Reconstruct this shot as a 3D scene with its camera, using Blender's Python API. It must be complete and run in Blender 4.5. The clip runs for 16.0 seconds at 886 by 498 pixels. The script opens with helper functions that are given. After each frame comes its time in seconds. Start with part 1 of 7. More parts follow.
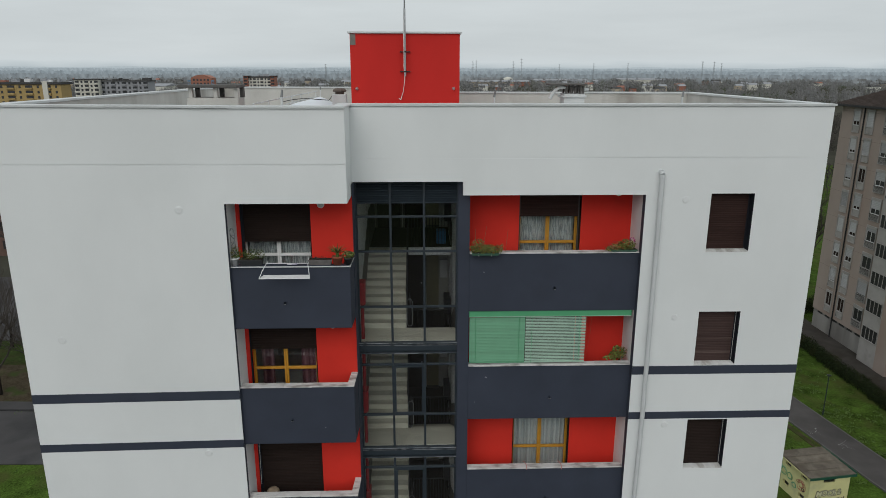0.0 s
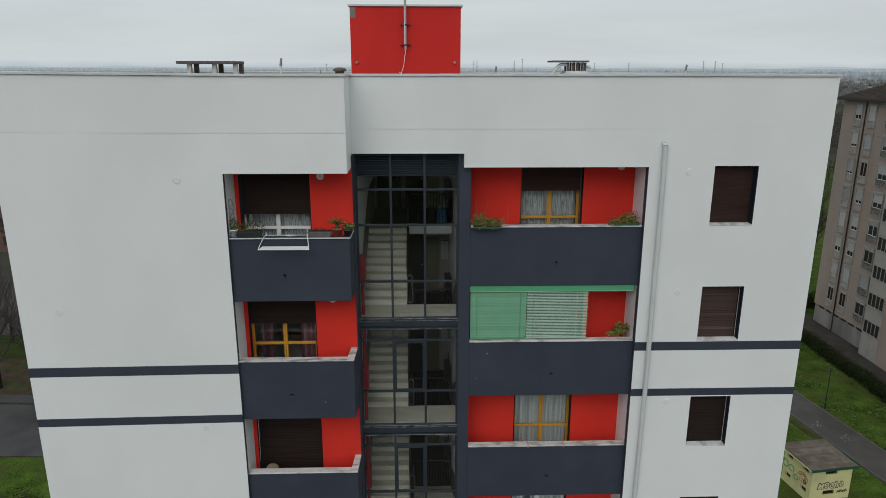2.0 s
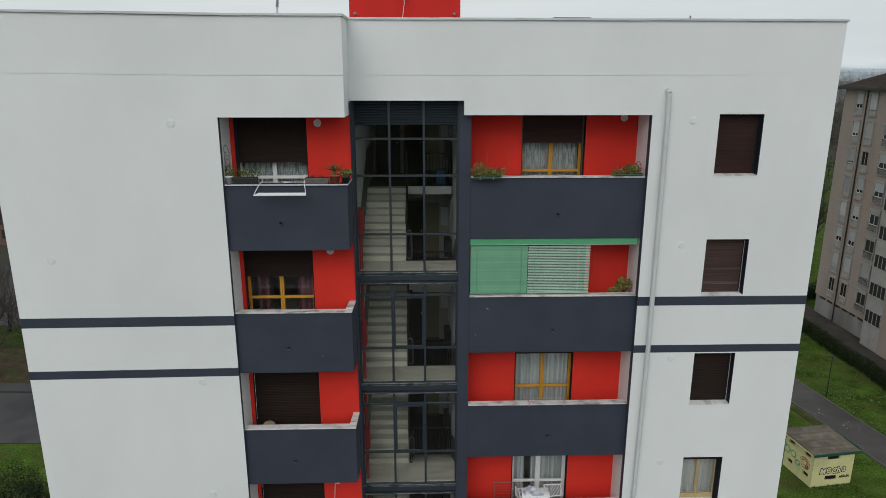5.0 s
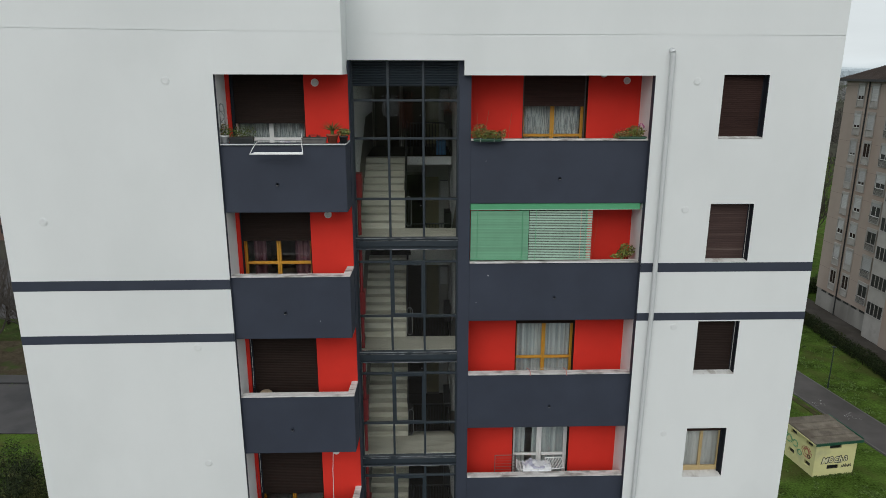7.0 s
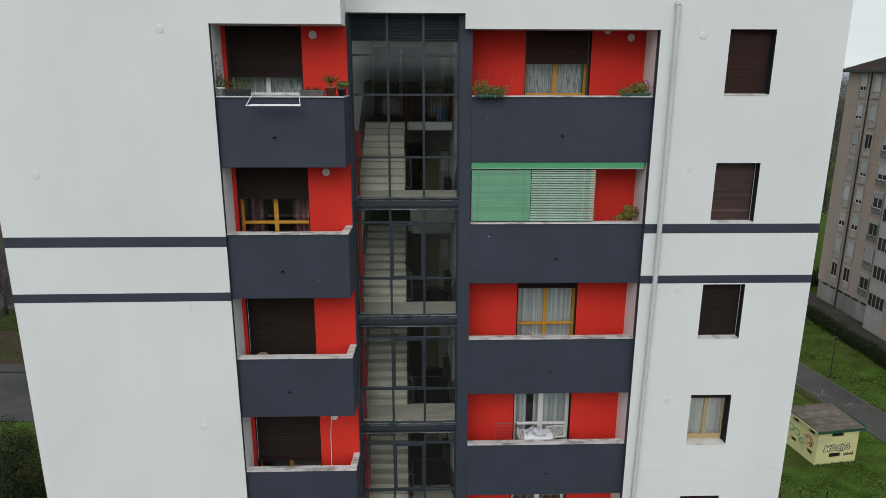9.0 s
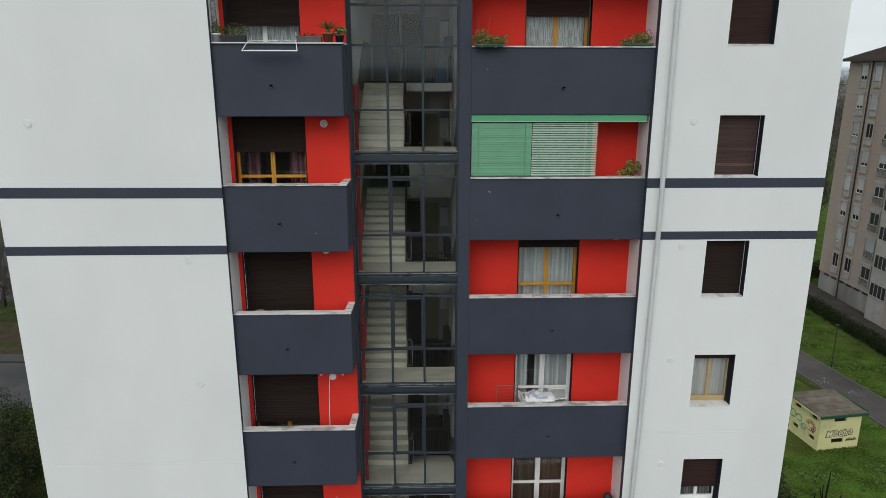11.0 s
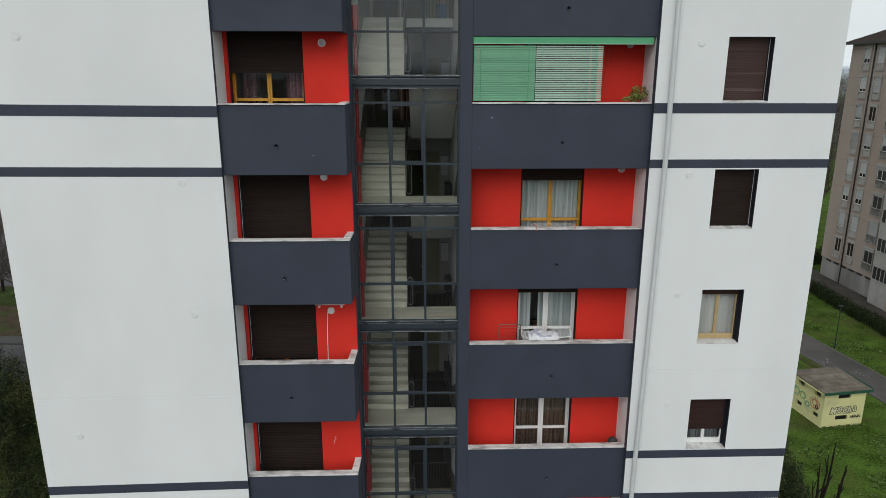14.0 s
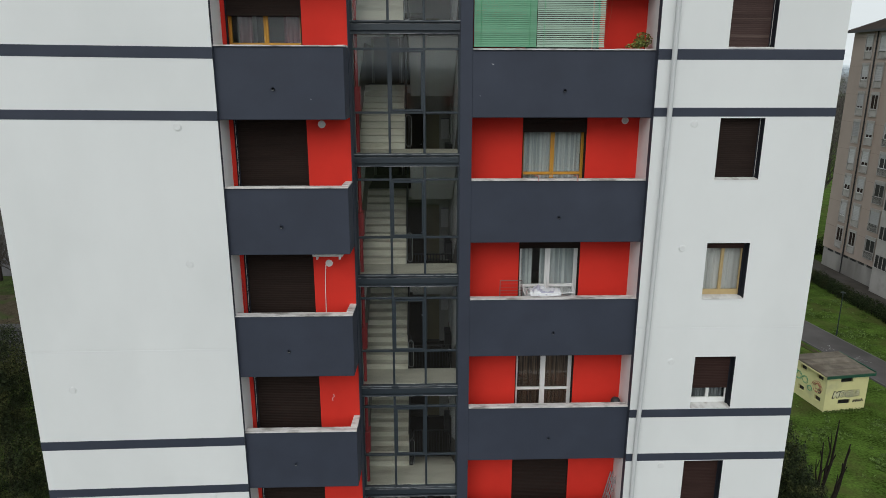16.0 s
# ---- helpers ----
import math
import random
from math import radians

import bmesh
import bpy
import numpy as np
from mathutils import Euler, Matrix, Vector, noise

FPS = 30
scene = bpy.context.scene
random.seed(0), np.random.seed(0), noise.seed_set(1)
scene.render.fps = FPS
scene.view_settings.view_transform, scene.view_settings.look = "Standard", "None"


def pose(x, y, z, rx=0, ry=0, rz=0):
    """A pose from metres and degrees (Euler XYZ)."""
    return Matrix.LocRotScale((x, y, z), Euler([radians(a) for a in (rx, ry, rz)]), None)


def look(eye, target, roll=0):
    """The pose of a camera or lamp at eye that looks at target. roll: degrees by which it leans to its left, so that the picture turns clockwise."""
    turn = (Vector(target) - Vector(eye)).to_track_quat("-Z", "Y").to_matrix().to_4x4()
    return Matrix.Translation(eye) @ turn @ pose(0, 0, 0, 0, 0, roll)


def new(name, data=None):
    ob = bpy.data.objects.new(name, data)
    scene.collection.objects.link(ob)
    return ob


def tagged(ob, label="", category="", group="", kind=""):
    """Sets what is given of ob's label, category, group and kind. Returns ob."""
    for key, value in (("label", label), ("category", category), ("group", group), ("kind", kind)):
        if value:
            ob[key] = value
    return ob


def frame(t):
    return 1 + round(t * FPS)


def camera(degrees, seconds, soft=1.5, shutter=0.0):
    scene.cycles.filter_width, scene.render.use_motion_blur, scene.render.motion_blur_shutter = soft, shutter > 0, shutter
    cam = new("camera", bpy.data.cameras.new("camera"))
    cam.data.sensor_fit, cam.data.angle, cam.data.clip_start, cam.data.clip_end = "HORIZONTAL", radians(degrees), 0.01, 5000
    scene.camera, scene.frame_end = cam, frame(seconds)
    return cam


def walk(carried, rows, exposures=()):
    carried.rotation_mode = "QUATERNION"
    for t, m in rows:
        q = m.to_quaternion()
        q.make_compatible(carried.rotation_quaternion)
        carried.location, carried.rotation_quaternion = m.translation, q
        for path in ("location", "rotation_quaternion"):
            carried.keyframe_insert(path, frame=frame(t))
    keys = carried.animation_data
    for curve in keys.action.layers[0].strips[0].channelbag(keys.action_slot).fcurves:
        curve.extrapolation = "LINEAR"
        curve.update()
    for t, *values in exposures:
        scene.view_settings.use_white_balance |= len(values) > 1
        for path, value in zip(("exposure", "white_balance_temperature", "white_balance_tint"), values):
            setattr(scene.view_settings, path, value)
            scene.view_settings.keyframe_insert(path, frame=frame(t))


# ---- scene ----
cam = camera(66.8, 16.0, soft=0.5)
PATH = [
    (0, (-0.024, -0.514, 30.842), (0.038, 1.417, 30.325), 0.1),
    (0.5, (-0.016, -0.513, 30.684), (0.046, 1.418, 30.166), 0.1),
    (1, (-0.014, -0.514, 30.517), (0.047, 1.417, 30.0), 0.1),
    (1.5, (-0.018, -0.527, 30.349), (0.043, 1.404, 29.832), 0.1),
    (2, (-0.026, -0.526, 30.173), (0.034, 1.405, 29.656), 0.1),
    (2.5, (-0.033, -0.515, 29.997), (0.027, 1.416, 29.48), 0.1),
    (3, (-0.034, -0.531, 29.81), (0.027, 1.4, 29.294), 0.1),
    (3.5, (-0.023, -0.533, 29.614), (0.038, 1.398, 29.098), 0.1),
    (4, (-0.021, -0.547, 29.398), (0.039, 1.384, 28.882), 0.1),
    (6.5, (-0.017, -0.515, 28.267), (0.045, 1.416, 27.751), 0.1),
    (7, (-0.014, -0.498, 28.046), (0.047, 1.433, 27.53), 0.1),
    (7.5, (-0.011, -0.49, 27.811), (0.05, 1.442, 27.294), 0.1),
    (8, (-0.008, -0.475, 27.568), (0.053, 1.456, 27.051), 0.1),
    (8.5, (-0.013, -0.468, 27.307), (0.048, 1.463, 26.79), 0.2),
    (9, (-0.017, -0.448, 27.04), (0.044, 1.483, 26.523), 0.2),
    (11.5, (-0.007, -0.503, 25.639), (0.054, 1.429, 25.123), 0.1),
    (12, (-0.008, -0.523, 25.354), (0.053, 1.409, 24.838), 0.1),
    (12.5, (-0.001, -0.54, 25.061), (0.06, 1.391, 24.545), 0.1),
    (13, (-0.017, -0.544, 24.766), (0.044, 1.388, 24.25), 0.1),
    (13.5, (-0.023, -0.522, 24.468), (0.038, 1.41, 23.952), 0.1),
    (14, (-0.036, -0.502, 24.171), (0.025, 1.429, 23.654), 0.1),
    (14.5, (-0.041, -0.475, 23.872), (0.02, 1.456, 23.355), 0.1),
    (15, (-0.043, -0.475, 23.568), (0.019, 1.456, 23.051), 0.1),
    (15.5, (-0.046, -0.49, 23.272), (0.016, 1.441, 22.755), 0.1),
    (16, (-0.038, -0.506, 22.97), (0.023, 1.424, 22.452), 0.1),
]
walk(cam, [(t, look(eye, target, roll)) for t, eye, target, roll in PATH],
     exposures=((0, -0.14), (2.5, -0.14), (4, -0.09), (6.5, 0.14), (9, 0.20), (11.5, 0.23), (16, 0.24)))

# ---- daylight: an overcast winter sky ----
world = bpy.data.worlds.new("world")
scene.world = world
world.use_nodes = True
wn, wl = world.node_tree.nodes, world.node_tree.links
wn.clear()
w_out = wn.new("ShaderNodeOutputWorld")
w_bg = wn.new("ShaderNodeBackground")
w_sky = wn.new("ShaderNodeTexSky")
w_sky.sky_type = "NISHITA"
w_sky.sun_disc = False
w_sky.sun_elevation = radians(38)
w_sky.sun_rotation = radians(160)
w_sky.air_density, w_sky.dust_density = 1.0, 4.0
w_hsv = wn.new("ShaderNodeHueSaturation")
w_hsv.inputs["Saturation"].default_value = 0.25
w_tc = wn.new("ShaderNodeTexCoord")
w_map = wn.new("ShaderNodeMapping")
w_map.inputs["Scale"].default_value = (1.2, 1.2, 9.0)
w_cloud = wn.new("ShaderNodeTexNoise")
w_cloud.inputs["Scale"].default_value = 2.2
w_cloud.inputs["Detail"].default_value = 6.0
w_cloud.inputs["Roughness"].default_value = 0.55
w_ramp = wn.new("ShaderNodeValToRGB")
w_ramp.color_ramp.elements[0].position, w_ramp.color_ramp.elements[0].color = 0.30, (6.6, 7.15, 7.35, 1)
w_ramp.color_ramp.elements[1].position, w_ramp.color_ramp.elements[1].color = 0.72, (7.55, 8.15, 8.35, 1)
w_mix = wn.new("ShaderNodeMix")
w_mix.data_type = "RGBA"
w_mix.inputs["Factor"].default_value = 0.88
w_bg.inputs["Strength"].default_value = 0.10
wl.new(w_sky.outputs["Color"], w_hsv.inputs["Color"])
wl.new(w_tc.outputs["Generated"], w_map.inputs["Vector"])
wl.new(w_map.outputs["Vector"], w_cloud.inputs["Vector"])
wl.new(w_cloud.outputs["Fac"], w_ramp.inputs["Fac"])
wl.new(w_hsv.outputs["Color"], w_mix.inputs["A"])
wl.new(w_ramp.outputs["Color"], w_mix.inputs["B"])
wl.new(w_mix.outputs["Result"], w_bg.inputs["Color"])
wl.new(w_bg.outputs["Background"], w_out.inputs["Surface"])

sun_data = bpy.data.lights.new("sun", "SUN")
sun_data.energy, sun_data.angle, sun_data.color = 0.9, radians(40), (1.0, 0.97, 0.93)
sun = new("sun", sun_data)
sun.matrix_world = look((-20, -40, 60), (0, 15, 15))

# ---- helpers of this scene ----
ORIGIN = {}


def bx(bm, x0, x1, y0, y1, z0, z1):
    """A box added to bm."""
    v = [bm.verts.new(p) for p in ((x0, y0, z0), (x1, y0, z0), (x1, y1, z0), (x0, y1, z0), (x0, y0, z1), (x1, y0, z1), (x1, y1, z1), (x0, y1, z1))]
    for f in ((3, 2, 1, 0), (4, 5, 6, 7), (0, 1, 5, 4), (1, 2, 6, 5), (2, 3, 7, 6), (3, 0, 4, 7)):
        bm.faces.new([v[i] for i in f])


def cyl(bm, p0, p1, r0, r1=None, seg=8, caps=True):
    """A tapered cylinder from p0 to p1 added to bm."""
    p0, p1 = Vector(p0), Vector(p1)
    r1 = r0 if r1 is None else r1
    q = (p1 - p0).to_track_quat("Z", "Y")
    rings = []
    for p, r in ((p0, r0), (p1, r1)):
        rings.append([bm.verts.new(p + q @ Vector((r * math.cos(2 * math.pi * i / seg), r * math.sin(2 * math.pi * i / seg), 0))) for i in range(seg)])
    for i in range(seg):
        j = (i + 1) % seg
        f = bm.faces.new((rings[0][i], rings[0][j], rings[1][j], rings[1][i]))
        f.smooth = seg > 6
    if caps:
        bm.faces.new([bm.verts.new(v.co) for v in rings[0][::-1]])
        bm.faces.new([bm.verts.new(v.co) for v in rings[1]])


def tube(bm, pts, r, seg=6):
    for a, b in zip(pts[:-1], pts[1:]):
        cyl(bm, a, b, r, r, seg)


def lathe(bm, c, profile, seg=16):
    """A turned shape about the upright axis through c; profile: (radius, height) rows."""
    rings = [[bm.verts.new((c[0] + r * math.cos(2 * math.pi * i / seg), c[1] + r * math.sin(2 * math.pi * i / seg), c[2] + h)) for i in range(seg)] for r, h in profile]
    for a, b in zip(rings[:-1], rings[1:]):
        for i in range(seg):
            j = (i + 1) % seg
            bm.faces.new((a[i], a[j], b[j], b[i])).smooth = True
    bm.faces.new(rings[0][::-1])
    bm.faces.new(rings[-1])


def finish(ob_name, bm, material, bevel=0.0):
    if bevel:
        bmesh.ops.bevel(bm, geom=bm.edges[:], offset=bevel, segments=1, affect="EDGES", clamp_overlap=True)
    me = bpy.data.meshes.new(ob_name)
    bm.to_mesh(me)
    bm.free()
    me.materials.append(material)
    return me


def thing(name, base, label="", category="", group="", kind=""):
    """An Empty at base that will hold the parts of one thing."""
    ob = new(name)
    ob.location = base
    ob.empty_display_size = 0.1
    ORIGIN[ob] = Vector(base)
    return tagged(ob, label, category, group, kind)


def part(name, bm, material, parent, label="", bevel=0.0, kind=""):
    """One mesh, given in world metres, under a thing or under a part."""
    o = ORIGIN[parent]
    bmesh.ops.translate(bm, verts=bm.verts[:], vec=-o)
    ob = new(name, finish(name, bm, material, bevel))
    ob.parent = parent
    ORIGIN[ob] = o
    return tagged(ob, label, "", "", kind)


def solo(name, bm, material, label="", category="", group="", kind="", bevel=0.0, base=(0, 0, 0)):
    """One mesh that is a thing by itself."""
    bmesh.ops.translate(bm, verts=bm.verts[:], vec=-Vector(base))
    ob = new(name, finish(name, bm, material, bevel))
    ob.location = base
    ORIGIN[ob] = Vector(base)
    return tagged(ob, label, category, group, kind)


def prism(bm, plan, z0, z1):
    """An upright block over the corners of plan, given anticlockwise from above."""
    lo, hi = [bm.verts.new((x, y, z0)) for x, y in plan], [bm.verts.new((x, y, z1)) for x, y in plan]
    bm.faces.new(lo[::-1])
    bm.faces.new(hi)
    for i in range(len(plan)):
        j = (i + 1) % len(plan)
        bm.faces.new((lo[i], lo[j], hi[j], hi[i]))


def box_bm(*a):
    bm = bmesh.new()
    bx(bm, *a)
    return bm


def raw(name, verts, faces, material):
    me = bpy.data.meshes.new(name)
    me.from_pydata(verts, [], faces)
    me.materials.append(material)
    return me


# ---- materials ----
def mat(name, base, rough=0.8, var=0.12, scale=2.0, fine=40.0, bump=0.15, metal=0.0, stretch=(1, 1, 1), tint=None, tint_at=(0.55, 0.75), rand=0.0, island=False, spec=0.5, fw=0.35):
    """A surface with colour that varies at two scales, fine relief, and stains of the colour tint."""
    m = bpy.data.materials.new(name)
    m.use_nodes = True
    n, l = m.node_tree.nodes, m.node_tree.links
    p = n["Principled BSDF"]
    p.inputs["Roughness"].default_value, p.inputs["Metallic"].default_value = rough, metal
    p.inputs["Specular IOR Level"].default_value = spec
    geo = n.new("ShaderNodeNewGeometry")
    mp = n.new("ShaderNodeMapping")
    mp.inputs["Scale"].default_value = stretch
    l.new(geo.outputs["Position"], mp.inputs["Vector"])
    big, small = n.new("ShaderNodeTexNoise"), n.new("ShaderNodeTexNoise")
    big.inputs["Scale"].default_value, big.inputs["Detail"].default_value = scale, 5
    small.inputs["Scale"].default_value, small.inputs["Detail"].default_value = fine, 3
    l.new(mp.outputs["Vector"], big.inputs["Vector"])
    l.new(geo.outputs["Position"], small.inputs["Vector"])
    add = n.new("ShaderNodeMath")
    add.operation = "MULTIPLY_ADD"
    add.inputs[1].default_value = fw
    l.new(small.outputs["Fac"], add.inputs[0])
    l.new(big.outputs["Fac"], add.inputs[2])
    rng = n.new("ShaderNodeMapRange")
    rng.inputs["From Min"].default_value, rng.inputs["From Max"].default_value = 0.5 + 0.5 * fw - 0.22 - 0.12 * fw, 0.5 + 0.5 * fw + 0.22 + 0.12 * fw
    rng.inputs["To Min"].default_value, rng.inputs["To Max"].default_value = 1 - var, 1 + var
    l.new(add.outputs[0], rng.inputs["Value"])
    mul = n.new("ShaderNodeVectorMath")
    mul.operation = "SCALE"
    mul.inputs[0].default_value = base
    l.new(rng.outputs["Result"], mul.inputs["Scale"])
    colour = mul.outputs["Vector"]
    if tint:
        mix, ramp = n.new("ShaderNodeMix"), n.new("ShaderNodeMapRange")
        mix.data_type = "RGBA"
        ramp.inputs["From Min"].default_value, ramp.inputs["From Max"].default_value = tint_at
        spot = n.new("ShaderNodeTexNoise")
        spot.inputs["Scale"].default_value, spot.inputs["Detail"].default_value = scale * 0.6, 6
        mp2 = n.new("ShaderNodeMapping")
        mp2.inputs["Scale"].default_value, mp2.inputs["Location"].default_value = stretch, (7.3, 2.1, 4.4)
        l.new(geo.outputs["Position"], mp2.inputs["Vector"])
        l.new(mp2.outputs["Vector"], spot.inputs["Vector"])
        l.new(spot.outputs["Fac"], ramp.inputs["Value"])
        l.new(ramp.outputs["Result"], mix.inputs["Factor"])
        l.new(colour, mix.inputs["A"])
        mix.inputs["B"].default_value = (*tint, 1)
        colour = mix.outputs["Result"]
    if rand:
        oi = n.new("ShaderNodeObjectInfo")
        r2, m2 = n.new("ShaderNodeMapRange"), n.new("ShaderNodeVectorMath")
        r2.inputs["To Min"].default_value, r2.inputs["To Max"].default_value = 1 - rand, 1 + rand
        m2.operation = "SCALE"
        l.new(geo.outputs["Random Per Island"] if island else oi.outputs["Random"], r2.inputs["Value"])
        l.new(colour, m2.inputs[0])
        l.new(r2.outputs["Result"], m2.inputs["Scale"])
        colour = m2.outputs["Vector"]
    l.new(colour, p.inputs["Base Color"])
    if bump:
        b = n.new("ShaderNodeBump")
        b.inputs["Strength"].default_value, b.inputs["Distance"].default_value = bump, 0.01
        l.new(small.outputs["Fac"], b.inputs["Height"])
        l.new(b.outputs["Normal"], p.inputs["Normal"])
    return m


def glass(name, tint=(0.93, 0.96, 0.96), ior=1.5):
    m = bpy.data.materials.new(name)
    m.use_nodes = True
    n, l = m.node_tree.nodes, m.node_tree.links
    n.clear()
    out, mix = n.new("ShaderNodeOutputMaterial"), n.new("ShaderNodeMixShader")
    tr, gl, fr = n.new("ShaderNodeBsdfTransparent"), n.new("ShaderNodeBsdfGlossy"), n.new("ShaderNodeFresnel")
    tr.inputs["Color"].default_value = (*tint, 1)
    gl.inputs["Roughness"].default_value = 0.01
    fr.inputs["IOR"].default_value = ior
    l.new(fr.outputs["Fac"], mix.inputs["Fac"])
    l.new(tr.outputs["BSDF"], mix.inputs[1])
    l.new(gl.outputs["BSDF"], mix.inputs[2])
    l.new(mix.outputs["Shader"], out.inputs["Surface"])
    return m


def cloth(name, colour, stripe=None, scale=30.0, sheer=0.0, tall=0.15):
    """Woven stuff, with upright stripes if a second colour is given; sheer lets some of what lies behind show."""
    m = mat(name, colour, 0.9, 0.12, 6.0, 80.0, 0.1)
    n, l = m.node_tree.nodes, m.node_tree.links
    p = n["Principled BSDF"]
    if stripe:
        geo, mp, wv, mix = n.new("ShaderNodeNewGeometry"), n.new("ShaderNodeMapping"), n.new("ShaderNodeTexNoise"), n.new("ShaderNodeMix")
        mp.inputs["Scale"].default_value = (scale, 0.0, tall)
        mix.data_type = "RGBA"
        rm = n.new("ShaderNodeMapRange")
        rm.inputs["From Min"].default_value, rm.inputs["From Max"].default_value = 0.45, 0.55
        l.new(geo.outputs["Position"], mp.inputs["Vector"])
        l.new(mp.outputs["Vector"], wv.inputs["Vector"])
        wv.inputs["Scale"].default_value = 1.0
        l.new(wv.outputs["Fac"], rm.inputs["Value"])
        l.new(rm.outputs["Result"], mix.inputs["Factor"])
        mix.inputs["A"].default_value, mix.inputs["B"].default_value = (*colour, 1), (*stripe, 1)
        l.new(mix.outputs["Result"], p.inputs["Base Color"])
    if sheer:
        p.inputs["Alpha"].default_value = 1 - sheer
    return m


def glow(name, colour, strength=1.0):
    m = bpy.data.materials.new(name)
    m.use_nodes = True
    n, l = m.node_tree.nodes, m.node_tree.links
    n.clear()
    out, em = n.new("ShaderNodeOutputMaterial"), n.new("ShaderNodeEmission")
    em.name = "Emission"
    em.inputs["Color"].default_value, em.inputs["Strength"].default_value = (*colour, 1), strength
    l.new(em.outputs["Emission"], out.inputs["Surface"])
    return m


M_WHITE = mat("white_render", (0.742, 0.765, 0.762), 0.9, 0.035, 0.62, 120.0, 0.12, stretch=(1, 1, 0.6), tint=(0.67, 0.695, 0.69), tint_at=(0.5, 0.85))
M_REVEAL = mat("pale_render", (0.75, 0.765, 0.76), 0.9, 0.05, 1.5, 120.0, 0.12, tint=(0.64, 0.65, 0.645), tint_at=(0.55, 0.85))
M_SILL = mat("stained_stone_sill", (0.66, 0.655, 0.64), 0.8, 0.12, 5.0, 60.0, 0.1, stretch=(1.6, 0.6, 1), tint=(0.42, 0.395, 0.37), tint_at=(0.50, 0.66), rand=0.08)
M_RED = mat("red_paint", (0.645, 0.034, 0.022), 0.8, 0.06, 1.2, 120.0, 0.1, tint=(0.57, 0.029, 0.019), tint_at=(0.5, 0.8), spec=0.2)
# second, darker red for the lift house
M_RED_R = mat("darker_red_paint", (0.56, 0.027, 0.022), 0.85, 0.07, 0.9, 120.0, 0.1, stretch=(1, 1, 0.4), tint=(0.48, 0.023, 0.02), tint_at=(0.5, 0.8), spec=0.2)
M_DARK = mat("anthracite_paint", (0.029, 0.0365, 0.057), 0.72, 0.10, 1.4, 110.0, 0.12, tint=(0.036, 0.0445, 0.068), tint_at=(0.48, 0.75))
M_SHUTG = mat("dark_shutter_guide", (0.016, 0.018, 0.024), 0.7, 0.1, 3.0, 60.0, 0.04, spec=0.15)
M_GUIDE = mat("grey_brown_shutter_guide", (0.062, 0.054, 0.053), 0.6, 0.1, 3.0, 60.0, 0.04, spec=0.2)
M_LEDGE = mat("dusty_ledge", (0.24, 0.25, 0.265), 0.8, 0.4, 5.0, 30.0, 0.05, tint=(0.04, 0.048, 0.058), tint_at=(0.50, 0.58))
M_STEEL = mat("anthracite_steel", (0.024, 0.034, 0.044), 0.45, 0.10, 3.0, 60.0, 0.04)
M_MARBLE = mat("weathered_marble", (0.62, 0.61, 0.595), 0.6, 0.15, 7.0, 45.0, 0.08, stretch=(0.55, 1.3, 1.0), tint=(0.27, 0.25, 0.235), tint_at=(0.50, 0.66), rand=0.06)
M_COPING = mat("grey_sheet_metal", (0.58, 0.60, 0.60), 0.5, 0.08, 2.0, 40.0, 0.05, tint=(0.44, 0.46, 0.45), tint_at=(0.5, 0.8))
M_CONC = mat("stained_concrete", (0.50, 0.49, 0.46), 0.92, 0.16, 1.2, 40.0, 0.3, stretch=(1, 1, 0.4), tint=(0.28, 0.26, 0.23), tint_at=(0.54, 0.74))
M_CONC_D = mat("dark_concrete", (0.10, 0.095, 0.09), 0.95, 0.25, 3.0, 50.0, 0.3)
M_MEMBRANE = mat("roof_membrane", (0.40, 0.41, 0.41), 0.75, 0.14, 0.9, 30.0, 0.15, tint=(0.25, 0.25, 0.24), tint_at=(0.5, 0.75))
M_SHEET = mat("white_sheeting", (0.72, 0.76, 0.80), 0.4, 0.05, 1.5, 20.0, 0.05)
M_SHUT_D = mat("dark_brown_slats", (0.022, 0.0145, 0.012), 0.75, 0.22, 2.5, 30.0, 0.05, stretch=(0.3, 1, 4), spec=0.12)
M_SHUT_B = mat("brown_slats", (0.036, 0.0195, 0.0165), 0.75, 0.25, 2.0, 30.0, 0.05, stretch=(0.4, 1, 6), spec=0.12)
M_SHUT_L = mat("faded_brown_slats", (0.062, 0.040, 0.036), 0.7, 0.25, 2.0, 30.0, 0.05, stretch=(0.25, 1, 9), tint=(0.13, 0.095, 0.085), tint_at=(0.56, 0.74), spec=0.12)
M_OCHRE_P = mat("pale_ochre_frame", (0.47, 0.35, 0.17), 0.5, 0.10, 5.0, 40.0, 0.05)
M_OCHRE = mat("ochre_frame", (0.55, 0.27, 0.025), 0.5, 0.10, 5.0, 40.0, 0.05)
M_PVC = mat("white_frame", (0.80, 0.81, 0.80), 0.4, 0.05, 3.0, 40.0, 0.02)
M_GLASS = glass("window_glass", (0.97, 0.985, 0.98))
M_LACE = cloth("lace_curtain", (0.52, 0.55, 0.55), (0.26, 0.29, 0.30), 38.0, tall=3.2)
M_NET = cloth("net_curtain", (0.54, 0.58, 0.58), (0.35, 0.39, 0.40), 14.0)
M_NETD = cloth("grey_net_curtain", (0.20, 0.225, 0.24), (0.09, 0.105, 0.115), 24.0)
M_BROWNC = cloth("brown_striped_curtain", (0.13, 0.085, 0.055), (0.035, 0.022, 0.016), 26.0)
M_BURG = cloth("burgundy_curtain", (0.075, 0.022, 0.035), (0.16, 0.075, 0.09), 30.0)
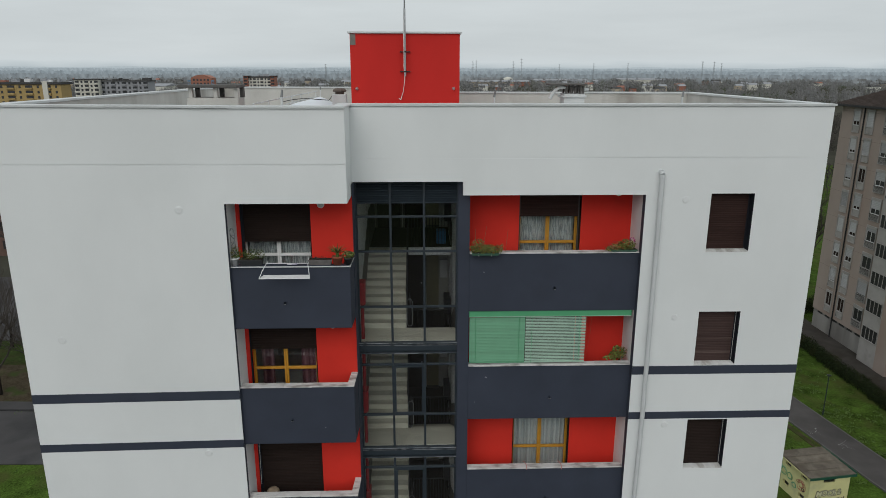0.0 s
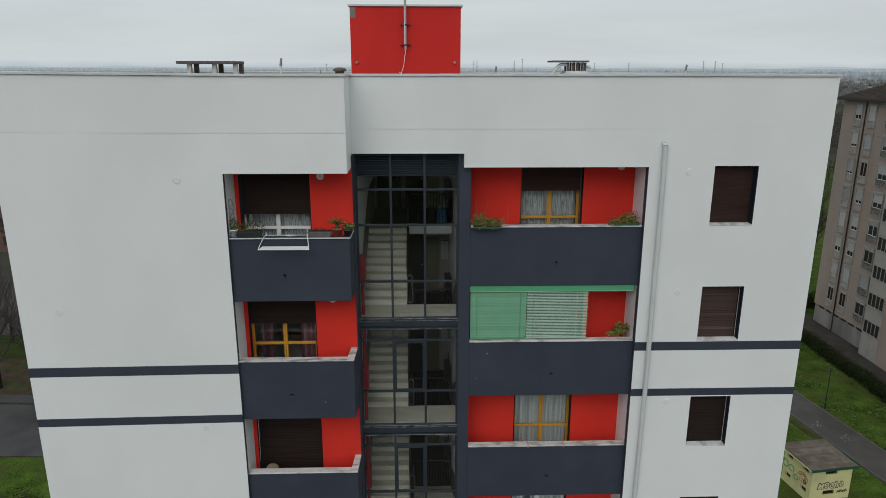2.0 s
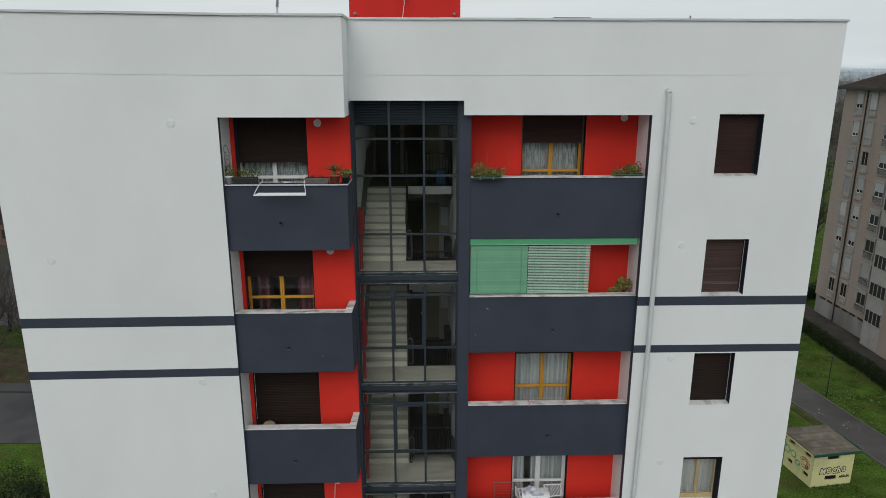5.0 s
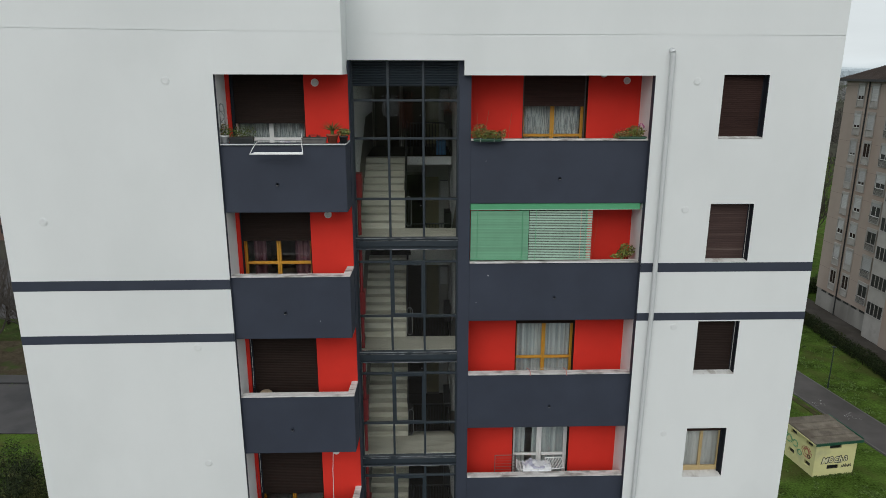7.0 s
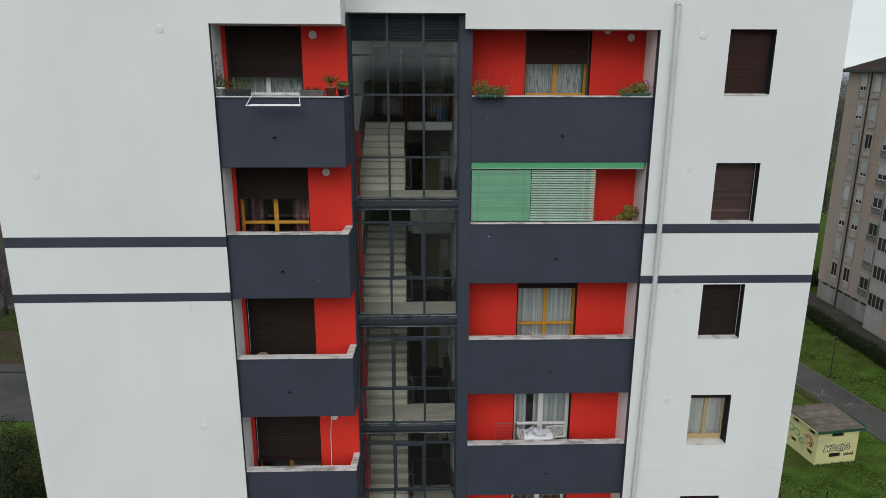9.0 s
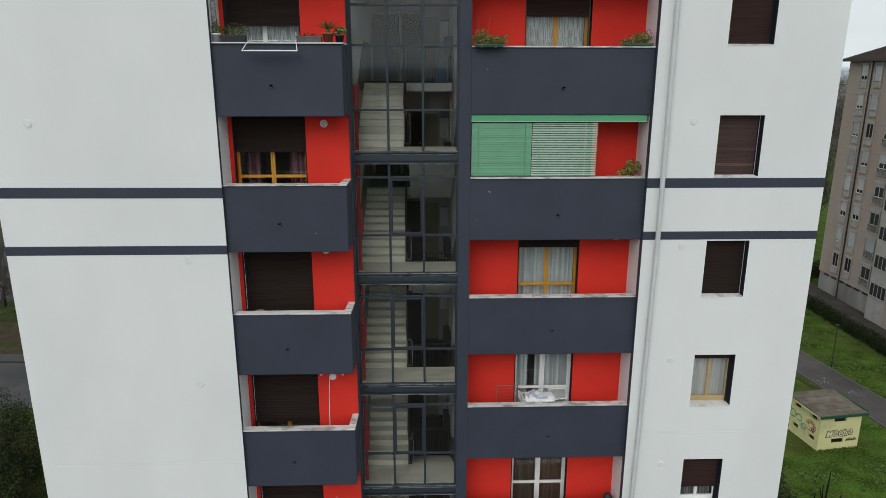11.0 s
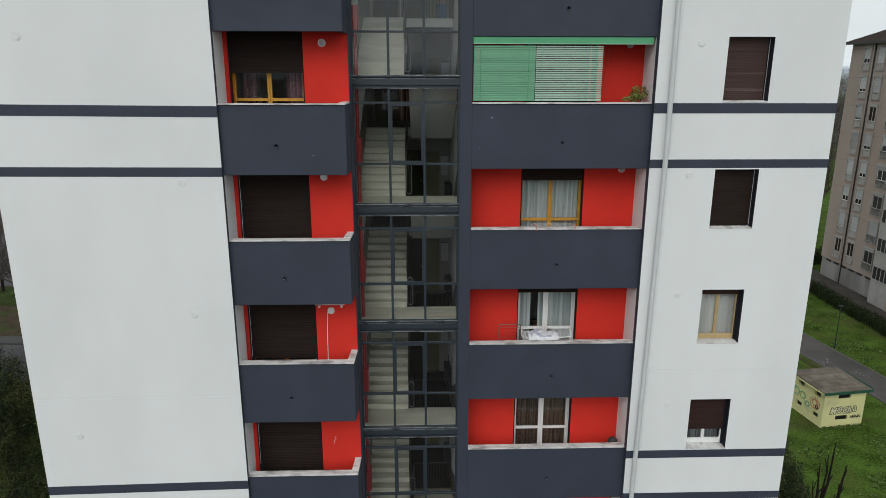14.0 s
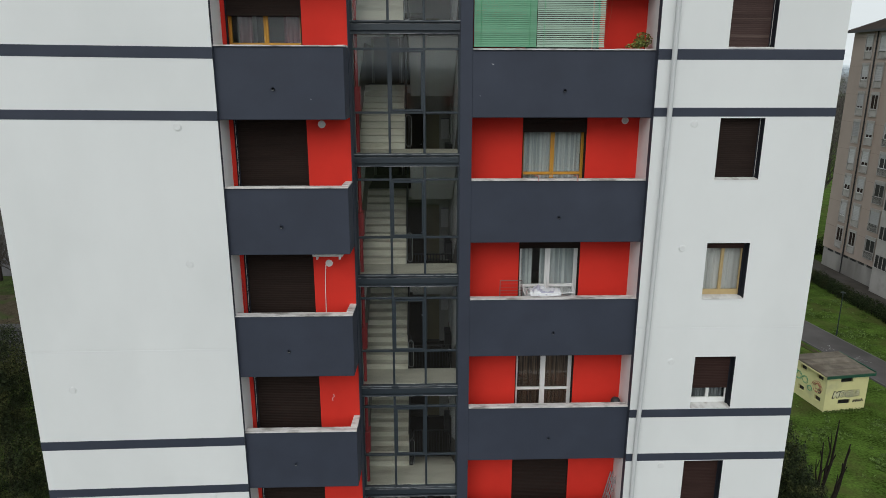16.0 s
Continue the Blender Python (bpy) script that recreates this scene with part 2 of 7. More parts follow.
M_CREAM = cloth("cream_curtain", (0.66, 0.67, 0.655), (0.52, 0.53, 0.52), 9.0)
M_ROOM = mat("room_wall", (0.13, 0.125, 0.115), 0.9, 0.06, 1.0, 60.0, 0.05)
M_PIPE = mat("grey_downpipe", (0.56, 0.58, 0.585), 0.55, 0.06, 2.0, 40.0, 0.04)
M_CAPW = mat("painted_plastic", (0.705, 0.725, 0.722), 0.75, 0.04, 8.0, 60.0, 0.03, spec=0.2)
M_VENT = mat("white_plastic", (0.70, 0.71, 0.70), 0.5, 0.06, 8.0, 60.0, 0.03)
M_VENTG = mat("dusty_white_plastic", (0.46, 0.47, 0.465), 0.6, 0.08, 8.0, 60.0, 0.03)
M_GREYP = mat("grey_plastic", (0.20, 0.21, 0.21), 0.5, 0.10, 8.0, 60.0, 0.03)
M_VOID = mat("unlit_bore", (0.004, 0.004, 0.004), 1.0, 0.1, 6.0, 50.0, 0.0, spec=0.0)
M_BARE = mat("bare_plaster", (0.20, 0.185, 0.165), 0.95, 0.2, 4.0, 40.0, 0.2)
M_BLACK = mat("black_metal", (0.012, 0.012, 0.013), 0.5, 0.15, 6.0, 50.0, 0.04)
M_GALV = mat("galvanised_metal", (0.42, 0.43, 0.44), 0.4, 0.15, 9.0, 60.0, 0.05, metal=0.6)
M_WIRE = mat("white_enamel", (0.72, 0.73, 0.73), 0.4, 0.05, 8.0, 40.0, 0.02)
M_LINEN = mat("white_linen", (0.74, 0.75, 0.78), 0.9, 0.05, 9.0, 90.0, 0.1, tint=(0.42, 0.42, 0.52), tint_at=(0.52, 0.6))
M_GREEN = mat("green_enamel", (0.085, 0.35, 0.17), 0.5, 0.05, 3.0, 40.0, 0.02)
M_GREEN_P = mat("pale_green_enamel", (0.40, 0.56, 0.45), 0.5, 0.05, 3.0, 40.0, 0.02)
M_TERRA = mat("terracotta", (0.30, 0.085, 0.045), 0.85, 0.15, 9.0, 60.0, 0.1)
M_TROUGH = mat("grey_trough", (0.14, 0.13, 0.125), 0.8, 0.2, 9.0, 60.0, 0.1)
M_TROUGH_D = mat("dark_trough", (0.025, 0.028, 0.03), 0.6, 0.15, 9.0, 60.0, 0.05)
M_TROUGH_G = mat("green_trough", (0.05, 0.13, 0.085), 0.6, 0.15, 9.0, 60.0, 0.05)
M_SOIL = mat("soil", (0.03, 0.022, 0.016), 1.0, 0.3, 20.0, 90.0, 0.4)
M_LEAF = mat("green_leaf", (0.08, 0.115, 0.03), 0.6, 0.25, 9.0, 60.0, 0.0, rand=0.7, island=True, tint=(0.16, 0.13, 0.05), tint_at=(0.52, 0.60), spec=0.2)
M_LEAF_Y = mat("yellow_green_leaf", (0.135, 0.16, 0.032), 0.6, 0.2, 6.0, 60.0, 0.0, rand=0.65, island=True, tint=(0.20, 0.15, 0.05), tint_at=(0.54, 0.62))
M_LEAF_D = mat("dark_evergreen_leaf", (0.020, 0.028, 0.012), 0.75, 0.5, 2.2, 20.0, 0.0, rand=0.75, island=True, tint=(0.060, 0.066, 0.024), tint_at=(0.50, 0.64), spec=0.12)
M_HEDGE = mat("hedge_leaf", (0.020, 0.029, 0.012), 0.8, 0.25, 1.0, 20.0, 0.0, rand=0.65, island=True, tint=(0.036, 0.04, 0.016), tint_at=(0.5, 0.7), spec=0.06)
M_FLOWER = mat("red_petals", (0.45, 0.03, 0.03), 0.6, 0.15, 9.0, 60.0, 0.0, rand=0.3, island=True)
M_PINKF = mat("pink_petals", (0.36, 0.05, 0.22), 0.6, 0.15, 9.0, 60.0, 0.0, rand=0.3, island=True)
M_BARK = mat("wet_bark", (0.020, 0.016, 0.0135), 0.95, 0.45, 5.0, 30.0, 0.8, stretch=(3, 3, 0.7), spec=0.08)
M_TWIG = mat("bare_twigs", (0.055, 0.045, 0.038), 0.9, 0.25, 3.0, 50.0, 0.1)
# far woods: haze is put into this lighter grey
M_WOODS_HAZE = mat("hazed_winter_woods", (0.215, 0.215, 0.215), 1.0, 0.15, 0.02, 0.3, 0.0, rand=0.08, island=True, tint=(0.18, 0.185, 0.165), tint_at=(0.52, 0.65), spec=0.0)
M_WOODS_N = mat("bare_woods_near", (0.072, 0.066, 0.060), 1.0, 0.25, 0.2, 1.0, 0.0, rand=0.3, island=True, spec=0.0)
M_STAIR = mat("pale_terrazzo", (0.60, 0.585, 0.495), 0.5, 0.16, 3.0, 60.0, 0.05, stretch=(0.5, 2, 3), tint=(0.47, 0.44, 0.36), tint_at=(0.52, 0.72), rand=0.08)
M_HALL = mat("stairwell_plaster", (0.76, 0.78, 0.775), 0.9, 0.06, 1.0, 60.0, 0.05)
M_BACKW = mat("beige_landing_wall", (0.46, 0.455, 0.42), 0.9, 0.10, 1.0, 60.0, 0.05)
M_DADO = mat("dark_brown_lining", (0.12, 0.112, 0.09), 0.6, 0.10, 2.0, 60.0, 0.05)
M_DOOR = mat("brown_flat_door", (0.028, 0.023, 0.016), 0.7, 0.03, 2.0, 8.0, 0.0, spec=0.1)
M_KHAKI = mat("khaki_paint", (0.30, 0.275, 0.165), 0.7, 0.12, 2.0, 50.0, 0.05)
M_REDPIPE = mat("red_enamel", (0.36, 0.02, 0.025), 0.4, 0.08, 5.0, 40.0, 0.02)

# ---- the tower: main numbers ----
S = 3.03                                  # storey
XL, XN, XB = -9.19, -4.42, -1.65          # left block: outer edge, balcony recess, inner corner
XS, XM, XE, XR = 0.86, 1.15, 5.40, 9.73   # stair glazing, right balconies, outer edge
XC = -1.69                                # corner of the projecting left part
YL, YR = 14.30, 15.35                     # fronts of the left and the right part
YLP, YRP = 14.40, 15.53                   # fronts of the balcony parapets
YLB, YRB = 15.13, 16.35                   # red back walls of the balconies
YG = 15.65                                # stair glazing
YBL, YBR = 30.8, 24.0                     # backs of the two parts
ROOF, DECK = 30.02, 29.25
JOINTS = (28.81, 16.60)
BANDS = ((23.165, 23.40), (21.88, 22.085), (14.045, 14.275), (12.745, 12.965))
HEAD = [27.94 - 3.04 * k for k in range(9)]  # undersides over the openings
CAP = [26.47 - S * k for k in range(9)]   # tops of the parapets
FLOOR = [c - 1.04 for c in CAP]


def wall_run(bm, x0, x1, y0, y1, z0, z1):
    """A rendered wall with its fine horizontal joints left open by 14 mm over a recessed backing."""
    cuts = [z1] + [j for j in JOINTS if z0 < j < z1] + [z0]
    for a, b in zip(cuts[:-1], cuts[1:]):
        bx(bm, x0, x1, y0, y1, b + (0.010 if b in JOINTS else 0), a - (0.010 if a in JOINTS else 0))
    for j in JOINTS:
        if z0 < j < z1:
            bx(bm, x0, x1, y0 + 0.012, y1 - 0.002, j - 0.010, j + 0.010)


bm = bmesh.new()
wall_run(bm, XL, XN, YL, YL + 0.35, 0, ROOF)
wall_run(bm, XN, XC, YL, YL + 0.35, HEAD[0], ROOF)
wall_run(bm, XC - 0.3, XC, YL + 0.35, YR, HEAD[0], ROOF)
solo("wall_left_front", bm, M_WHITE, "smooth white rendered front wall of the tower", "wall", kind="structure")
bm = bmesh.new()
wall_run(bm, XC, 0.97, YR, YR + 0.35, 28.25, ROOF)
wall_run(bm, 0.97, XE, YR, YR + 0.35, HEAD[0] - 0.02, ROOF)
WX0, WX1 = 7.00, 8.07
wall_run(bm, XE, WX0, YR, YR + 0.35, 0, ROOF)
wall_run(bm, WX1, XR, YR, YR + 0.35, 0, ROOF)
tops = [ROOF] + [z - 1.465 for z in HEAD]
for k in range(9):
    wall_run(bm, WX0, WX1, YR, YR + 0.35, HEAD[k], tops[k])
bx(bm, WX0, WX1, YR, YR + 0.35, 0, tops[9])
solo("wall_right_front", bm, M_WHITE, "smooth white rendered front wall with window openings", "wall", kind="structure")
bm = bmesh.new()
bx(bm, XL, XL + 0.3, YL + 0.351, YBL, 0, ROOF)
bx(bm, XR - 0.3, XR, YR + 0.35, YBR, 0, ROOF)
bx(bm, XL + 0.3, -1.9, YBL - 0.3, YBL, 0, ROOF)
bx(bm, -1.6, XR - 0.3, YBR - 0.3, YBR, 0, ROOF)
bx(bm, -1.9, -1.6, YBR - 0.3, YBL, 0, ROOF)
solo("wall_sides_back", bm, M_CONC, "grey stained side and back walls of the tower", "wall", kind="structure")

# dark painted bands round the white parts
for i, (a, b) in enumerate(BANDS):
    for nm, x0, x1, y, up in (("left", XL - 0.004, XN, YL, 0.0), ("right", XE, XR + 0.004, YR, 0.015)):
        a, b = BANDS[i][0] + up, BANDS[i][1] + up
        bm = box_bm(x0, x1, y - 0.004, y + 0.05, a, b)
        if nm == "left":
            bx(bm, x0, x0 + 0.05, y + 0.05, YBL, a, b)
        else:
            bx(bm, x1 - 0.05, x1, y + 0.05, YBR, a, b)
        solo("trim_band_%s" % nm, bm, M_DARK, "anthracite painted band on the white wall", "wall band", kind="structure")
# dark painted edges of the full-height recess
bm = box_bm(XE - 0.006, XE + 0.03, YR + 0.016, YRP + 0.02, 0, HEAD[0])
solo("trim_edge_right", bm, M_DARK, "anthracite painted edge of the balcony recess", "wall trim", kind="structure")
bm = box_bm(XN - 0.03, XN + 0.006, YL + 0.016, YLP + 0.02, 0, HEAD[0])
solo("trim_edge_left", bm, M_DARK, "anthracite painted edge of the balcony recess", "wall trim", kind="structure")

# roof coping, in lengths of sheet metal
coping = thing("coping", (0, YR, ROOF), "thin grey sheet metal coping along the roof edge", "coping", kind="structure")


def coping_run(x0, x1, y0, y1, along):
    a, b = (x0, x1) if along == "x" else (y0, y1)
    n = max(1, round((b - a) / 2.4))
    for i in range(n):
        c0, c1 = a + (b - a) * i / n, a + (b - a) * (i + 1) / n - 0.004
        lift = 0.004 * (i % 2)
        bm = bmesh.new()
        if along == "x":
            bx(bm, c0, c1, y0, y1, ROOF + lift, ROOF + 0.05 + lift)
            bx(bm, c0, c1, y0 - 0.012, y0, ROOF + 0.003 + lift, ROOF + 0.046 + lift)
            bx(bm, c0, c1, y1, y1 + 0.012, ROOF + 0.003 + lift, ROOF + 0.046 + lift)
        else:
            bx(bm, x0, x1, c0, c1, ROOF + lift, ROOF + 0.05 + lift)
            bx(bm, x0 - 0.012, x0, c0, c1, ROOF + 0.003 + lift, ROOF + 0.046 + lift)
            bx(bm, x1, x1 + 0.012, c0, c1, ROOF + 0.003 + lift, ROOF + 0.046 + lift)
        part("coping_sheet", bm, M_COPING, coping)


coping_run(XL - 0.03, XC + 0.03, YL - 0.03, YL + 0.33, "x")
coping_run(XC - 0.28, XC + 0.03, YL + 0.345, YR - 0.05, "y")
coping_run(XC - 0.28, XR + 0.03, YR - 0.03, YR + 0.33, "x")
coping_run(XL - 0.03, XL + 0.33, YL + 0.345, YBL - 0.35, "y")
coping_run(XR - 0.33, XR + 0.03, YR + 0.345, YBR - 0.35, "y")
coping_run(XL - 0.03, -1.55, YBL - 0.33, YBL + 0.03, "x")
coping_run(-1.58, XR + 0.03, YBR - 0.33, YBR + 0.03, "x")
coping_run(-1.93, -1.58, YBR + 0.05, YBL - 0.35, "y")

# roof deck and its upstands
bm = bmesh.new()
bx(bm, XL + 0.3, XB - 0.3, YL + 0.35, YBL - 0.3, DECK - 0.3, DECK)
bx(bm, XB - 0.3, XR - 0.3, YR + 0.35, YBR - 0.3, DECK - 0.3, DECK)
solo("roof_deck", bm, M_MEMBRANE, "flat grey membrane roof deck", "roof", kind="structure")
bm = bmesh.new()
for i in range(5):
    bx(bm, -6.6 + 1.1 * i, -6.52 + 1.1 * i, 16.5, 28.5, DECK, DECK + 0.03)
bx(bm, -6.9, -2.2, 18.9, 19.05, DECK, DECK + 0.25)
bx(bm, -5.2, -2.0, 22.2, 22.35, DECK, DECK + 0.25)
solo("roof_kerb", bm, M_COPING, "low sheet metal kerbs across the roof", "roof kerb", kind="structure")

# ---- floors and partitions inside, which close the rooms ----
bm = bmesh.new()
for k in range(9):
    z = FLOOR[k]
    bx(bm, XL + 0.3, XN, YL + 0.35, YBL - 0.3, z - 0.22, z)
    bx(bm, XN, XB - 0.1, YLP + 0.16, YBL - 0.3, z - 0.22, z)
    bx(bm, XS + 0.15, XE, YRP + 0.16, YBR - 0.3, z - 0.22, z)
    bx(bm, XE, XR - 0.3, YR + 0.35, YBR - 0.3, z - 0.22, z)
bx(bm, XL + 0.3, XB - 0.1, YL + 0.35, YBL - 0.3, DECK - 0.75, DECK - 0.3)
bx(bm, XB - 0.1, XR - 0.3, YR + 0.35, YBR - 0.3, DECK - 0.75, DECK - 0.3)
solo("floor_slabs", bm, M_REVEAL, "concrete floor slabs of the storeys", "floor", kind="structure")
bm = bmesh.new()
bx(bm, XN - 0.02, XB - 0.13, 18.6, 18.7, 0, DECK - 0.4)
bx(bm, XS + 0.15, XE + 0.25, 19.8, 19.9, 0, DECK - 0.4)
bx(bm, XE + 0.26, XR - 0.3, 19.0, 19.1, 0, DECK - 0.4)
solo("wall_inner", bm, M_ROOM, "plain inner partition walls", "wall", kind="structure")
# recess cheeks in pale render
bm = bmesh.new()
bx(bm, XN - 0.25, XN + 0.004, YLP + 0.02, YLB + 0.3, 0, HEAD[0] + 0.4)
bx(bm, XE - 0.004, XE + 0.25, YRP + 0.02, YRB + 0.3, 0, HEAD[0] + 0.4)
solo("wall_recess_cheeks", bm, M_REVEAL, "pale rendered side walls of the balconies", "wall", kind="structure")

# red back walls with their window openings
LW0, LW1, RW0, RW1 = -4.325, -2.665, 2.48, 4.085
WH = 2.62                                 # height of the balcony openings
LBR = -1.670
for nm, x0, x1, w0, w1, y in (("left", XN, LBR, LW0, LW1, YLB), ("right", XM, XE, RW0, RW1, YRB)):
    red = thing("wall_red_%s" % nm, (x0, y, 0), "red painted back wall of the balconies", "wall", kind="structure")
    part("wall_panel", box_bm(x0, w0, y, y + 0.3, 0, HEAD[0] - 0.002), M_RED, red)
    part("wall_panel", box_bm(w1, x1, y, y + 0.3, 0, HEAD[0] - 0.002), M_RED, red)
    for k in range(9):
        part("lintel", box_bm(w0, w1, y, y + 0.3, FLOOR[k] + WH, FLOOR[k] + S - 0.22), M_RED, red)

# undersides over the top balconies
bm = bmesh.new()
bx(bm, XN, XC - 0.31, YL + 0.352, YLB + 0.3, HEAD[0] + 0.002, HEAD[0] + 0.2)
bx(bm, 0.98, XE, YR + 0.352, YRB + 0.3, HEAD[0] + 0.002, HEAD[0] + 0.2)
solo("soffit_top_balconies", bm, M_REVEAL, "pale rendered underside above the top balconies", "ceiling", kind="structure")

# dark painted piers beside the stair glazing
bm = bmesh.new()
bx(bm, XS, XM, YRP, YRB + 0.3, 0, HEAD[0])
bx(bm, XS, 0.97, YRP, YRB, HEAD[0], 28.25)
solo("wall_pier_right", bm, M_DARK, "anthracite painted pier beside the stair glazing", "wall pier", kind="structure", bevel=0.006)
bm = box_bm(LBR, XB - 0.004, YLB - 0.02, YG + 0.1, 0, HEAD[0] + 0.3)
solo("wall_pier_left", bm, M_DARK, "anthracite painted pier beside the stair glazing", "wall pier", kind="structure", bevel=0.006)


# the left part of the front stands slightly askew: its outer end comes forward and rises a little
def askew(x, y):
    s = min(1.0, max(0.0, (XN - x) / (XN - XL))) * min(1.0, max(0.0, (YBL - y) / (YBL - YL - 0.35)))
    return -0.2 * s, 0.05 * s


for ob in list(bpy.data.objects):
    if ob.type == "MESH" and ob.name.startswith(("wall_left_front", "wall_sides_back", "trim_band_left", "coping_sheet")):
        o = ORIGIN[ob]
        for v in ob.data.vertices:
            if v.co.z + o.z > 1.0:
                dy, dz = askew(v.co.x + o.x, v.co.y + o.y)
                v.co.z += dz
                v.co.y += dy
            else:
                v.co.y += askew(v.co.x + o.x, v.co.y + o.y)[0]

# ---- balconies ----
def balcony(k, side):
    top = CAP[k] + (0.010 if k else 0.0) if side == "left" else CAP[k] - 0.018
    z1, z0 = top - (0.030 if side == "left" else 0.034), (HEAD[k + 1] + (0.035 if side == "left" else 0.0)) if k < 8 else 0.0
    if side == "left":
        x0, x1, y = XN, XB - 0.042, YLP
    else:
        x0, x1, y = XM, XE, YRP
    b = thing("balcony_%s_%d" % (side, k + 1), (x0, y, z0), "anthracite painted balcony parapet with a marble coping", "balcony", "balconies", "structure")
    bm = box_bm(x0, x1, y, y + 0.15, z0, z1)
    if side == "left":
        prism(bm, ((x1 - 0.13, y + 0.15), (x1 + 0.004, y + 0.15), (x1 + 0.022, YLB - 0.002), (x1 - 0.11, YLB - 0.002)), z0, z1)
    part("parapet", bm, M_DARK, b, "anthracite painted parapet", bevel=0.007)
    # unseen pale lining, added to throw light back into the balcony
    if k < 6:
        inner = x1 - (0.14 if side == "left" else 0.01)
        part("parapet_lining", box_bm(x0 + 0.01, inner, y + 0.152, y + 0.16, FLOOR[k] + 0.01, z1 - 0.004), M_REVEAL, b, "unseen pale lining that bounces light onto the back wall")
    rng = random.Random(17 * k + (5 if side == "left" else 0))
    n = 3 if side == "left" else 4
    edges = [x0 + 0.005] + sorted(x0 + (x1 - x0) * (i + rng.uniform(-0.15, 0.15)) / n for i in range(1, n)) + [x1 + (0.008 if side == "left" else -0.008)]
    for a, c in zip(edges[:-1], edges[1:]):
        d = rng.uniform(-0.006, 0.006)
        part("coping_stone", box_bm(a, c - 0.004, y - 0.035 + d, y + 0.18, z1, top + rng.uniform(-0.004, 0.003)), M_DARK if (k == 0 and side == "left") else M_MARBLE, b, bevel=0.004)
    if side == "left":
        bm = bmesh.new()
        prism(bm, ((x1 - 0.16, y + 0.184), (x1 + 0.010, y + 0.184), (x1 + 0.026, YLB - 0.003), (x1 - 0.13, YLB - 0.003)), z1, top + 0.012)
        part("coping_stone", bm, M_DARK if k == 0 else M_MARBLE, b, bevel=0.004)
        if k == 0:
            bm = box_bm(x0 + 0.02, x1 + 0.012, y - 0.046, y - 0.040, z1 + 0.006, top + 0.004)
            prism(bm, ((x1 + 0.012, y - 0.04), (x1 + 0.018, y - 0.04), (x1 + 0.034, YLB - 0.01), (x1 + 0.028, YLB - 0.01)), z1 + 0.006, top + 0.014)
            part("edge_strip", bm, M_COPING, b, "pale metal edge strip")
    # water spout: a short pipe end in a dark collar, its lower lip pale
    sx, sz = (-3.22, 25.585 - S * k) if side == "left" else (3.31, 25.52 - S * k)
    bm = bmesh.new()
    cyl(bm, (sx, y + 0.01, sz), (sx, y - 0.05, sz - 0.006), 0.034, 0.034, 14, False)
    cyl(bm, (sx, y - 0.05, sz - 0.006), (sx, y + 0.004, sz), 0.027, 0.027, 14, False)
    sp = part("water_spout", bm, M_DARK, b, "small round water spout")
    # black disc stands in for the darkness inside the pipe
    bm = bmesh.new()
    cyl(bm, (sx, y - 0.002, sz), (sx, y - 0.004, sz), 0.027, 0.027, 14)
    part("spout_bore", bm, M_VOID, sp, "black disc for the unlit bore")
    bm = bmesh.new()
    for j in range(5):
        a0, a1 = math.pi * (1.22 + 0.112 * j), math.pi * (1.22 + 0.112 * (j + 1))
        tube(bm, [(sx + 0.031 * math.cos(a0), y - 0.052, sz - 0.006 + 0.031 * math.sin(a0)), (sx + 0.031 * math.cos(a1), y - 0.052, sz - 0.006 + 0.031 * math.sin(a1))], 0.006, 5)
    part("spout_lip", bm, M_GREYP, sp, "pale lower lip")
    # round air vent and lamp on the back wall
    vx, vy = ((-2.41, -2.24, -2.32, -2.29)[min(k, 3)], YLB) if side == "left" else (5.03, YRB)
    vz = ((27.76, 24.73, 21.74, 18.44)[k] if k < 4 else FLOOR[k] + 2.3) if side == "left" else FLOOR[k] + 2.36
    bm = bmesh.new()
    cyl(bm, (vx, vy, vz), (vx, vy - 0.03, vz), 0.088, 0.082, 20)
    v = part("air_vent", bm, M_VENT, b, "round white air vent")
    bm = bmesh.new()
    cyl(bm, (vx, vy - 0.03, vz), (vx, vy - 0.034, vz), 0.062, 0.060, 20)
    gr = part("vent_grille", bm, M_VENTG if (side == "right" or k < 2) else M_VENT, v)
    bm = bmesh.new()
    for j in range(5):
        h = -0.044 + 0.022 * j
        w = math.sqrt(0.058 ** 2 - h * h)
        bx(bm, vx - w, vx + w, vy - 0.037, vy - 0.034, vz + h - 0.004, vz + h + 0.004)
    part("vent_slat", bm, M_VENT, gr)
    return b


BALCONY = {(k, side): balcony(k, side) for k in range(9) for side in ("left", "right")}
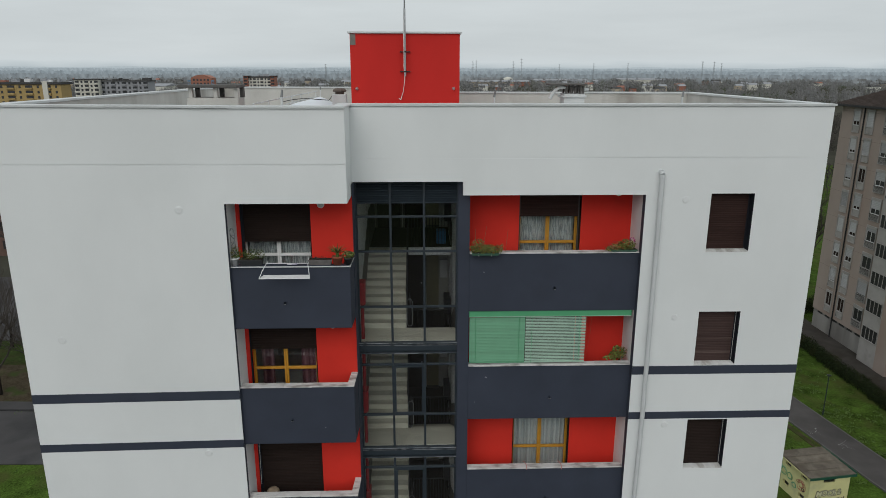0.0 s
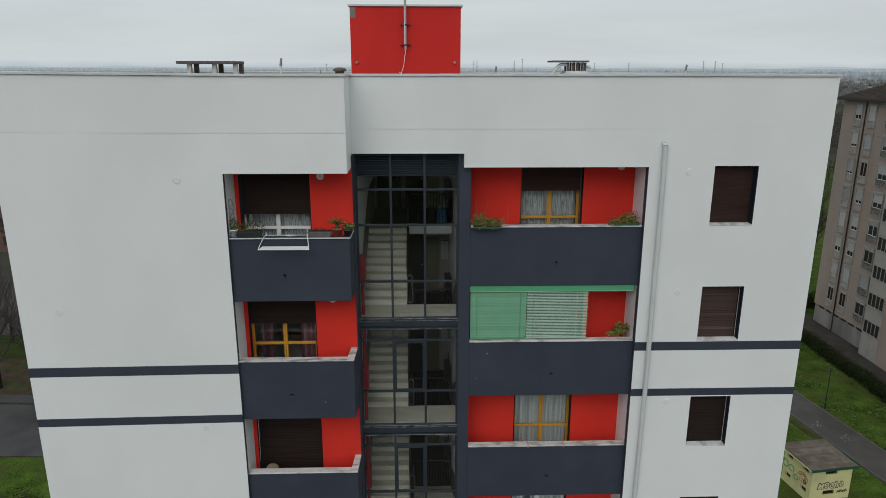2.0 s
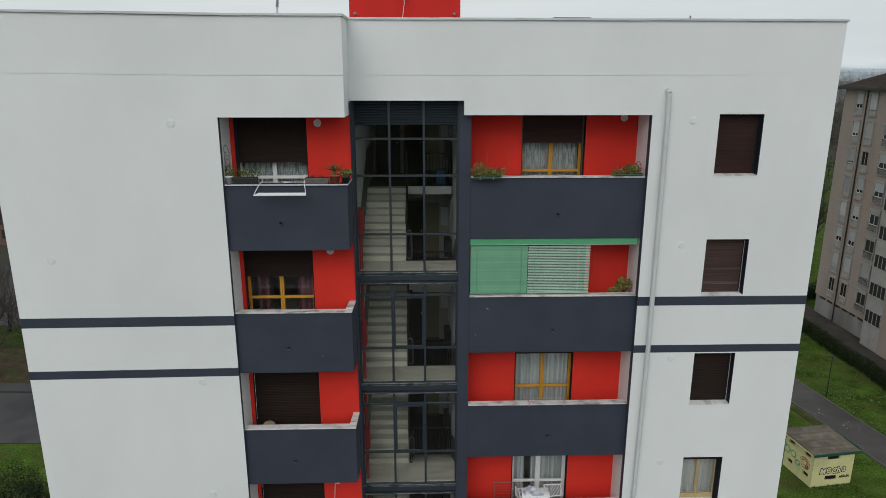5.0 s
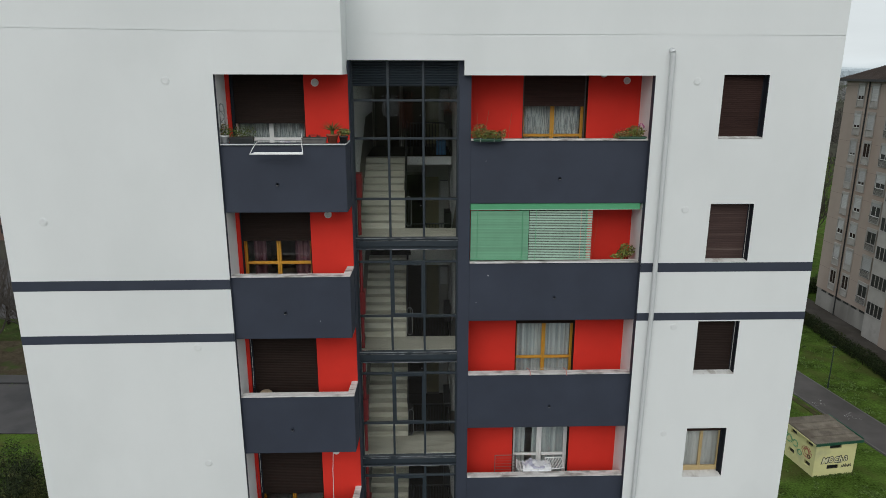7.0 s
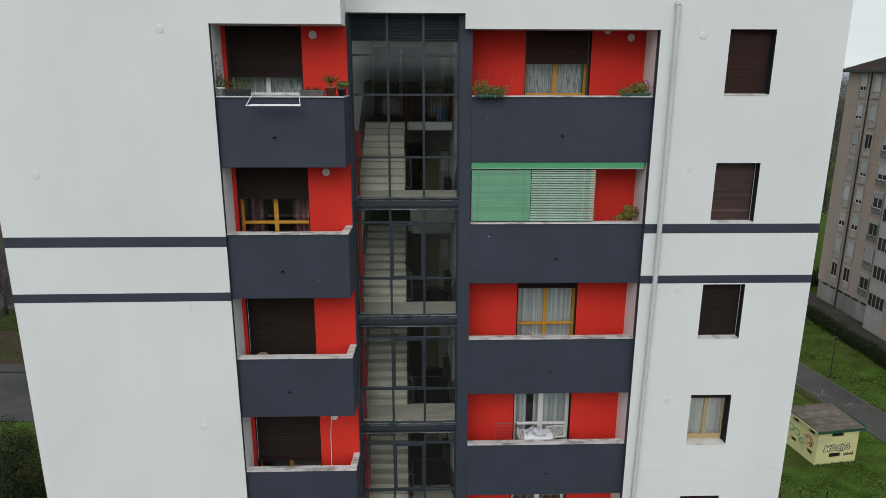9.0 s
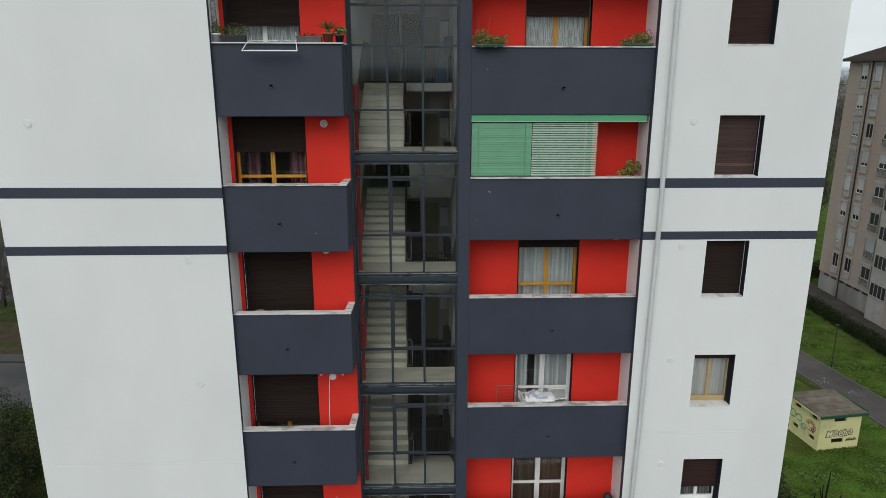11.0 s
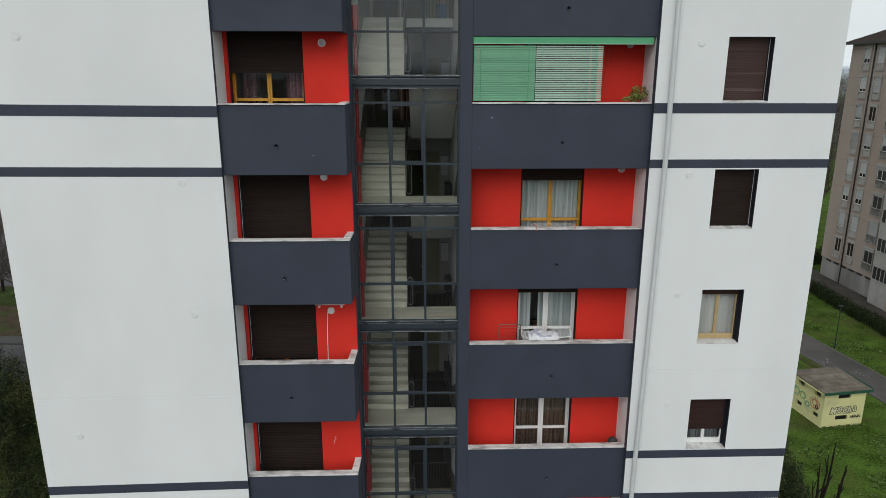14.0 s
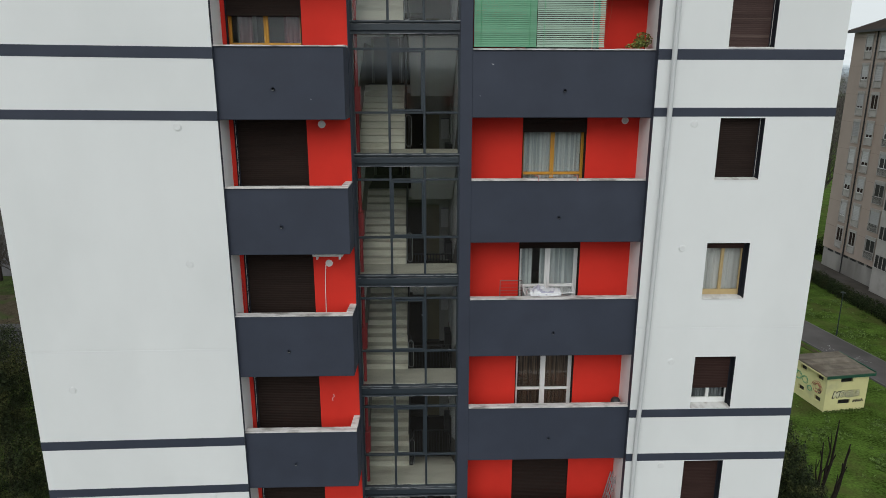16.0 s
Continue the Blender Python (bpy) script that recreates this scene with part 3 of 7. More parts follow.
# pale scrapes in the paint of three parapets
for k, side, x, z, sx, sz in ((1, "right", 1.62, 23.07, 0.030, 0.011), (1, "right", 1.33, 22.36, 0.010, 0.008), (1, "left", -2.42, 22.33, 0.010, 0.010), (0, "right", 1.52, 25.93, 0.008, 0.010)):
    bm = bmesh.new()
    y = YLP if side == "left" else YRP
    rim = [(x + sx * c * math.cos(a) + 0.3 * sz * math.sin(a), z + sz * c * math.sin(a) - 0.5 * sx * c * math.cos(a)) for a, c in ((0.0, 1.0), (0.9, 0.6), (1.7, 1.1), (2.6, 0.8), (3.4, 1.0), (4.3, 0.7), (5.3, 1.0))]
    lo, hi = ([bm.verts.new((u, y - d, v)) for u, v in rim] for d in (0.0, 0.003))
    bm.faces.new(hi)
    for i in range(len(rim)):
        j = (i + 1) % len(rim)
        bm.faces.new((lo[i], lo[j], hi[j], hi[i]))
    bmesh.ops.recalc_face_normals(bm, faces=bm.faces[:])
    part("paint_scrape", bm, M_VENTG, BALCONY[(k, side)], "pale scrape in the paint")


# ---- windows ----
def shutter_bm(x0, x1, y, z0, z1, slat=0.045, lit=False):
    """A lowered roller shutter: rounded slats, one above another."""
    bm = bmesh.new()
    n = max(1, int((z1 - z0) / slat))
    h = (z1 - z0) / n
    for i in range(n):
        a = z0 + i * h
        rows = [(a, 0.006), (a + 0.16 * h, 0.0), (a + 0.84 * h, 0.0), (a + h, 0.006)]
        v = [[bm.verts.new((x, y + d, z)) for x in (x0, x1)] for z, d in rows]
        for p, q in zip(v[:-1], v[1:]):
            bm.faces.new((p[0], p[1], q[1], q[0]))
    bx(bm, x0, x1, y + 0.014, y + 0.02, z0, z1)
    bx(bm, x0, x1, y - 0.006, y + 0.02, z0 - 0.05, z0)
    return bm


def curtain_bm(x0, x1, y, z0, z1, folds, seed, depth=0.03):
    bm = bmesh.new()
    rng = random.Random(seed)
    n = folds * 6
    ph = rng.uniform(0, 6)
    cols = []
    for i in range(n + 1):
        x = x0 + (x1 - x0) * i / n
        w = math.sin(2 * math.pi * i / 6 + ph + 0.8 * math.sin(i * 0.37 + ph)) * depth
        cols.append([bm.verts.new((x + rng.uniform(-1, 1) * 0.004, y + w * s, z)) for z, s in ((z0, 1.15), ((z0 + z1) / 2, 1.0), (z1, 0.7))])
    for a, b in zip(cols[:-1], cols[1:]):
        for j in range(2):
            bm.faces.new((a[j], b[j], b[j + 1], a[j + 1])).smooth = True
    return bm


def window_unit(idx, x0, x1, y, z0, z1, frame, rail, shut_to, shut_mat, curtain, label, folds=9, deep=0.12, guide=M_GALV, slim=1.0):
    """A two-leaf window or balcony door: frame, leaves, panes, curtain and roller shutter."""
    w = thing("window_%d" % idx, ((x0 + x1) / 2, y, z0), label, "window", kind="structure")
    yf = y + deep                              # frame stands back in the wall
    bm = bmesh.new()
    bx(bm, x0, x0 + 0.034 * slim, yf, yf + 0.08, z0, z1)
    bx(bm, x1 - 0.034 * slim, x1, yf, yf + 0.08, z0, z1)
    bx(bm, x0 + 0.034, x1 - 0.034, yf, yf + 0.08, z1 - 0.06, z1)
    bx(bm, x0 + 0.034, x1 - 0.034, yf, yf + 0.08, z0, z0 + 0.06)
    part("window_frame", bm, frame, w, bevel=0.004)
    xm = (x0 + x1) / 2
    for a, b in ((x0 + 0.036 * slim, xm - 0.002), (xm + 0.002, x1 - 0.036 * slim)):
        bm = bmesh.new()
        t = 0.036 * slim
        m = 0.012 * slim
        bx(bm, a, a + t + (m if a > xm else 0), yf - 0.012, yf + 0.05, z0 + 0.06, z1 - 0.06)
        bx(bm, b - t - (m if b < xm else 0), b, yf - 0.012, yf + 0.05, z0 + 0.06, z1 - 0.06)
        bx(bm, a + t, b - t, yf - 0.012, yf + 0.05, z1 - 0.13, z1 - 0.06)
        bx(bm, a + t, b - t, yf - 0.012, yf + 0.05, z0 + 0.06, z0 + 0.14)
        if rail:
            bx(bm, a + t, b - t, yf - 0.012, yf + 0.05, rail - 0.034, rail + 0.034)
        leaf = part("sash", bm, frame, w, bevel=0.004)
        for c, d in (((z0 + 0.14, rail - 0.034), (rail + 0.034, z1 - 0.13)) if rail else ((z0 + 0.14, z1 - 0.13),)):
            p = part("pane", box_bm(a + t, b - t, yf + 0.015, yf + 0.021, c, d), M_GLASS, leaf)
            p.visible_shadow = False
    for n, (cm, a, b) in enumerate(curtain):
        part("curtain", curtain_bm(x0 + 0.06 + (x1 - x0 - 0.12) * a, x0 + 0.06 + (x1 - x0 - 0.12) * b, yf + 0.16, z0 + 0.03, z1 - 0.03, max(2, int(folds * (b - a))), idx * 7 + n), cm, w)
    bm = bmesh.new()
    for gx in (x0 + 0.004, x1 - 0.034):
        bx(bm, gx, gx + 0.03, y + 0.045, y + 0.09, z0, z1)
    part("shutter_guide", bm, guide, w)
    if shut_to is not None:
        part("roller_shutter", shutter_bm(x0 + 0.03, x1 - 0.03, y + 0.06, shut_to, z1), shut_mat, w, "brown roller shutter")
    return w


C_LACE, C_NET = [(M_LACE, 0.0, 1.0)], [(M_NET, 0.0, 1.0)]
C_BURG = [(M_BURG, 0.08, 0.28), (M_BURG, 0.74, 0.97)]
C_BROWN, C_CREAM = [(M_BROWNC, 0.0, 1.0)], [(M_CREAM, 0.0, 1.0)]
C_PART = [(M_NET, 0.0, 0.24), (M_NET, 0.38, 1.0)]
left_rows = [
    (M_PVC, 26.90, M_SHUT_D, C_LACE, "white balcony window under a half-lowered dark brown roller shutter"),
    (M_OCHRE, 24.135, M_SHUT_D, C_BURG, "ochre balcony window with burgundy curtains and half-lowered brown shutter"),
    (M_OCHRE, FLOOR[2] + 0.68, M_SHUT_D, C_LACE, "balcony window under an almost fully lowered dark brown roller shutter"),
    (M_OCHRE, 17.22, M_SHUT_D, [], "ochre balcony window almost hidden by a dark brown roller shutter"),
    (M_OCHRE, 14.02, M_SHUT_D, [], "ochre balcony window behind an almost lowered dark brown roller shutter"),
    (M_OCHRE, FLOOR[5] + 0.06, M_SHUT_D, [], "balcony window behind a fully lowered dark brown roller shutter"),
]
right_rows = [
    (M_OCHRE, 27.22, M_SHUT_B, C_LACE, "ochre balcony window with lace curtains and a partly lowered brown shutter"),
    (M_OCHRE, FLOOR[1] + 0.06, M_SHUT_B, [], "balcony window behind green slatted blinds, shutter lowered"),
    (M_OCHRE, FLOOR[2] + 2.12, M_SHUT_D, C_NET, "ochre balcony window with pale net curtains, shutter rolled up"),
    (M_PVC, FLOOR[3] + 2.14, M_SHUT_D, C_PART, "white balcony window with parted net curtains"),
    (M_PVC, FLOOR[4] + 2.17, M_SHUT_D, C_BROWN, "white balcony window with brown striped curtains"),
    (M_PVC, FLOOR[5] + 0.06, M_SHUT_D, [], "balcony window behind a fully lowered dark brown roller shutter"),
]
idx = 0
for k in range(6):
    for rows, x0, x1, y in ((left_rows, LW0, LW1, YLB), (right_rows, RW0, RW1, YRB)):
        f, st, sm, cu, lb = rows[k]
        idx += 1
        window_unit(idx, x0, x1 - (0.035 if y == YRB and k == 0 else 0.0), y, FLOOR[k] + 0.02, FLOOR[k] + WH, f, FLOOR[k] + ((1.09 if k else 1.05) if y == YLB else 1.015), st, sm, cu, lb, deep=0.24, guide=M_GUIDE if y == YRB and k == 0 else M_SHUT_D, slim=(1.4 if y == YRB else 0.95) if f is M_PVC else 1.0)
        bm = box_bm(x1 - 0.002, x1 + 0.014, y + 0.004, y + 0.29, FLOOR[k] + 0.02, FLOOR[k] + WH - 0.002)
        wd = bpy.data.objects["window_%d" % idx]
        part("reveal", bm, M_BLACK, wd, "black reveal")
        # added panel that darkens what shows through the pale blind
        if y == YRB and k == 1:
            part("side_panel", box_bm(x1 + 0.016, 4.26, y - 0.02, y - 0.003, FLOOR[k] + 0.02, FLOOR[k] + WH - 0.01), M_SHUT_D, wd, "dark panel added behind the gaps of the pale blind")
        if y == YLB:
            part("shutter_box_side", box_bm(x0 + 0.004, x0 + (0.03 if k == 1 else 0.075), y + 0.02, y + 0.055, FLOOR[k] + 0.02, FLOOR[k] + WH - 0.01), M_SHUTG, wd, "anthracite shutter guide")
            bm = bmesh.new()
            if k > 1:
                tube(bm, [(x0 + 0.035, y + 0.012, FLOOR[k] + 0.9), (x0 + 0.045, y + 0.012, FLOOR[k] + 1.7), (x0 + 0.04, y + 0.012, FLOOR[k] + 2.45)], 0.004, 5)
                part("cord", bm, M_WIRE, wd, "thin pale cord")
small_rows = [
    (M_OCHRE, None, HEAD[0] - 1.385, M_SHUT_B, [], "window behind a closed brown roller shutter"),
    (M_OCHRE, None, HEAD[1] - 1.385, M_SHUT_L, [], "window behind a closed faded brown roller shutter"),
    (M_OCHRE, None, HEAD[2] - 1.385, M_SHUT_D, [], "window behind a closed dark brown roller shutter"),
    (M_OCHRE_P, None, HEAD[3] - 0.13, M_SHUT_B, [(M_CREAM, -0.1, 1.22)], "ochre framed window with pale curtains, shutter rolled up"),
    (M_PVC, None, 14.86, M_SHUT_B, [(M_NETD, 0.0, 1.0)], "white framed window under a brown roller shutter lowered most of the way"),
    (M_PVC, None, HEAD[5] - 1.385, M_SHUT_B, [], "window behind a closed brown roller shutter"),
]
for k, (f, rl, st, sm, cu, lb) in enumerate(small_rows):
    idx += 1
    z0, z1 = HEAD[k] - 1.42, HEAD[k]
    w = window_unit(idx, WX0 + 0.005, WX1 - 0.02, YR + 0.13, z0, z1, f, None, st, sm, cu, lb, folds=6, slim=0.75, guide=M_SHUTG)
    bm = bmesh.new()
    zb = HEAD[k] - 1.463
    v = [bm.verts.new((x, y, z)) for x in (WX0 + 0.003, WX1 - 0.003) for y, z in ((YR - 0.015, zb), (YR - 0.015, zb + 0.022), (YR + 0.26, zb + 0.04), (YR + 0.26, zb))]
    for f in ((0, 1, 2, 3), (7, 6, 5, 4), (1, 0, 4, 5), (2, 1, 5, 6), (3, 2, 6, 7), (0, 3, 7, 4)):
        bm.faces.new([v[i] for i in f])
    bmesh.ops.recalc_face_normals(bm, faces=bm.faces[:])
    part("window_sill", bm, M_SILL, w, "pale stained stone sill", bevel=0.004)
    bm = box_bm(WX1 - 0.016, WX1 + 0.004, YR + 0.004, YR + 0.2, HEAD[k] - 1.44, HEAD[k] - 0.002)
    part("reveal", bm, M_SHUTG, w, "dark painted window reveal")
    if k in (1, 2):
        part("shutter_seal", box_bm(WX1 - 0.034, WX1 - 0.022, YR + 0.165, YR + 0.17, HEAD[k] - 1.40, HEAD[k] - 0.02), M_VENTG, w, "thin pale shutter seal")

# ---- stair glazing: one steel frame per storey ----
MULL = (XB, -0.80, 0.025, XS)


def pane_row(g, z0, z1, label=""):
    for a, b in zip(MULL[:-1], MULL[1:]):
        p = part("pane", box_bm(a + 0.02, b - 0.02, YG + 0.012, YG + 0.020, z0 + 0.015, z1 - 0.015), M_GLASS, g)
        p.visible_shadow = False


def glazing(i, ztop, zbot, bars):
    g = thing("stair_glazing_%d" % (i + 1), (-0.4, YG, zbot), "anthracite steel framed glazing of the stairwell", "glazing", "stair glazing", "structure")
    for x in MULL:
        w = 0.04 if x in (XB, XS) else 0.028
        part("mullion", box_bm(x - w, x + w, YG - 0.03, YG + 0.06, zbot, ztop), M_STEEL, g, bevel=0.004)
    for z in bars:
        for a, b in zip(MULL[:-1], MULL[1:]):
            part("transom", box_bm(a + 0.028, b - 0.028, YG - 0.022, YG + 0.05, z - 0.024, z + 0.024), M_STEEL, g, bevel=0.003)
    edges = [ztop] + list(bars) + [zbot]
    for a, b in zip(edges[:-1], edges[1:]):
        pane_row(g, b, a)
    # floor band below, in stepped profiles
    bm = bmesh.new()
    bx(bm, XB - 0.04, XS + 0.04, YG + 0.005, YG + 0.06, zbot - 0.31, zbot)
    bx(bm, XB - 0.04, XS + 0.04, YG - 0.07, YG + 0.005, zbot - 0.045, zbot)
    bx(bm, XB - 0.04, XS + 0.04, YG - 0.045, YG + 0.005, zbot - 0.225, zbot - 0.085)
    bx(bm, XB - 0.04, XS + 0.04, YG - 0.06, YG + 0.005, zbot - 0.31, zbot - 0.27)
    part("floor_band", bm, M_STEEL, g, bevel=0.003)
    bm = bmesh.new()
    bx(bm, XB - 0.035, XS + 0.035, YG - 0.076, YG - 0.07, zbot - 0.018, zbot - 0.003)
    bx(bm, XB - 0.035, XS + 0.035, YG - 0.064, YG - 0.06, zbot - 0.305, zbot - 0.292)
    bx(bm, XB - 0.035, XS + 0.035, YG - 0.046, YG - 0.01, zbot - 0.086, zbot - 0.078)
    part("drip_edge", bm, M_LEDGE, g, "dusty pale drip edge")
    if i:
        # an opening light in the middle bay
        z1, z0 = bars[0] - 0.03, bars[1] + 0.03
        bm = bmesh.new()
        a, b = MULL[1] + 0.03, MULL[2] - 0.03
        bx(bm, a, a + 0.045, YG - 0.04, YG + 0.0, z0, z1)
        bx(bm, b - 0.045, b, YG - 0.04, YG + 0.0, z0, z1)
        bx(bm, a + 0.045, b - 0.045, YG - 0.04, YG, z1 - 0.045, z1)
        bx(bm, a + 0.045, b - 0.045, YG - 0.04, YG, z0, z0 + 0.045)
        part("casement", bm, M_STEEL, g, bevel=0.003)
    return g


ZB = [24.04 - S * i for i in range(8)]
glazing(0, 27.665, ZB[0], (27.345, 26.46, 25.00))
for i in range(1, 8):
    t = ZB[i - 1] - 0.31
    glazing(i, t, ZB[i], (t - 0.32, t - 1.76))
bm = box_bm(XB - 0.02, XS, YG + 0.03, YG + 0.06, 27.665, 28.25)
louvre = solo("louvre_panel", bm, M_STEEL, "anthracite louvred panel above the stair glazing", "louvre", kind="structure")
for j in range(9):
    z = 27.70 + j * 0.06
    for a, b in zip(MULL[:-1], MULL[1:]):
        bm = bmesh.new()
        v = [bm.verts.new(p) for p in ((a + 0.03, YG - 0.03, z), (b - 0.03, YG - 0.03, z), (b - 0.03, YG + 0.03, z + 0.04), (a + 0.03, YG + 0.03, z + 0.04), (a + 0.03, YG - 0.03, z - 0.006), (b - 0.03, YG - 0.03, z - 0.006), (b - 0.03, YG + 0.03, z + 0.034), (a + 0.03, YG + 0.03, z + 0.034))]
        for f in ((0, 1, 2, 3), (7, 6, 5, 4), (4, 5, 1, 0), (3, 2, 6, 7), (5, 6, 2, 1), (4, 0, 3, 7)):
            bm.faces.new([v[q] for q in f])
        part("slat", bm, M_STEEL, louvre)
for x in MULL:
    part("mullion", box_bm(x - 0.03, x + 0.03, YG - 0.035, YG + 0.03, 27.665, 28.25), M_STEEL, louvre)

# ---- stairwell ----
bm = bmesh.new()
bx(bm, XB - 0.1, XB - 0.004, YG + 0.1, 22.2, 0, DECK - 0.3)
bx(bm, XS + 0.03, XS + 0.15, YRB + 0.3, 22.2, 0, DECK - 0.3)
solo("wall_stairwell_back", box_bm(XB - 0.1, XS + 0.15, 22.2, 22.35, 0, DECK - 0.3), M_BACKW, "beige painted back wall of the stairwell", "wall", kind="structure")
solo("wall_stairwell", bm, M_HALL, "off-white plastered stairwell walls", "wall", kind="structure")
YS0, YS1 = 16.63, 19.45                  # flights run between these
for i in range(8):
    zl = ZB[i]                           # half landing by the glazing
    zf = zl + S / 2                      # storey landing at the back
    st = thing("staircase_%d" % (i + 1), (-0.4, YG, zl - S / 2), "pale terrazzo stair flight with a half landing", "staircase", "stair flights", "structure")
    part("half_landing", box_bm(XB, XS, YG + 0.07, YS0, zl - 0.18, zl), M_STAIR, st, bevel=0.006)
    # floor takes the dark door colour for the shade deep inside
    part("storey_landing", box_bm(XB, XS, YS1 + 0.03, 22.2, zf - 0.24, zf), M_DOOR, st, "storey landing, coloured dark for the shade at the back")
    part("landing_edge", box_bm(XB, XS, YS1, YS1 + 0.03, zf - 0.24, zf), M_HALL, st, "white landing edge")
    n = 10
    for flight, x0, x1, za, up in (("up", XB, -0.47, zl, 1), ("down", -0.35, XS, zl, -1)):
        for j in range(n):
            ya = YS0 + (YS1 - YS0) * j / n
            if up == 1:
                zt = za + (j + 1) * (S / 2) / n - (S / 2) / n * 0.0
                part("step", box_bm(x0, x1, ya - 0.02, YS0 + (YS1 - YS0) * (j + 1) / n, zt - 0.17, zt - 0.001), M_STAIR, st)
            else:
                zt = za - (j + 1) * (S / 2) / n
                part("step", box_bm(x0, x1, ya, YS0 + (YS1 - YS0) * (j + 1) / n + 0.02, zt - 0.15, zt), M_STAIR, st)
    for x0, x1, sg in ((XB, -0.47, 1), (-0.35, XS, -1)):
        bm = bmesh.new()
        za, zb = zl - 0.02, zl + sg * S / 2 - 0.02
        v = [bm.verts.new(q) for q in ((x0, YS0, za - 0.30), (x1, YS0, za - 0.30), (x1, YS1, zb - 0.30), (x0, YS1, zb - 0.30), (x0, YS0, za - 0.17), (x1, YS0, za - 0.17), (x1, YS1, zb - 0.17), (x0, YS1, zb - 0.17))]
        for f in ((3, 2, 1, 0), (4, 5, 6, 7), (0, 1, 5, 4), (1, 2, 6, 5), (2, 3, 7, 6), (3, 0, 4, 7)):
            bm.faces.new([v[q] for q in f])
        part("flight_soffit", bm, M_HALL, st, "pale plastered underside of the flight")
    # brown dado that climbs the side walls with the flights and runs on along the storey landing
    for x0, x1, sg, dh in ((XB - 0.002, XB + 0.012, 1, 1.15), (XS + 0.012, XS + 0.032, -1, 0.75)):
        ya, yb, za, zb = max(YS0, YRB + 0.34) if sg < 0 else YS0, YS1, zl, zl + sg * S / 2
        za = zl + sg * S / 2 * (ya - YS0) / (YS1 - YS0)
        bm = bmesh.new()
        v = [bm.verts.new(q) for q in ((x0, ya, za), (x1, ya, za), (x1, yb, zb), (x0, yb, zb), (x0, ya, za + dh), (x1, ya, za + dh), (x1, yb, zb + dh), (x0, yb, zb + dh))]
        for f in ((3, 2, 1, 0), (4, 5, 6, 7), (0, 1, 5, 4), (1, 2, 6, 5), (2, 3, 7, 6), (3, 0, 4, 7)):
            bm.faces.new([v[q] for q in f])
        part("dado", bm, M_DADO, st, "dark brown wall lining beside the flight")
        part("dado", box_bm(x0, x1, YS1 + 0.032, 22.12, zf + 0.002, zf + dh), M_DADO, st, "dark brown wall lining of the landing")
    # railings between the flights
    bm = bmesh.new()
    for x, sg in ((-0.45, 1), (-0.37, -1)):
        tube(bm, [(x, YS0 - 0.05, zl + 0.95 + 0.08 * sg), (x, YS1, zl + 0.95 + 0.08 * sg + sg * S / 2)], 0.022)
        for j in range(18):
            f = j / 17
            y, z = YS0 + (YS1 - YS0) * f, zl + sg * S / 2 * f
            cyl(bm, (x, y, z), (x, y, z + 1.0), 0.009, 0.009, 4)
    part("railing", bm, M_BLACK, st, "black metal stair railing")
    bm = bmesh.new()
    tube(bm, [(-0.35, YS1 + 0.03, zf + 0.98), (XS, YS1 + 0.03, zf + 0.98)], 0.022)
    for j in range(14):
        x = -0.35 + (XS + 0.35) * j / 13
        cyl(bm, (x, YS1 + 0.03, zf), (x, YS1 + 0.03, zf + 0.98), 0.009, 0.009, 4)
    part("landing_railing", bm, M_BLACK, st, "black metal railing")
    bm = bmesh.new()
    tube(bm, [(-0.44, YS0 - 0.04, zl + 0.12), (-0.44, YS0 - 0.04, zl + 0.78), (-0.40, YS0 - 0.04, zl + 0.84), (-0.34, YS0 - 0.04, zl + 0.84), (-0.30, YS0 - 0.04, zl + 0.78), (-0.30, YS0 - 0.04, zl + 0.12), (-0.34, YS0 - 0.04, zl + 0.07), (-0.40, YS0 - 0.04, zl + 0.07), (-0.44, YS0 - 0.04, zl + 0.12)], 0.008, 6)
    part("handrail_end", bm, M_GREYP, st, "pale looped end of the handrail")
    # flat doors on the storey landing, and the dark dado
    d = thing("door_%d" % (i + 1), (-1.0, 22.2, zf), "brown flat entrance door on the landing", "door", "flat doors", "structure")
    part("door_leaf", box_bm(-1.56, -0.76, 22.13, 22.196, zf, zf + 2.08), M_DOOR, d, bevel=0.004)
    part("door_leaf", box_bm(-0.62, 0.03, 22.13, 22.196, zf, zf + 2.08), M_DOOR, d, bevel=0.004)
    for x0, x1 in ((-1.56, -0.76), (-0.62, 0.03)):
        bm = bmesh.new()
        bx(bm, x0 - 0.06, x0 - 0.002, 22.15, 22.196, zf, zf + 2.16)
        bx(bm, x1 + 0.002, x1 + 0.06, 22.15, 22.196, zf, zf + 2.16)
        bx(bm, x0 - 0.002, x1 + 0.002, 22.15, 22.196, zf + 2.082, zf + 2.16)
        part("door_frame", bm, M_DADO, d, "dark door frame")
    bm = bmesh.new()
    for hx in (-0.85, -0.06):
        cyl(bm, (hx, 22.13, zf + 1.03), (hx, 22.08, zf + 1.03), 0.02, 0.02, 8)
    part("door_handle", bm, M_GALV, d)
    # khaki meter cupboard, pale notice board and dark switch box
    mc = thing("meter_cupboard", (0.33, 22.19, zf), "khaki painted meter cupboard on the stair landing", "cupboard", "meter cupboards")
    part("door", box_bm(0.12, 0.55, 22.10, 22.196, zf + 0.002, zf + 2.0), M_KHAKI, mc, bevel=0.006)
    part("plinth", box_bm(0.115, 0.555, 22.09, 22.1, zf + 0.002, zf + 0.1), M_DADO, mc)
    nb = thing("notice_board", (0.74, 22.16, zf + 1.2), "pale notice board on the landing wall", "notice board", "notice boards")
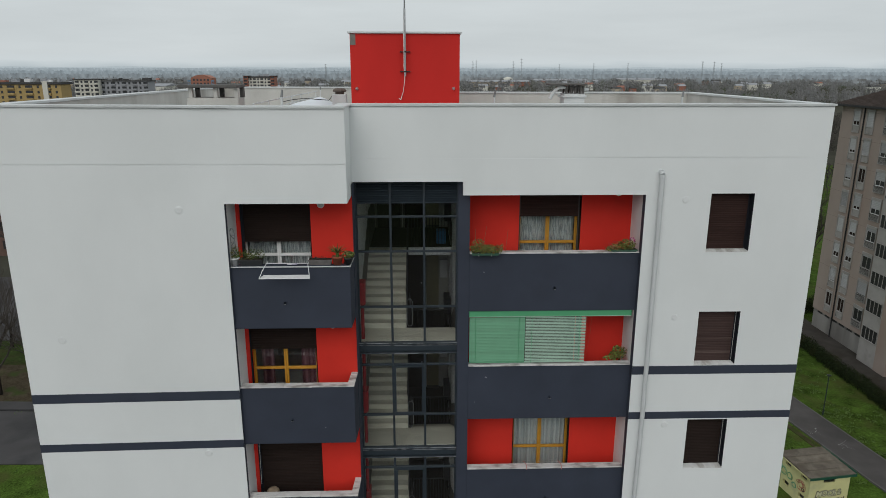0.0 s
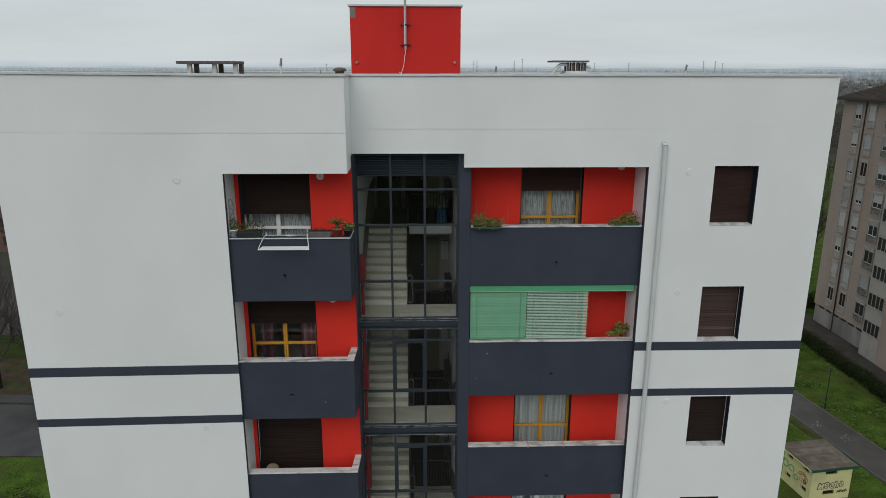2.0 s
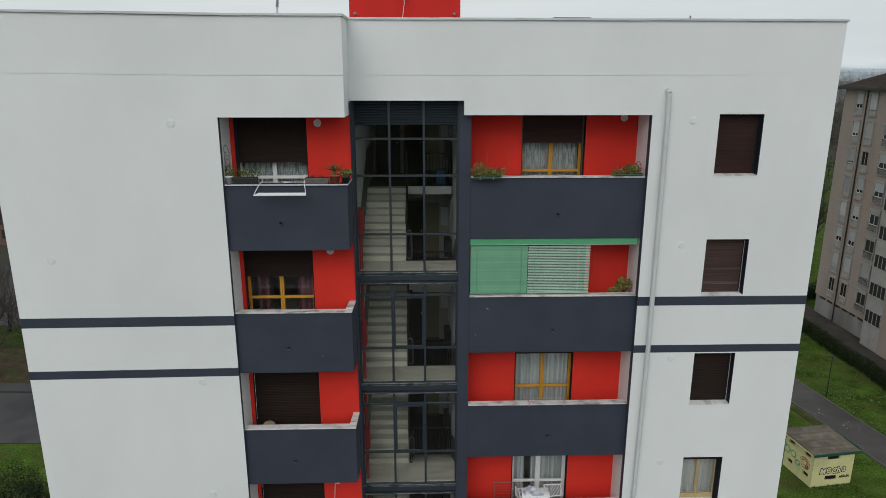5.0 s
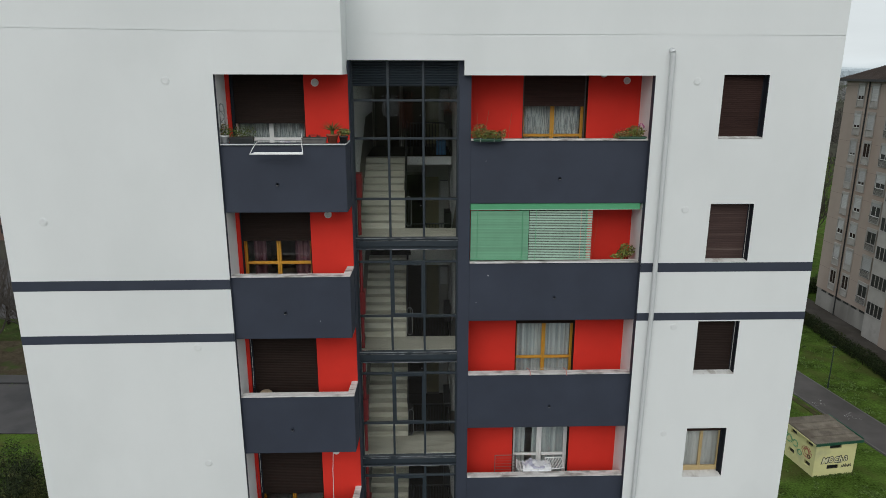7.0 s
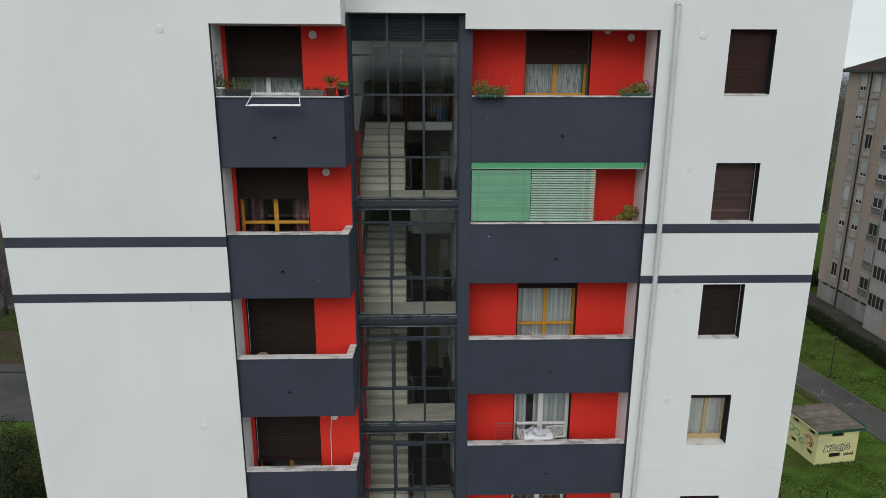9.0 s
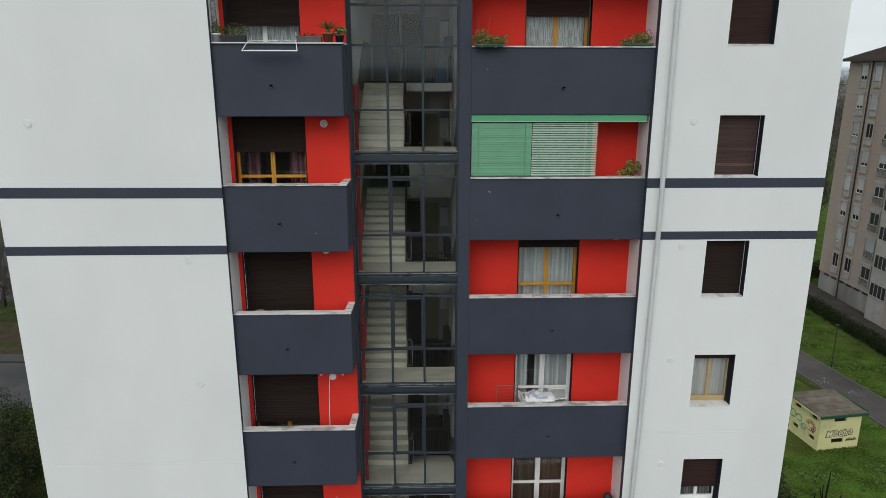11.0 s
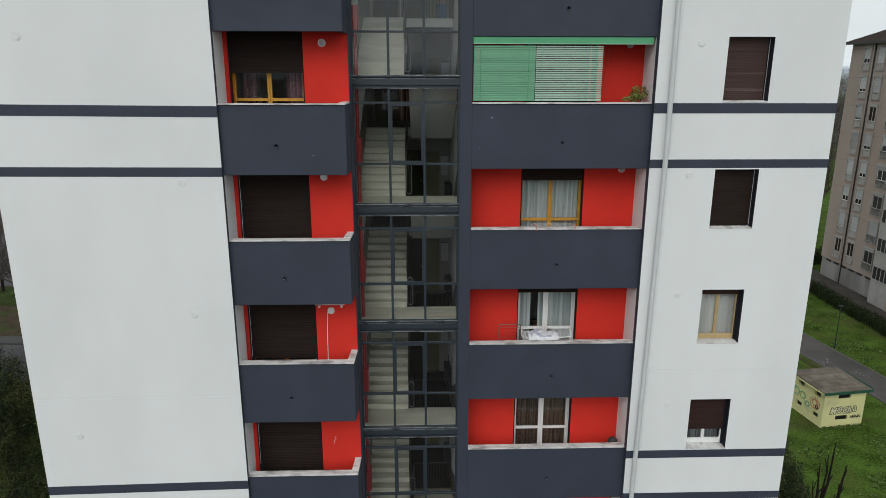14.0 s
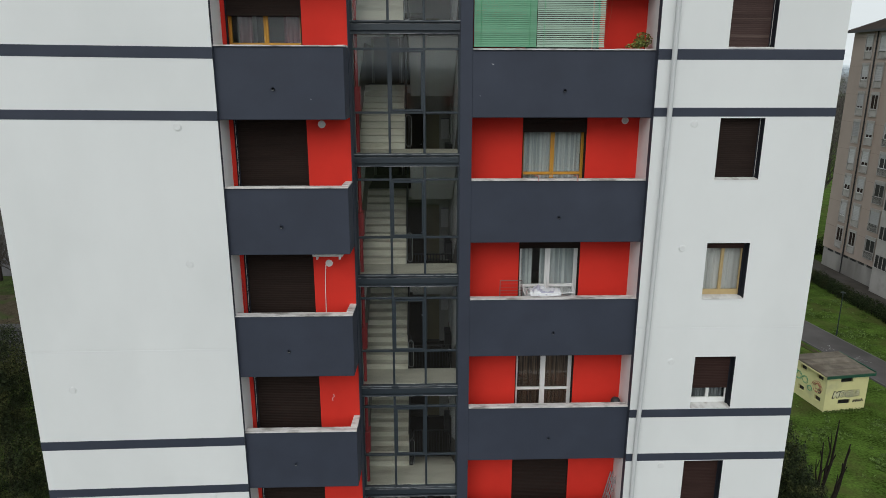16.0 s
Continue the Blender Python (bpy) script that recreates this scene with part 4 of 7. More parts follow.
    part("board", box_bm(0.61, 0.868, 22.165, 22.198, zf + 1.2, zf + 1.9), M_VENT, nb, bevel=0.004)
    part("rail", box_bm(0.61, 0.868, 22.155, 22.165, zf + 1.86, zf + 1.9), M_GREYP, nb)
    eb = thing("switch_box", (0.8, 19.95, zf + 0.76), "dark switch box on the landing wall", "switch box", "switch boxes")
    part("case", box_bm(0.66, 0.876, 19.62, 20.25, zf + 0.78, zf + 1.3), M_BLACK, eb, bevel=0.008)
    part("conduit", box_bm(0.845, 0.873, 19.9, 19.93, zf + 1.3, zf + 2.5), M_VENTG, eb)
    # red riser pipe with its hose cabinet
    h = thing("fire_hose_riser", (-1.58, YG + 0.25, zl), "red fire main with a narrow hose cabinet on the landing wall", "fire hose", "fire hose risers")
    bm = bmesh.new()
    cyl(bm, (-1.575, YG + 0.25, zl), (-1.575, YG + 0.25, zl + (S - 0.18 if i else 1.5)), 0.045, 0.045, 10)
    part("riser_pipe", bm, M_REDPIPE, h)
    part("hose_cabinet", box_bm(-1.67, -1.49, YG + 0.16, YG + 0.5, zl + 0.95, zl + 1.55), M_REDPIPE, h, bevel=0.01)

bc = thing("storage_crate", (0.62, 20.0, ZB[0] + S / 2), "blue plastic crate on the stair landing", "crate")
part("crate", box_bm(0.42, 0.72, 19.85, 20.2, ZB[0] + S / 2, ZB[0] + S / 2 + 0.42), mat("blue_plastic", (0.03, 0.16, 0.36), 0.5, 0.1, 6.0, 40.0, 0.02), bc, bevel=0.02)

# ---- things on the roof ----
ph = thing("lift_house", (-0.44, 17.9, DECK), "red painted lift machine room on the roof", "lift house")
part("wall", box_bm(-1.88, 1.0, 17.9, 21.4, DECK, 31.74), M_RED_R, ph, bevel=0.01)
part("roof_edge", box_bm(-1.93, 1.05, 17.85, 21.45, 31.74, 31.79), M_COPING, ph, "pale sheet metal roof edge", bevel=0.006)
part("bare_patch", box_bm(-1.87, -1.73, 17.893, 17.9, 31.45, 31.72), M_BARE, ph, "patch of bare grey plaster")
for x in (-1.73, 0.84):
    bm = bmesh.new()
    cyl(bm, (x, 17.9, 30.34), (x, 17.80, 30.34), 0.045, 0.02, 10)
    part("anchor_stub", bm, M_GALV, ph, "grey metal stub")
mast = thing("antenna_mast", (-0.44, 17.78, 30.6), "thin grey aerial mast bracketed to the lift house", "antenna")
bm = bmesh.new()
cyl(bm, (-0.44, 17.76, 30.66), (-0.44, 17.76, 32.35), 0.028, 0.026, 8)
part("lower_pole", bm, M_GALV, mast)
bm = bmesh.new()
cyl(bm, (-0.44, 17.76, 32.3), (-0.43, 17.76, 35.2), 0.018, 0.014, 8)
part("upper_pole", bm, M_GREYP, mast)
for z in (30.78, 31.28):
    bm = bmesh.new()
    tube(bm, [(-0.57, 17.87, z), (-0.31, 17.87, z)], 0.016)
    bx(bm, -0.475, -0.405, 17.73, 17.9, z - 0.02, z + 0.02)
    for x in (-0.56, -0.32):
        cyl(bm, (x, 17.9, z), (x, 17.83, z), 0.02, 0.02, 6)
    part("bracket", bm, M_BLACK, mast, "black wall bracket")
bm = bmesh.new()
tube(bm, [(-0.47, 17.74, 32.2), (-0.465, 17.73, 31.4), (-0.47, 17.74, 30.9), (-0.45, 17.76, 30.6), (-0.50, 17.86, 30.25), (-0.57, 17.88, 30.05), (-0.62, 17.88, 30.1)], 0.009, 5)
part("cable", bm, M_WIRE, mast, "white cable hanging loose")

chim = thing("chimney_stack", (-6.1, 20, DECK), "wide concrete chimney with a flat slab on short posts", "chimney")
part("base", box_bm(-6.85, -5.36, 19.75, 20.45, DECK, 30.02), M_CONC, chim, bevel=0.01)
for i, x in enumerate((-6.80, -6.08, -5.48)):
    part("post", box_bm(x, x + 0.12, 19.77, 19.9, 30.02, 30.31), M_CONC, chim, bevel=0.008)
    part("post", box_bm(x + 0.03, x + 0.15, 20.3, 20.43, 30.02, 30.31), M_CONC_D, chim, bevel=0.006)
part("slab", box_bm(-7.05, -5.35, 19.62, 20.58, 30.31, 30.39), M_CONC_D, chim, "dark weathered cover slab", bevel=0.012)

vent = thing("flue_hood", (4.5, 20.5, DECK), "rusty flat-topped flue hood on a white sheathed base", "flue")
bm = bmesh.new()
bx(bm, 4.3, 4.93, 20.2, 20.85, DECK, 30.13)
bx(bm, 4.25, 4.98, 20.15, 20.9, 30.02, 30.08)
part("base", bm, M_COPING, vent, "white sheet metal base", bevel=0.008)
for dx in (4.34, 4.5, 4.62, 4.78, 4.86):
    part("post", box_bm(dx, dx + 0.06, 20.25, 20.32, 30.13, 30.37), M_CONC_D, vent, "rusty metal post")
    part("post", box_bm(dx + 0.02, dx + 0.07, 20.7, 20.78, 30.13, 30.37), M_CONC_D, vent, "rusty metal post")
part("lid", box_bm(3.86, 4.97, 20.1, 20.95, 30.38, 30.43), M_CONC_D, vent, "dark flat metal lid", bevel=0.01)
bm = bmesh.new()
tube(bm, [(4.34, 20.3, 30.31), (4.16, 20.25, 30.32), (4.03, 20.22, 30.24), (3.93, 20.2, 30.10), (3.88, 20.2, 30.02)], 0.05, 10)
cyl(bm, (3.89, 20.2, 30.04), (3.86, 20.2, 29.98), 0.06, 0.06, 10)
part("pipe_bend", bm, M_COPING, vent, "pale bent flue pipe")
bm = bmesh.new()
cyl(bm, (4.9, 20.4, 30.25), (5.08, 20.38, 30.24), 0.05, 0.045, 10)
part("pipe_stub", bm, M_COPING, vent)

M_CAPD = mat("rusty_cap", (0.13, 0.105, 0.09), 0.9, 0.25, 6.0, 50.0, 0.2)
pv = thing("vent_pipe", (-2.79, 23.0, DECK), "round grey vent pipe with a dark mushroom cap", "vent")
bm = bmesh.new()
bx(bm, -3.02, -2.56, 22.77, 23.23, DECK, 30.02)
part("box", bm, M_COPING, pv, bevel=0.01)
bm = bmesh.new()
lathe(bm, (-2.79, 23.0, 30.02), [(0.15, 0), (0.15, 0.07), (0.225, 0.08), (0.235, 0.13), (0.18, 0.18), (0.06, 0.205)], 18)
part("cap", bm, M_CAPD, pv, "brown weathered cap")
sk = thing("covered_skylight", (-3.9, 23.0, DECK), "low skylight hump under white plastic sheeting", "skylight")
bm = bmesh.new()
nx, ny = 14, 8
grid = [[bm.verts.new((-5.36 + 2.42 * i / nx, 21.8 + 2.4 * j / ny, DECK + 0.05 + (0.64 * (i / nx / 0.8) ** 0.7 if i < 0.8 * nx else 0.64 - 1.4 * (i / nx - 0.8)) * (0.62 + 0.38 * math.sin(math.pi * j / ny)) + 0.03 * noise.noise((i * 0.9, j * 0.7, 1)))) for j in range(ny + 1)] for i in range(nx + 1)]
for i in range(nx):
    for j in range(ny):
        bm.faces.new((grid[i][j], grid[i + 1][j], grid[i + 1][j + 1], grid[i][j + 1])).smooth = True
part("sheeting", bm, M_SHEET, sk)
bm = bmesh.new()
tube(bm, [(-4.60, 22.0, DECK + 0.54), (-4.3, 22.0, DECK + 0.61), (-4.02, 22.0, DECK + 0.65), (-3.72, 22.0, DECK + 0.66), (-3.47, 22.0, DECK + 0.64), (-3.20, 22.05, DECK + 0.62), (-3.06, 22.2, DECK + 0.60), (-3.0, 22.6, DECK + 0.72)], 0.012, 5)
part("cord", bm, M_BLACK, sk)
rail = thing("roof_guard_rail", (-4.45, 17.7, DECK), "low pale metal guard rail along the roof", "guard rail")
for z in (DECK + 0.48, DECK + 0.70):
    bm = bmesh.new()
    tube(bm, [(-4.45, 17.7, z), (-4.42, 23.0, z), (-4.38, 28.6, z)], 0.018, 6)
    part("rail", bm, M_COPING, rail)
for i in range(7):
    bm = bmesh.new()
    cyl(bm, (-4.44, 17.75 + 1.8 * i, DECK), (-4.44, 17.75 + 1.8 * i, DECK + 0.72), 0.02, 0.018, 6)
    part("post", bm, M_COPING, rail)
for x, y, h in ((1.98, 18.6, 1.0), (6.9, 17.6, 1.05), (-3.155, 14.9, 1.15), (-4.41, 29.5, 0.89)):
    sp = thing("roof_stanchion", (x, y, DECK), "short pale metal lifeline post on the roof", "post", "roof posts")
    bm = bmesh.new()
    cyl(bm, (x, y, DECK), (x + 0.03, y, DECK + h - 0.16), 0.03, 0.026, 8)
    part("post", bm, M_COPING, sp)
    bm = bmesh.new()
    cyl(bm, (x + 0.03, y, DECK + h - 0.16), (x + 0.05, y, DECK + h), 0.032, 0.024, 8)
    part("collar", bm, M_GREYP, sp)

# ---- down pipe and wall vents ----
PIPE = [(5.58, 15.24, 0), (5.60, 15.24, 13.5), (5.66, 15.24, 16.5), (5.73, 15.24, 22.0), (5.72, 15.24, 28.36)]
dp = thing("downpipe", (5.72, 15.25, 0), "pale grey rainwater pipe clamped to the white wall", "downpipe")
bm = bmesh.new()
tube(bm, PIPE, 0.06, 14)
part("pipe", bm, M_PIPE, dp)
bm = bmesh.new()
tube(bm, [(5.72, 15.24, 28.34), (5.72, 15.25, 28.42), (5.715, 15.30, 28.47), (5.71, 15.40, 28.49)], 0.062, 14)
part("elbow", bm, M_PIPE, dp)
for i in range(10):
    bm = bmesh.new()
    z = 27.2 - 2.9 * i
    px = float(np.interp(z, [q[2] for q in PIPE], [q[0] for q in PIPE]))
    cyl(bm, (px, 15.24, z), (px, 15.24, z + 0.04), 0.064, 0.064, 14)
    bx(bm, px - 0.02, px + 0.02, 15.25, 15.352, z + 0.01, z + 0.04)
    part("clamp", bm, M_PIPE, dp)


def wall_vent(x, y, z, r=0.095):
    v = thing("wall_vent", (x, y, z), "round white plastic vent cap on the rendered wall", "vent", "wall vents")
    bm = bmesh.new()
    cyl(bm, (x, y, z), (x, y - 0.006, z), r, r * 0.96, 24)
    part("flange", bm, M_CAPW, v)
    bm = bmesh.new()
    cyl(bm, (x, y - 0.006, z + 0.004), (x, y - 0.014, z + 0.004), r * 0.8, r * 0.7, 24)
    part("cap", bm, M_CAPW, v)


for k in range(7):
    wall_vent(6.38, YR, 27.79 - 3.035 * k)
for x, z in ((-5.41, 27.77), (-8.31, 24.73), (-5.28, 21.71), (-5.30, 18.65), (-8.27, 15.59), (-5.30, 12.6)):
    dy, dz = askew(x, YL)
    wall_vent(x, YL + dy, z + dz + 0.03)

# ---- ground ----
M_GRASS = mat("winter_grass", (0.050, 0.086, 0.015), 1.0, 0.75, 0.6, 7.0, 1.0, tint=(0.064, 0.070, 0.022), tint_at=(0.50, 0.70), spec=0.03, fw=1.1)
M_FIELD = mat("far_fields", (0.075, 0.074, 0.058), 1.0, 0.35, 0.006, 0.2, 0.0, tint=(0.06, 0.078, 0.045), tint_at=(0.55, 0.65), spec=0.0)
M_ASPHALT = mat("wet_asphalt", (0.076, 0.070, 0.068), 0.8, 0.25, 0.5, 25.0, 0.25, tint=(0.056, 0.052, 0.051), tint_at=(0.5, 0.68), spec=0.2)
M_ASPHALT_W = mat("rain_dark_asphalt", (0.056, 0.053, 0.054), 0.7, 0.25, 0.4, 25.0, 0.25, tint=(0.034, 0.033, 0.035), tint_at=(0.5, 0.66), spec=0.25)
M_LANE = mat("muddy_asphalt", (0.052, 0.046, 0.041), 0.85, 0.35, 0.5, 12.0, 0.3, tint=(0.034, 0.029, 0.022), tint_at=(0.45, 0.62), spec=0.15)
# mossy green with the trees' shade put into the colour
M_MOSS_SHADE = mat("mossy_grass", (0.030, 0.044, 0.013), 1.0, 0.6, 0.6, 7.0, 0.8, tint=(0.044, 0.040, 0.020), tint_at=(0.48, 0.66), spec=0.03, fw=1.0)
M_CONC_W = mat("wet_dark_kerb", (0.028, 0.027, 0.028), 0.7, 0.2, 2.0, 30.0, 0.2, spec=0.2)
M_KERB = mat("grey_kerb", (0.100, 0.094, 0.088), 0.9, 0.15, 2.0, 30.0, 0.2)
M_DIRT = mat("bare_soil", (0.060, 0.050, 0.028), 1.0, 0.4, 1.2, 9.0, 0.6, tint=(0.042, 0.064, 0.015), tint_at=(0.45, 0.6), spec=0.05)
M_LITTER = mat("leaf_litter", (0.058, 0.046, 0.030), 1.0, 0.5, 0.8, 8.0, 0.8, tint=(0.040, 0.058, 0.018), tint_at=(0.5, 0.66), spec=0.05, fw=1.0)
M_PAINT = mat("white_road_paint", (0.36, 0.36, 0.35), 0.8, 0.25, 3.0, 30.0, 0.1)

verts, faces = [], []
rows = [-4000, -1200, -400, -150] + [-60 + 4 * i for i in range(56)] + [220, 300, 420, 700, 1200, 2500, 4400]
cols = [-4200, -1500, -500, -220, -140] + [-100 + 4 * i for i in range(51)] + [140, 220, 500, 1500, 4200]
for y in rows:
    for x in cols:
        near = math.exp(-((x / 90) ** 2 + ((y - 40) / 90) ** 2))
        flat = 0.0 if -12 < x < 12 and 8 < y < 34 else 1.0
        verts.append((x, y, -0.02 + flat * near * 0.09 * noise.noise((x * 0.21, y * 0.21, 3.0))))
nc = len(cols)
for j in range(len(rows) - 1):
    for i in range(nc - 1):
        a = j * nc + i
        faces.append((a, a + 1, a + nc + 1, a + nc))
gm = raw("ground", verts, faces, M_GRASS)
gm.materials.append(M_FIELD)
for p in gm.polygons:
    p.use_smooth = True
    c = p.center
    p.material_index = 1 if c.y > 230 or abs(c.x) > 150 or c.y < -50 or (c.x < -40 and c.y > 92) else 0
tagged(new("ground", gm), "patchy green winter grass around the tower", "lawn", kind="structure")


def strip(name, pts, width, z, thick, material, label, category):
    """A flat ribbon of even width along pts."""
    bm = bmesh.new()
    L, R = [], []
    for i, p in enumerate(pts):
        a, b = Vector(pts[max(0, i - 1)]), Vector(pts[min(len(pts) - 1, i + 1)])
        d = (b - a).normalized()
        nrm = Vector((-d.y, d.x))
        L.append(Vector(p) + nrm * width / 2)
        R.append(Vector(p) - nrm * width / 2)
    lo, hi = z - thick, z
    v = [[bm.verts.new((q.x, q.y, h)) for q, h in ((l, lo), (l, hi), (r, hi), (r, lo))] for l, r in zip(L, R)]
    for a, b in zip(v[:-1], v[1:]):
        for j in range(4):
            bm.faces.new((a[j], b[j], b[(j + 1) % 4], a[(j + 1) % 4]))
    bm.faces.new(v[0])
    bm.faces.new(v[-1][::-1])
    bmesh.ops.recalc_face_normals(bm, faces=bm.faces[:])
    return solo(name, bm, material, label, category, kind="structure")


# out of view: added so the glazing mirrors dark ground, with less green bounce
strip("forecourt", [(-90, -35), (90, -35)], 92.0, 0.06, 0.15, M_ASPHALT, "dark asphalt forecourt in front of the tower, out of view", "forecourt")
PATHC = [(30.25, 84), (32.9, 66), (34.3, 57.5), (35.07, 52.4), (35.72, 48.3), (36.3, 44.5), (38.0, 36), (42, 20), (46, 0)]
strip("path_asphalt", PATHC, 3.3, 0.075, 0.15, M_ASPHALT, "worn grey asphalt footpath across the lawn", "footpath")
for s in (-1, 1):
    pts = []
    for i, p in enumerate(PATHC):
        a, b = Vector(PATHC[max(0, i - 1)]), Vector(PATHC[min(len(PATHC) - 1, i + 1)])
        d = (b - a).normalized()
        pts.append((p[0] - d.y * s * 1.70, p[1] + d.x * s * 1.70))
    strip("kerb_path", pts, 0.12, 0.10, 0.2, M_KERB, "narrow concrete edging of the footpath", "kerb")
strip("road_lane", [(46.7, 120), (46.6, 90), (46.6, 66), (46.7, 58), (47.2, 40)], 4.6, 0.07, 0.15, M_LANE, "dark muddy asphalt lane beside the brown apartment block", "road")
strip("road_left", [(-120, 56.0), (-70, 54.3), (-36, 52.75), (-22, 52.4), (-14, 53.7), (-8, 60), (-7, 90)], 8.6, 0.07, 0.15, M_ASPHALT_W, "wet dark asphalt road", "road")
strip("kerb_road", [(-120, 60.4), (-70, 58.7), (-36, 57.2), (-23, 56.9)], 0.22, 0.12, 0.2, M_CONC_W, "dark wet kerb along the road", "kerb")
strip("pavement_left", [(-120, 61.3), (-70, 59.6), (-36, 58.1), (-23, 57.8)], 1.5, 0.115, 0.2, M_ASPHALT_W, "narrow dark asphalt pavement along the road", "pavement")
strip("car_park", [(-120, 92), (-20, 84)], 24.0, 0.08, 0.15, M_ASPHALT_W, "dark asphalt car park", "car park")
for i in range(9):
    x = -66 + 4.5 * i
    solo("parking_line", box_bm(x, x + 0.14, 76.3, 81, 0.05, 0.076), M_PAINT, "worn white parking line on the asphalt", "road marking", "parking lines", "structure")
for j in range(2):
    solo("parking_line", box_bm(-68, -28, 75.2 + 6.2 * j, 75.34 + 6.2 * j, 0.05, 0.077), M_PAINT, "worn white parking line on the asphalt", "road marking", "parking lines", "structure")
strip("mossy_grass", [(-90, 74.4), (-46, 72.2), (-34, 71.4), (-20, 71.4)], 10.0, 0.055, 0.1, M_MOSS_SHADE, "mossy grass, darkened for the shade of the bare trees", "lawn")
strip("leaf_litter", [(-90, 65.0), (-46, 62.6), (-34, 61.6), (-20, 61.8)], 10.0, 0.06, 0.1, M_LITTER, "brown fallen leaves over thin grass beside the road", "leaf litter")
strip("verge_soil", [(31.2, 63), (31.9, 57.5), (32.7, 52.2), (33.4, 48)], 0.5, 0.045, 0.1, M_DIRT, "strip of bare brown soil beside the path", "soil")
# chalk-like scribbles on the path
rng = random.Random(4)
for cx, cy in ((34.3, 51.7), (35.75, 49.1)):
    bm = bmesh.new()
    for i in range(7):
        a, b = rng.uniform(-0.45, 0.45), rng.uniform(-0.6, 0.6)
        tube(bm, [(cx + a, cy + b, 0.078), (cx + a + rng.uniform(-0.3, 0.3), cy + b + rng.uniform(-0.4, 0.4), 0.078), (cx + a + rng.uniform(-0.3, 0.3), cy + b + rng.uniform(-0.4, 0.4), 0.078)], 0.005, 4)
    solo("path_scribble", bm, M_PAINT, "white painted scribble on the asphalt path", "graffiti", "path scribbles", "structure")


def leaf_cloud(rng, n, centre, radii, size, flat=0.0, shell=0.35):
    """Many small leaf quads spread through an uneven ellipsoid."""
    V, F = [], []
    for _ in range(n):
        while True:
            d = Vector((rng.gauss(0, 1), rng.gauss(0, 1), rng.gauss(0, 1)))
            if d.length > 0.05:
                break
        d.normalize()
        lump = 1 + 0.28 * noise.noise(d * 2.3 + Vector(centre)) + 0.14 * noise.noise(d * 6.0 + Vector(centre))
        r = (shell + (1 - shell) * rng.random() ** 0.5) * lump
        c = Vector(centre) + Vector((d.x * radii[0], d.y * radii[1], d.z * radii[2])) * r
        nrm = (d + Vector((rng.uniform(-1, 1), rng.uniform(-1, 1), rng.uniform(-0.6, 1)))).normalized()
        q = nrm.to_track_quat("Z", "Y")
        s, w = size * rng.uniform(0.6, 1.3), size * rng.uniform(0.3, 0.55)
        ang = rng.uniform(0, 6.28)
        ax = Vector((math.cos(ang), math.sin(ang), 0))
        ay = Vector((-ax.y, ax.x, 0))
        i = len(V)
        for p in (ax * -s * 0.5, ay * w * 0.5 + Vector((0, 0, s * 0.06)), ax * s * 0.5, ay * -w * 0.5 + Vector((0, 0, s * 0.06))):
            V.append(tuple(c + q @ p))
        F.append((i, i + 1, i + 2, i + 3))
    return V, F


def merge(parts):
    V, F = [], []
    for v, f in parts:
        o = len(V)
        V += v
        F += [tuple(i + o for i in q) for q in f]
    return V, F


def leaf_part(name, vf, material, parent, label=""):
    o = ORIGIN[parent]
    me = raw(name, [(x - o.x, y - o.y, z - o.z) for x, y, z in vf[0]], vf[1], material)
    ob = new(name, me)
    ob.parent = parent
    ORIGIN[ob] = o
    return tagged(ob, label)


def limbs(bm, rng, p, d, length, r, depth, spread=0.55, kids=3, lift=0.12):
    """A bare branching limb."""
    p, d = Vector(p), Vector(d).normalized()
    q = p + d * length * 0.55 + Vector((rng.uniform(-1, 1), rng.uniform(-1, 1), 0)) * length * 0.05
    e = q + (d + Vector((rng.uniform(-1, 1), rng.uniform(-1, 1), rng.uniform(-0.3, 0.6))) * 0.18).normalized() * length * 0.45
    seg = 7 if depth > 2 else (5 if depth > 1 else 3)
    cyl(bm, p, q, r, r * 0.78, seg, False)
    cyl(bm, q, e, r * 0.78, r * 0.55, seg, False)
    if depth == 0:
        return
    for i in range(kids):
        t = rng.uniform(0.45, 1.0) if i else 1.0
        o = p.lerp(q, t / 0.55) if t < 0.55 else q.lerp(e, (t - 0.55) / 0.45)
        k = (d + Vector((rng.uniform(-1, 1), rng.uniform(-1, 1), rng.uniform(-0.5, 0.8))) * spread + Vector((0, 0, lift))).normalized()
        limbs(bm, rng, o, k, length * rng.uniform(0.55, 0.8), r * 0.5, depth - 1, spread, kids, lift)


def bare_tree(x, y, h, seed, label, depth=5, kids=3):
    t = thing("bare_tree", (x, y, 0), label, "tree", "bare trees")
    rng = random.Random(seed)
    bm = bmesh.new()
    cyl(bm, (x, y, -0.1), (x + 0.1, y, h * 0.28), h * 0.022, h * 0.017, 9)
    part("trunk", bm, M_BARK, t)
    bm = bmesh.new()
    for i in range(4):
        a = i * 1.6 + rng.uniform(-0.4, 0.4)
        limbs(bm, rng, (x + 0.1, y, h * 0.27), (math.cos(a) * 0.6, math.sin(a) * 0.6, 1), h * 0.32, h * 0.011, depth - 1, 0.6, kids)
    part("crown", bm, M_TWIG, t, "bare winter branches")
    return t


# evergreen beside the tower
ev = thing("evergreen_tree", (-15.6, 22.0, 0), "dense dark evergreen tree close to the tower", "tree")
rng = random.Random(11)
bm = bmesh.new()
cyl(bm, (-15.6, 22.0, -0.1), (-15.4, 22.0, 6), 0.28, 0.2, 10)
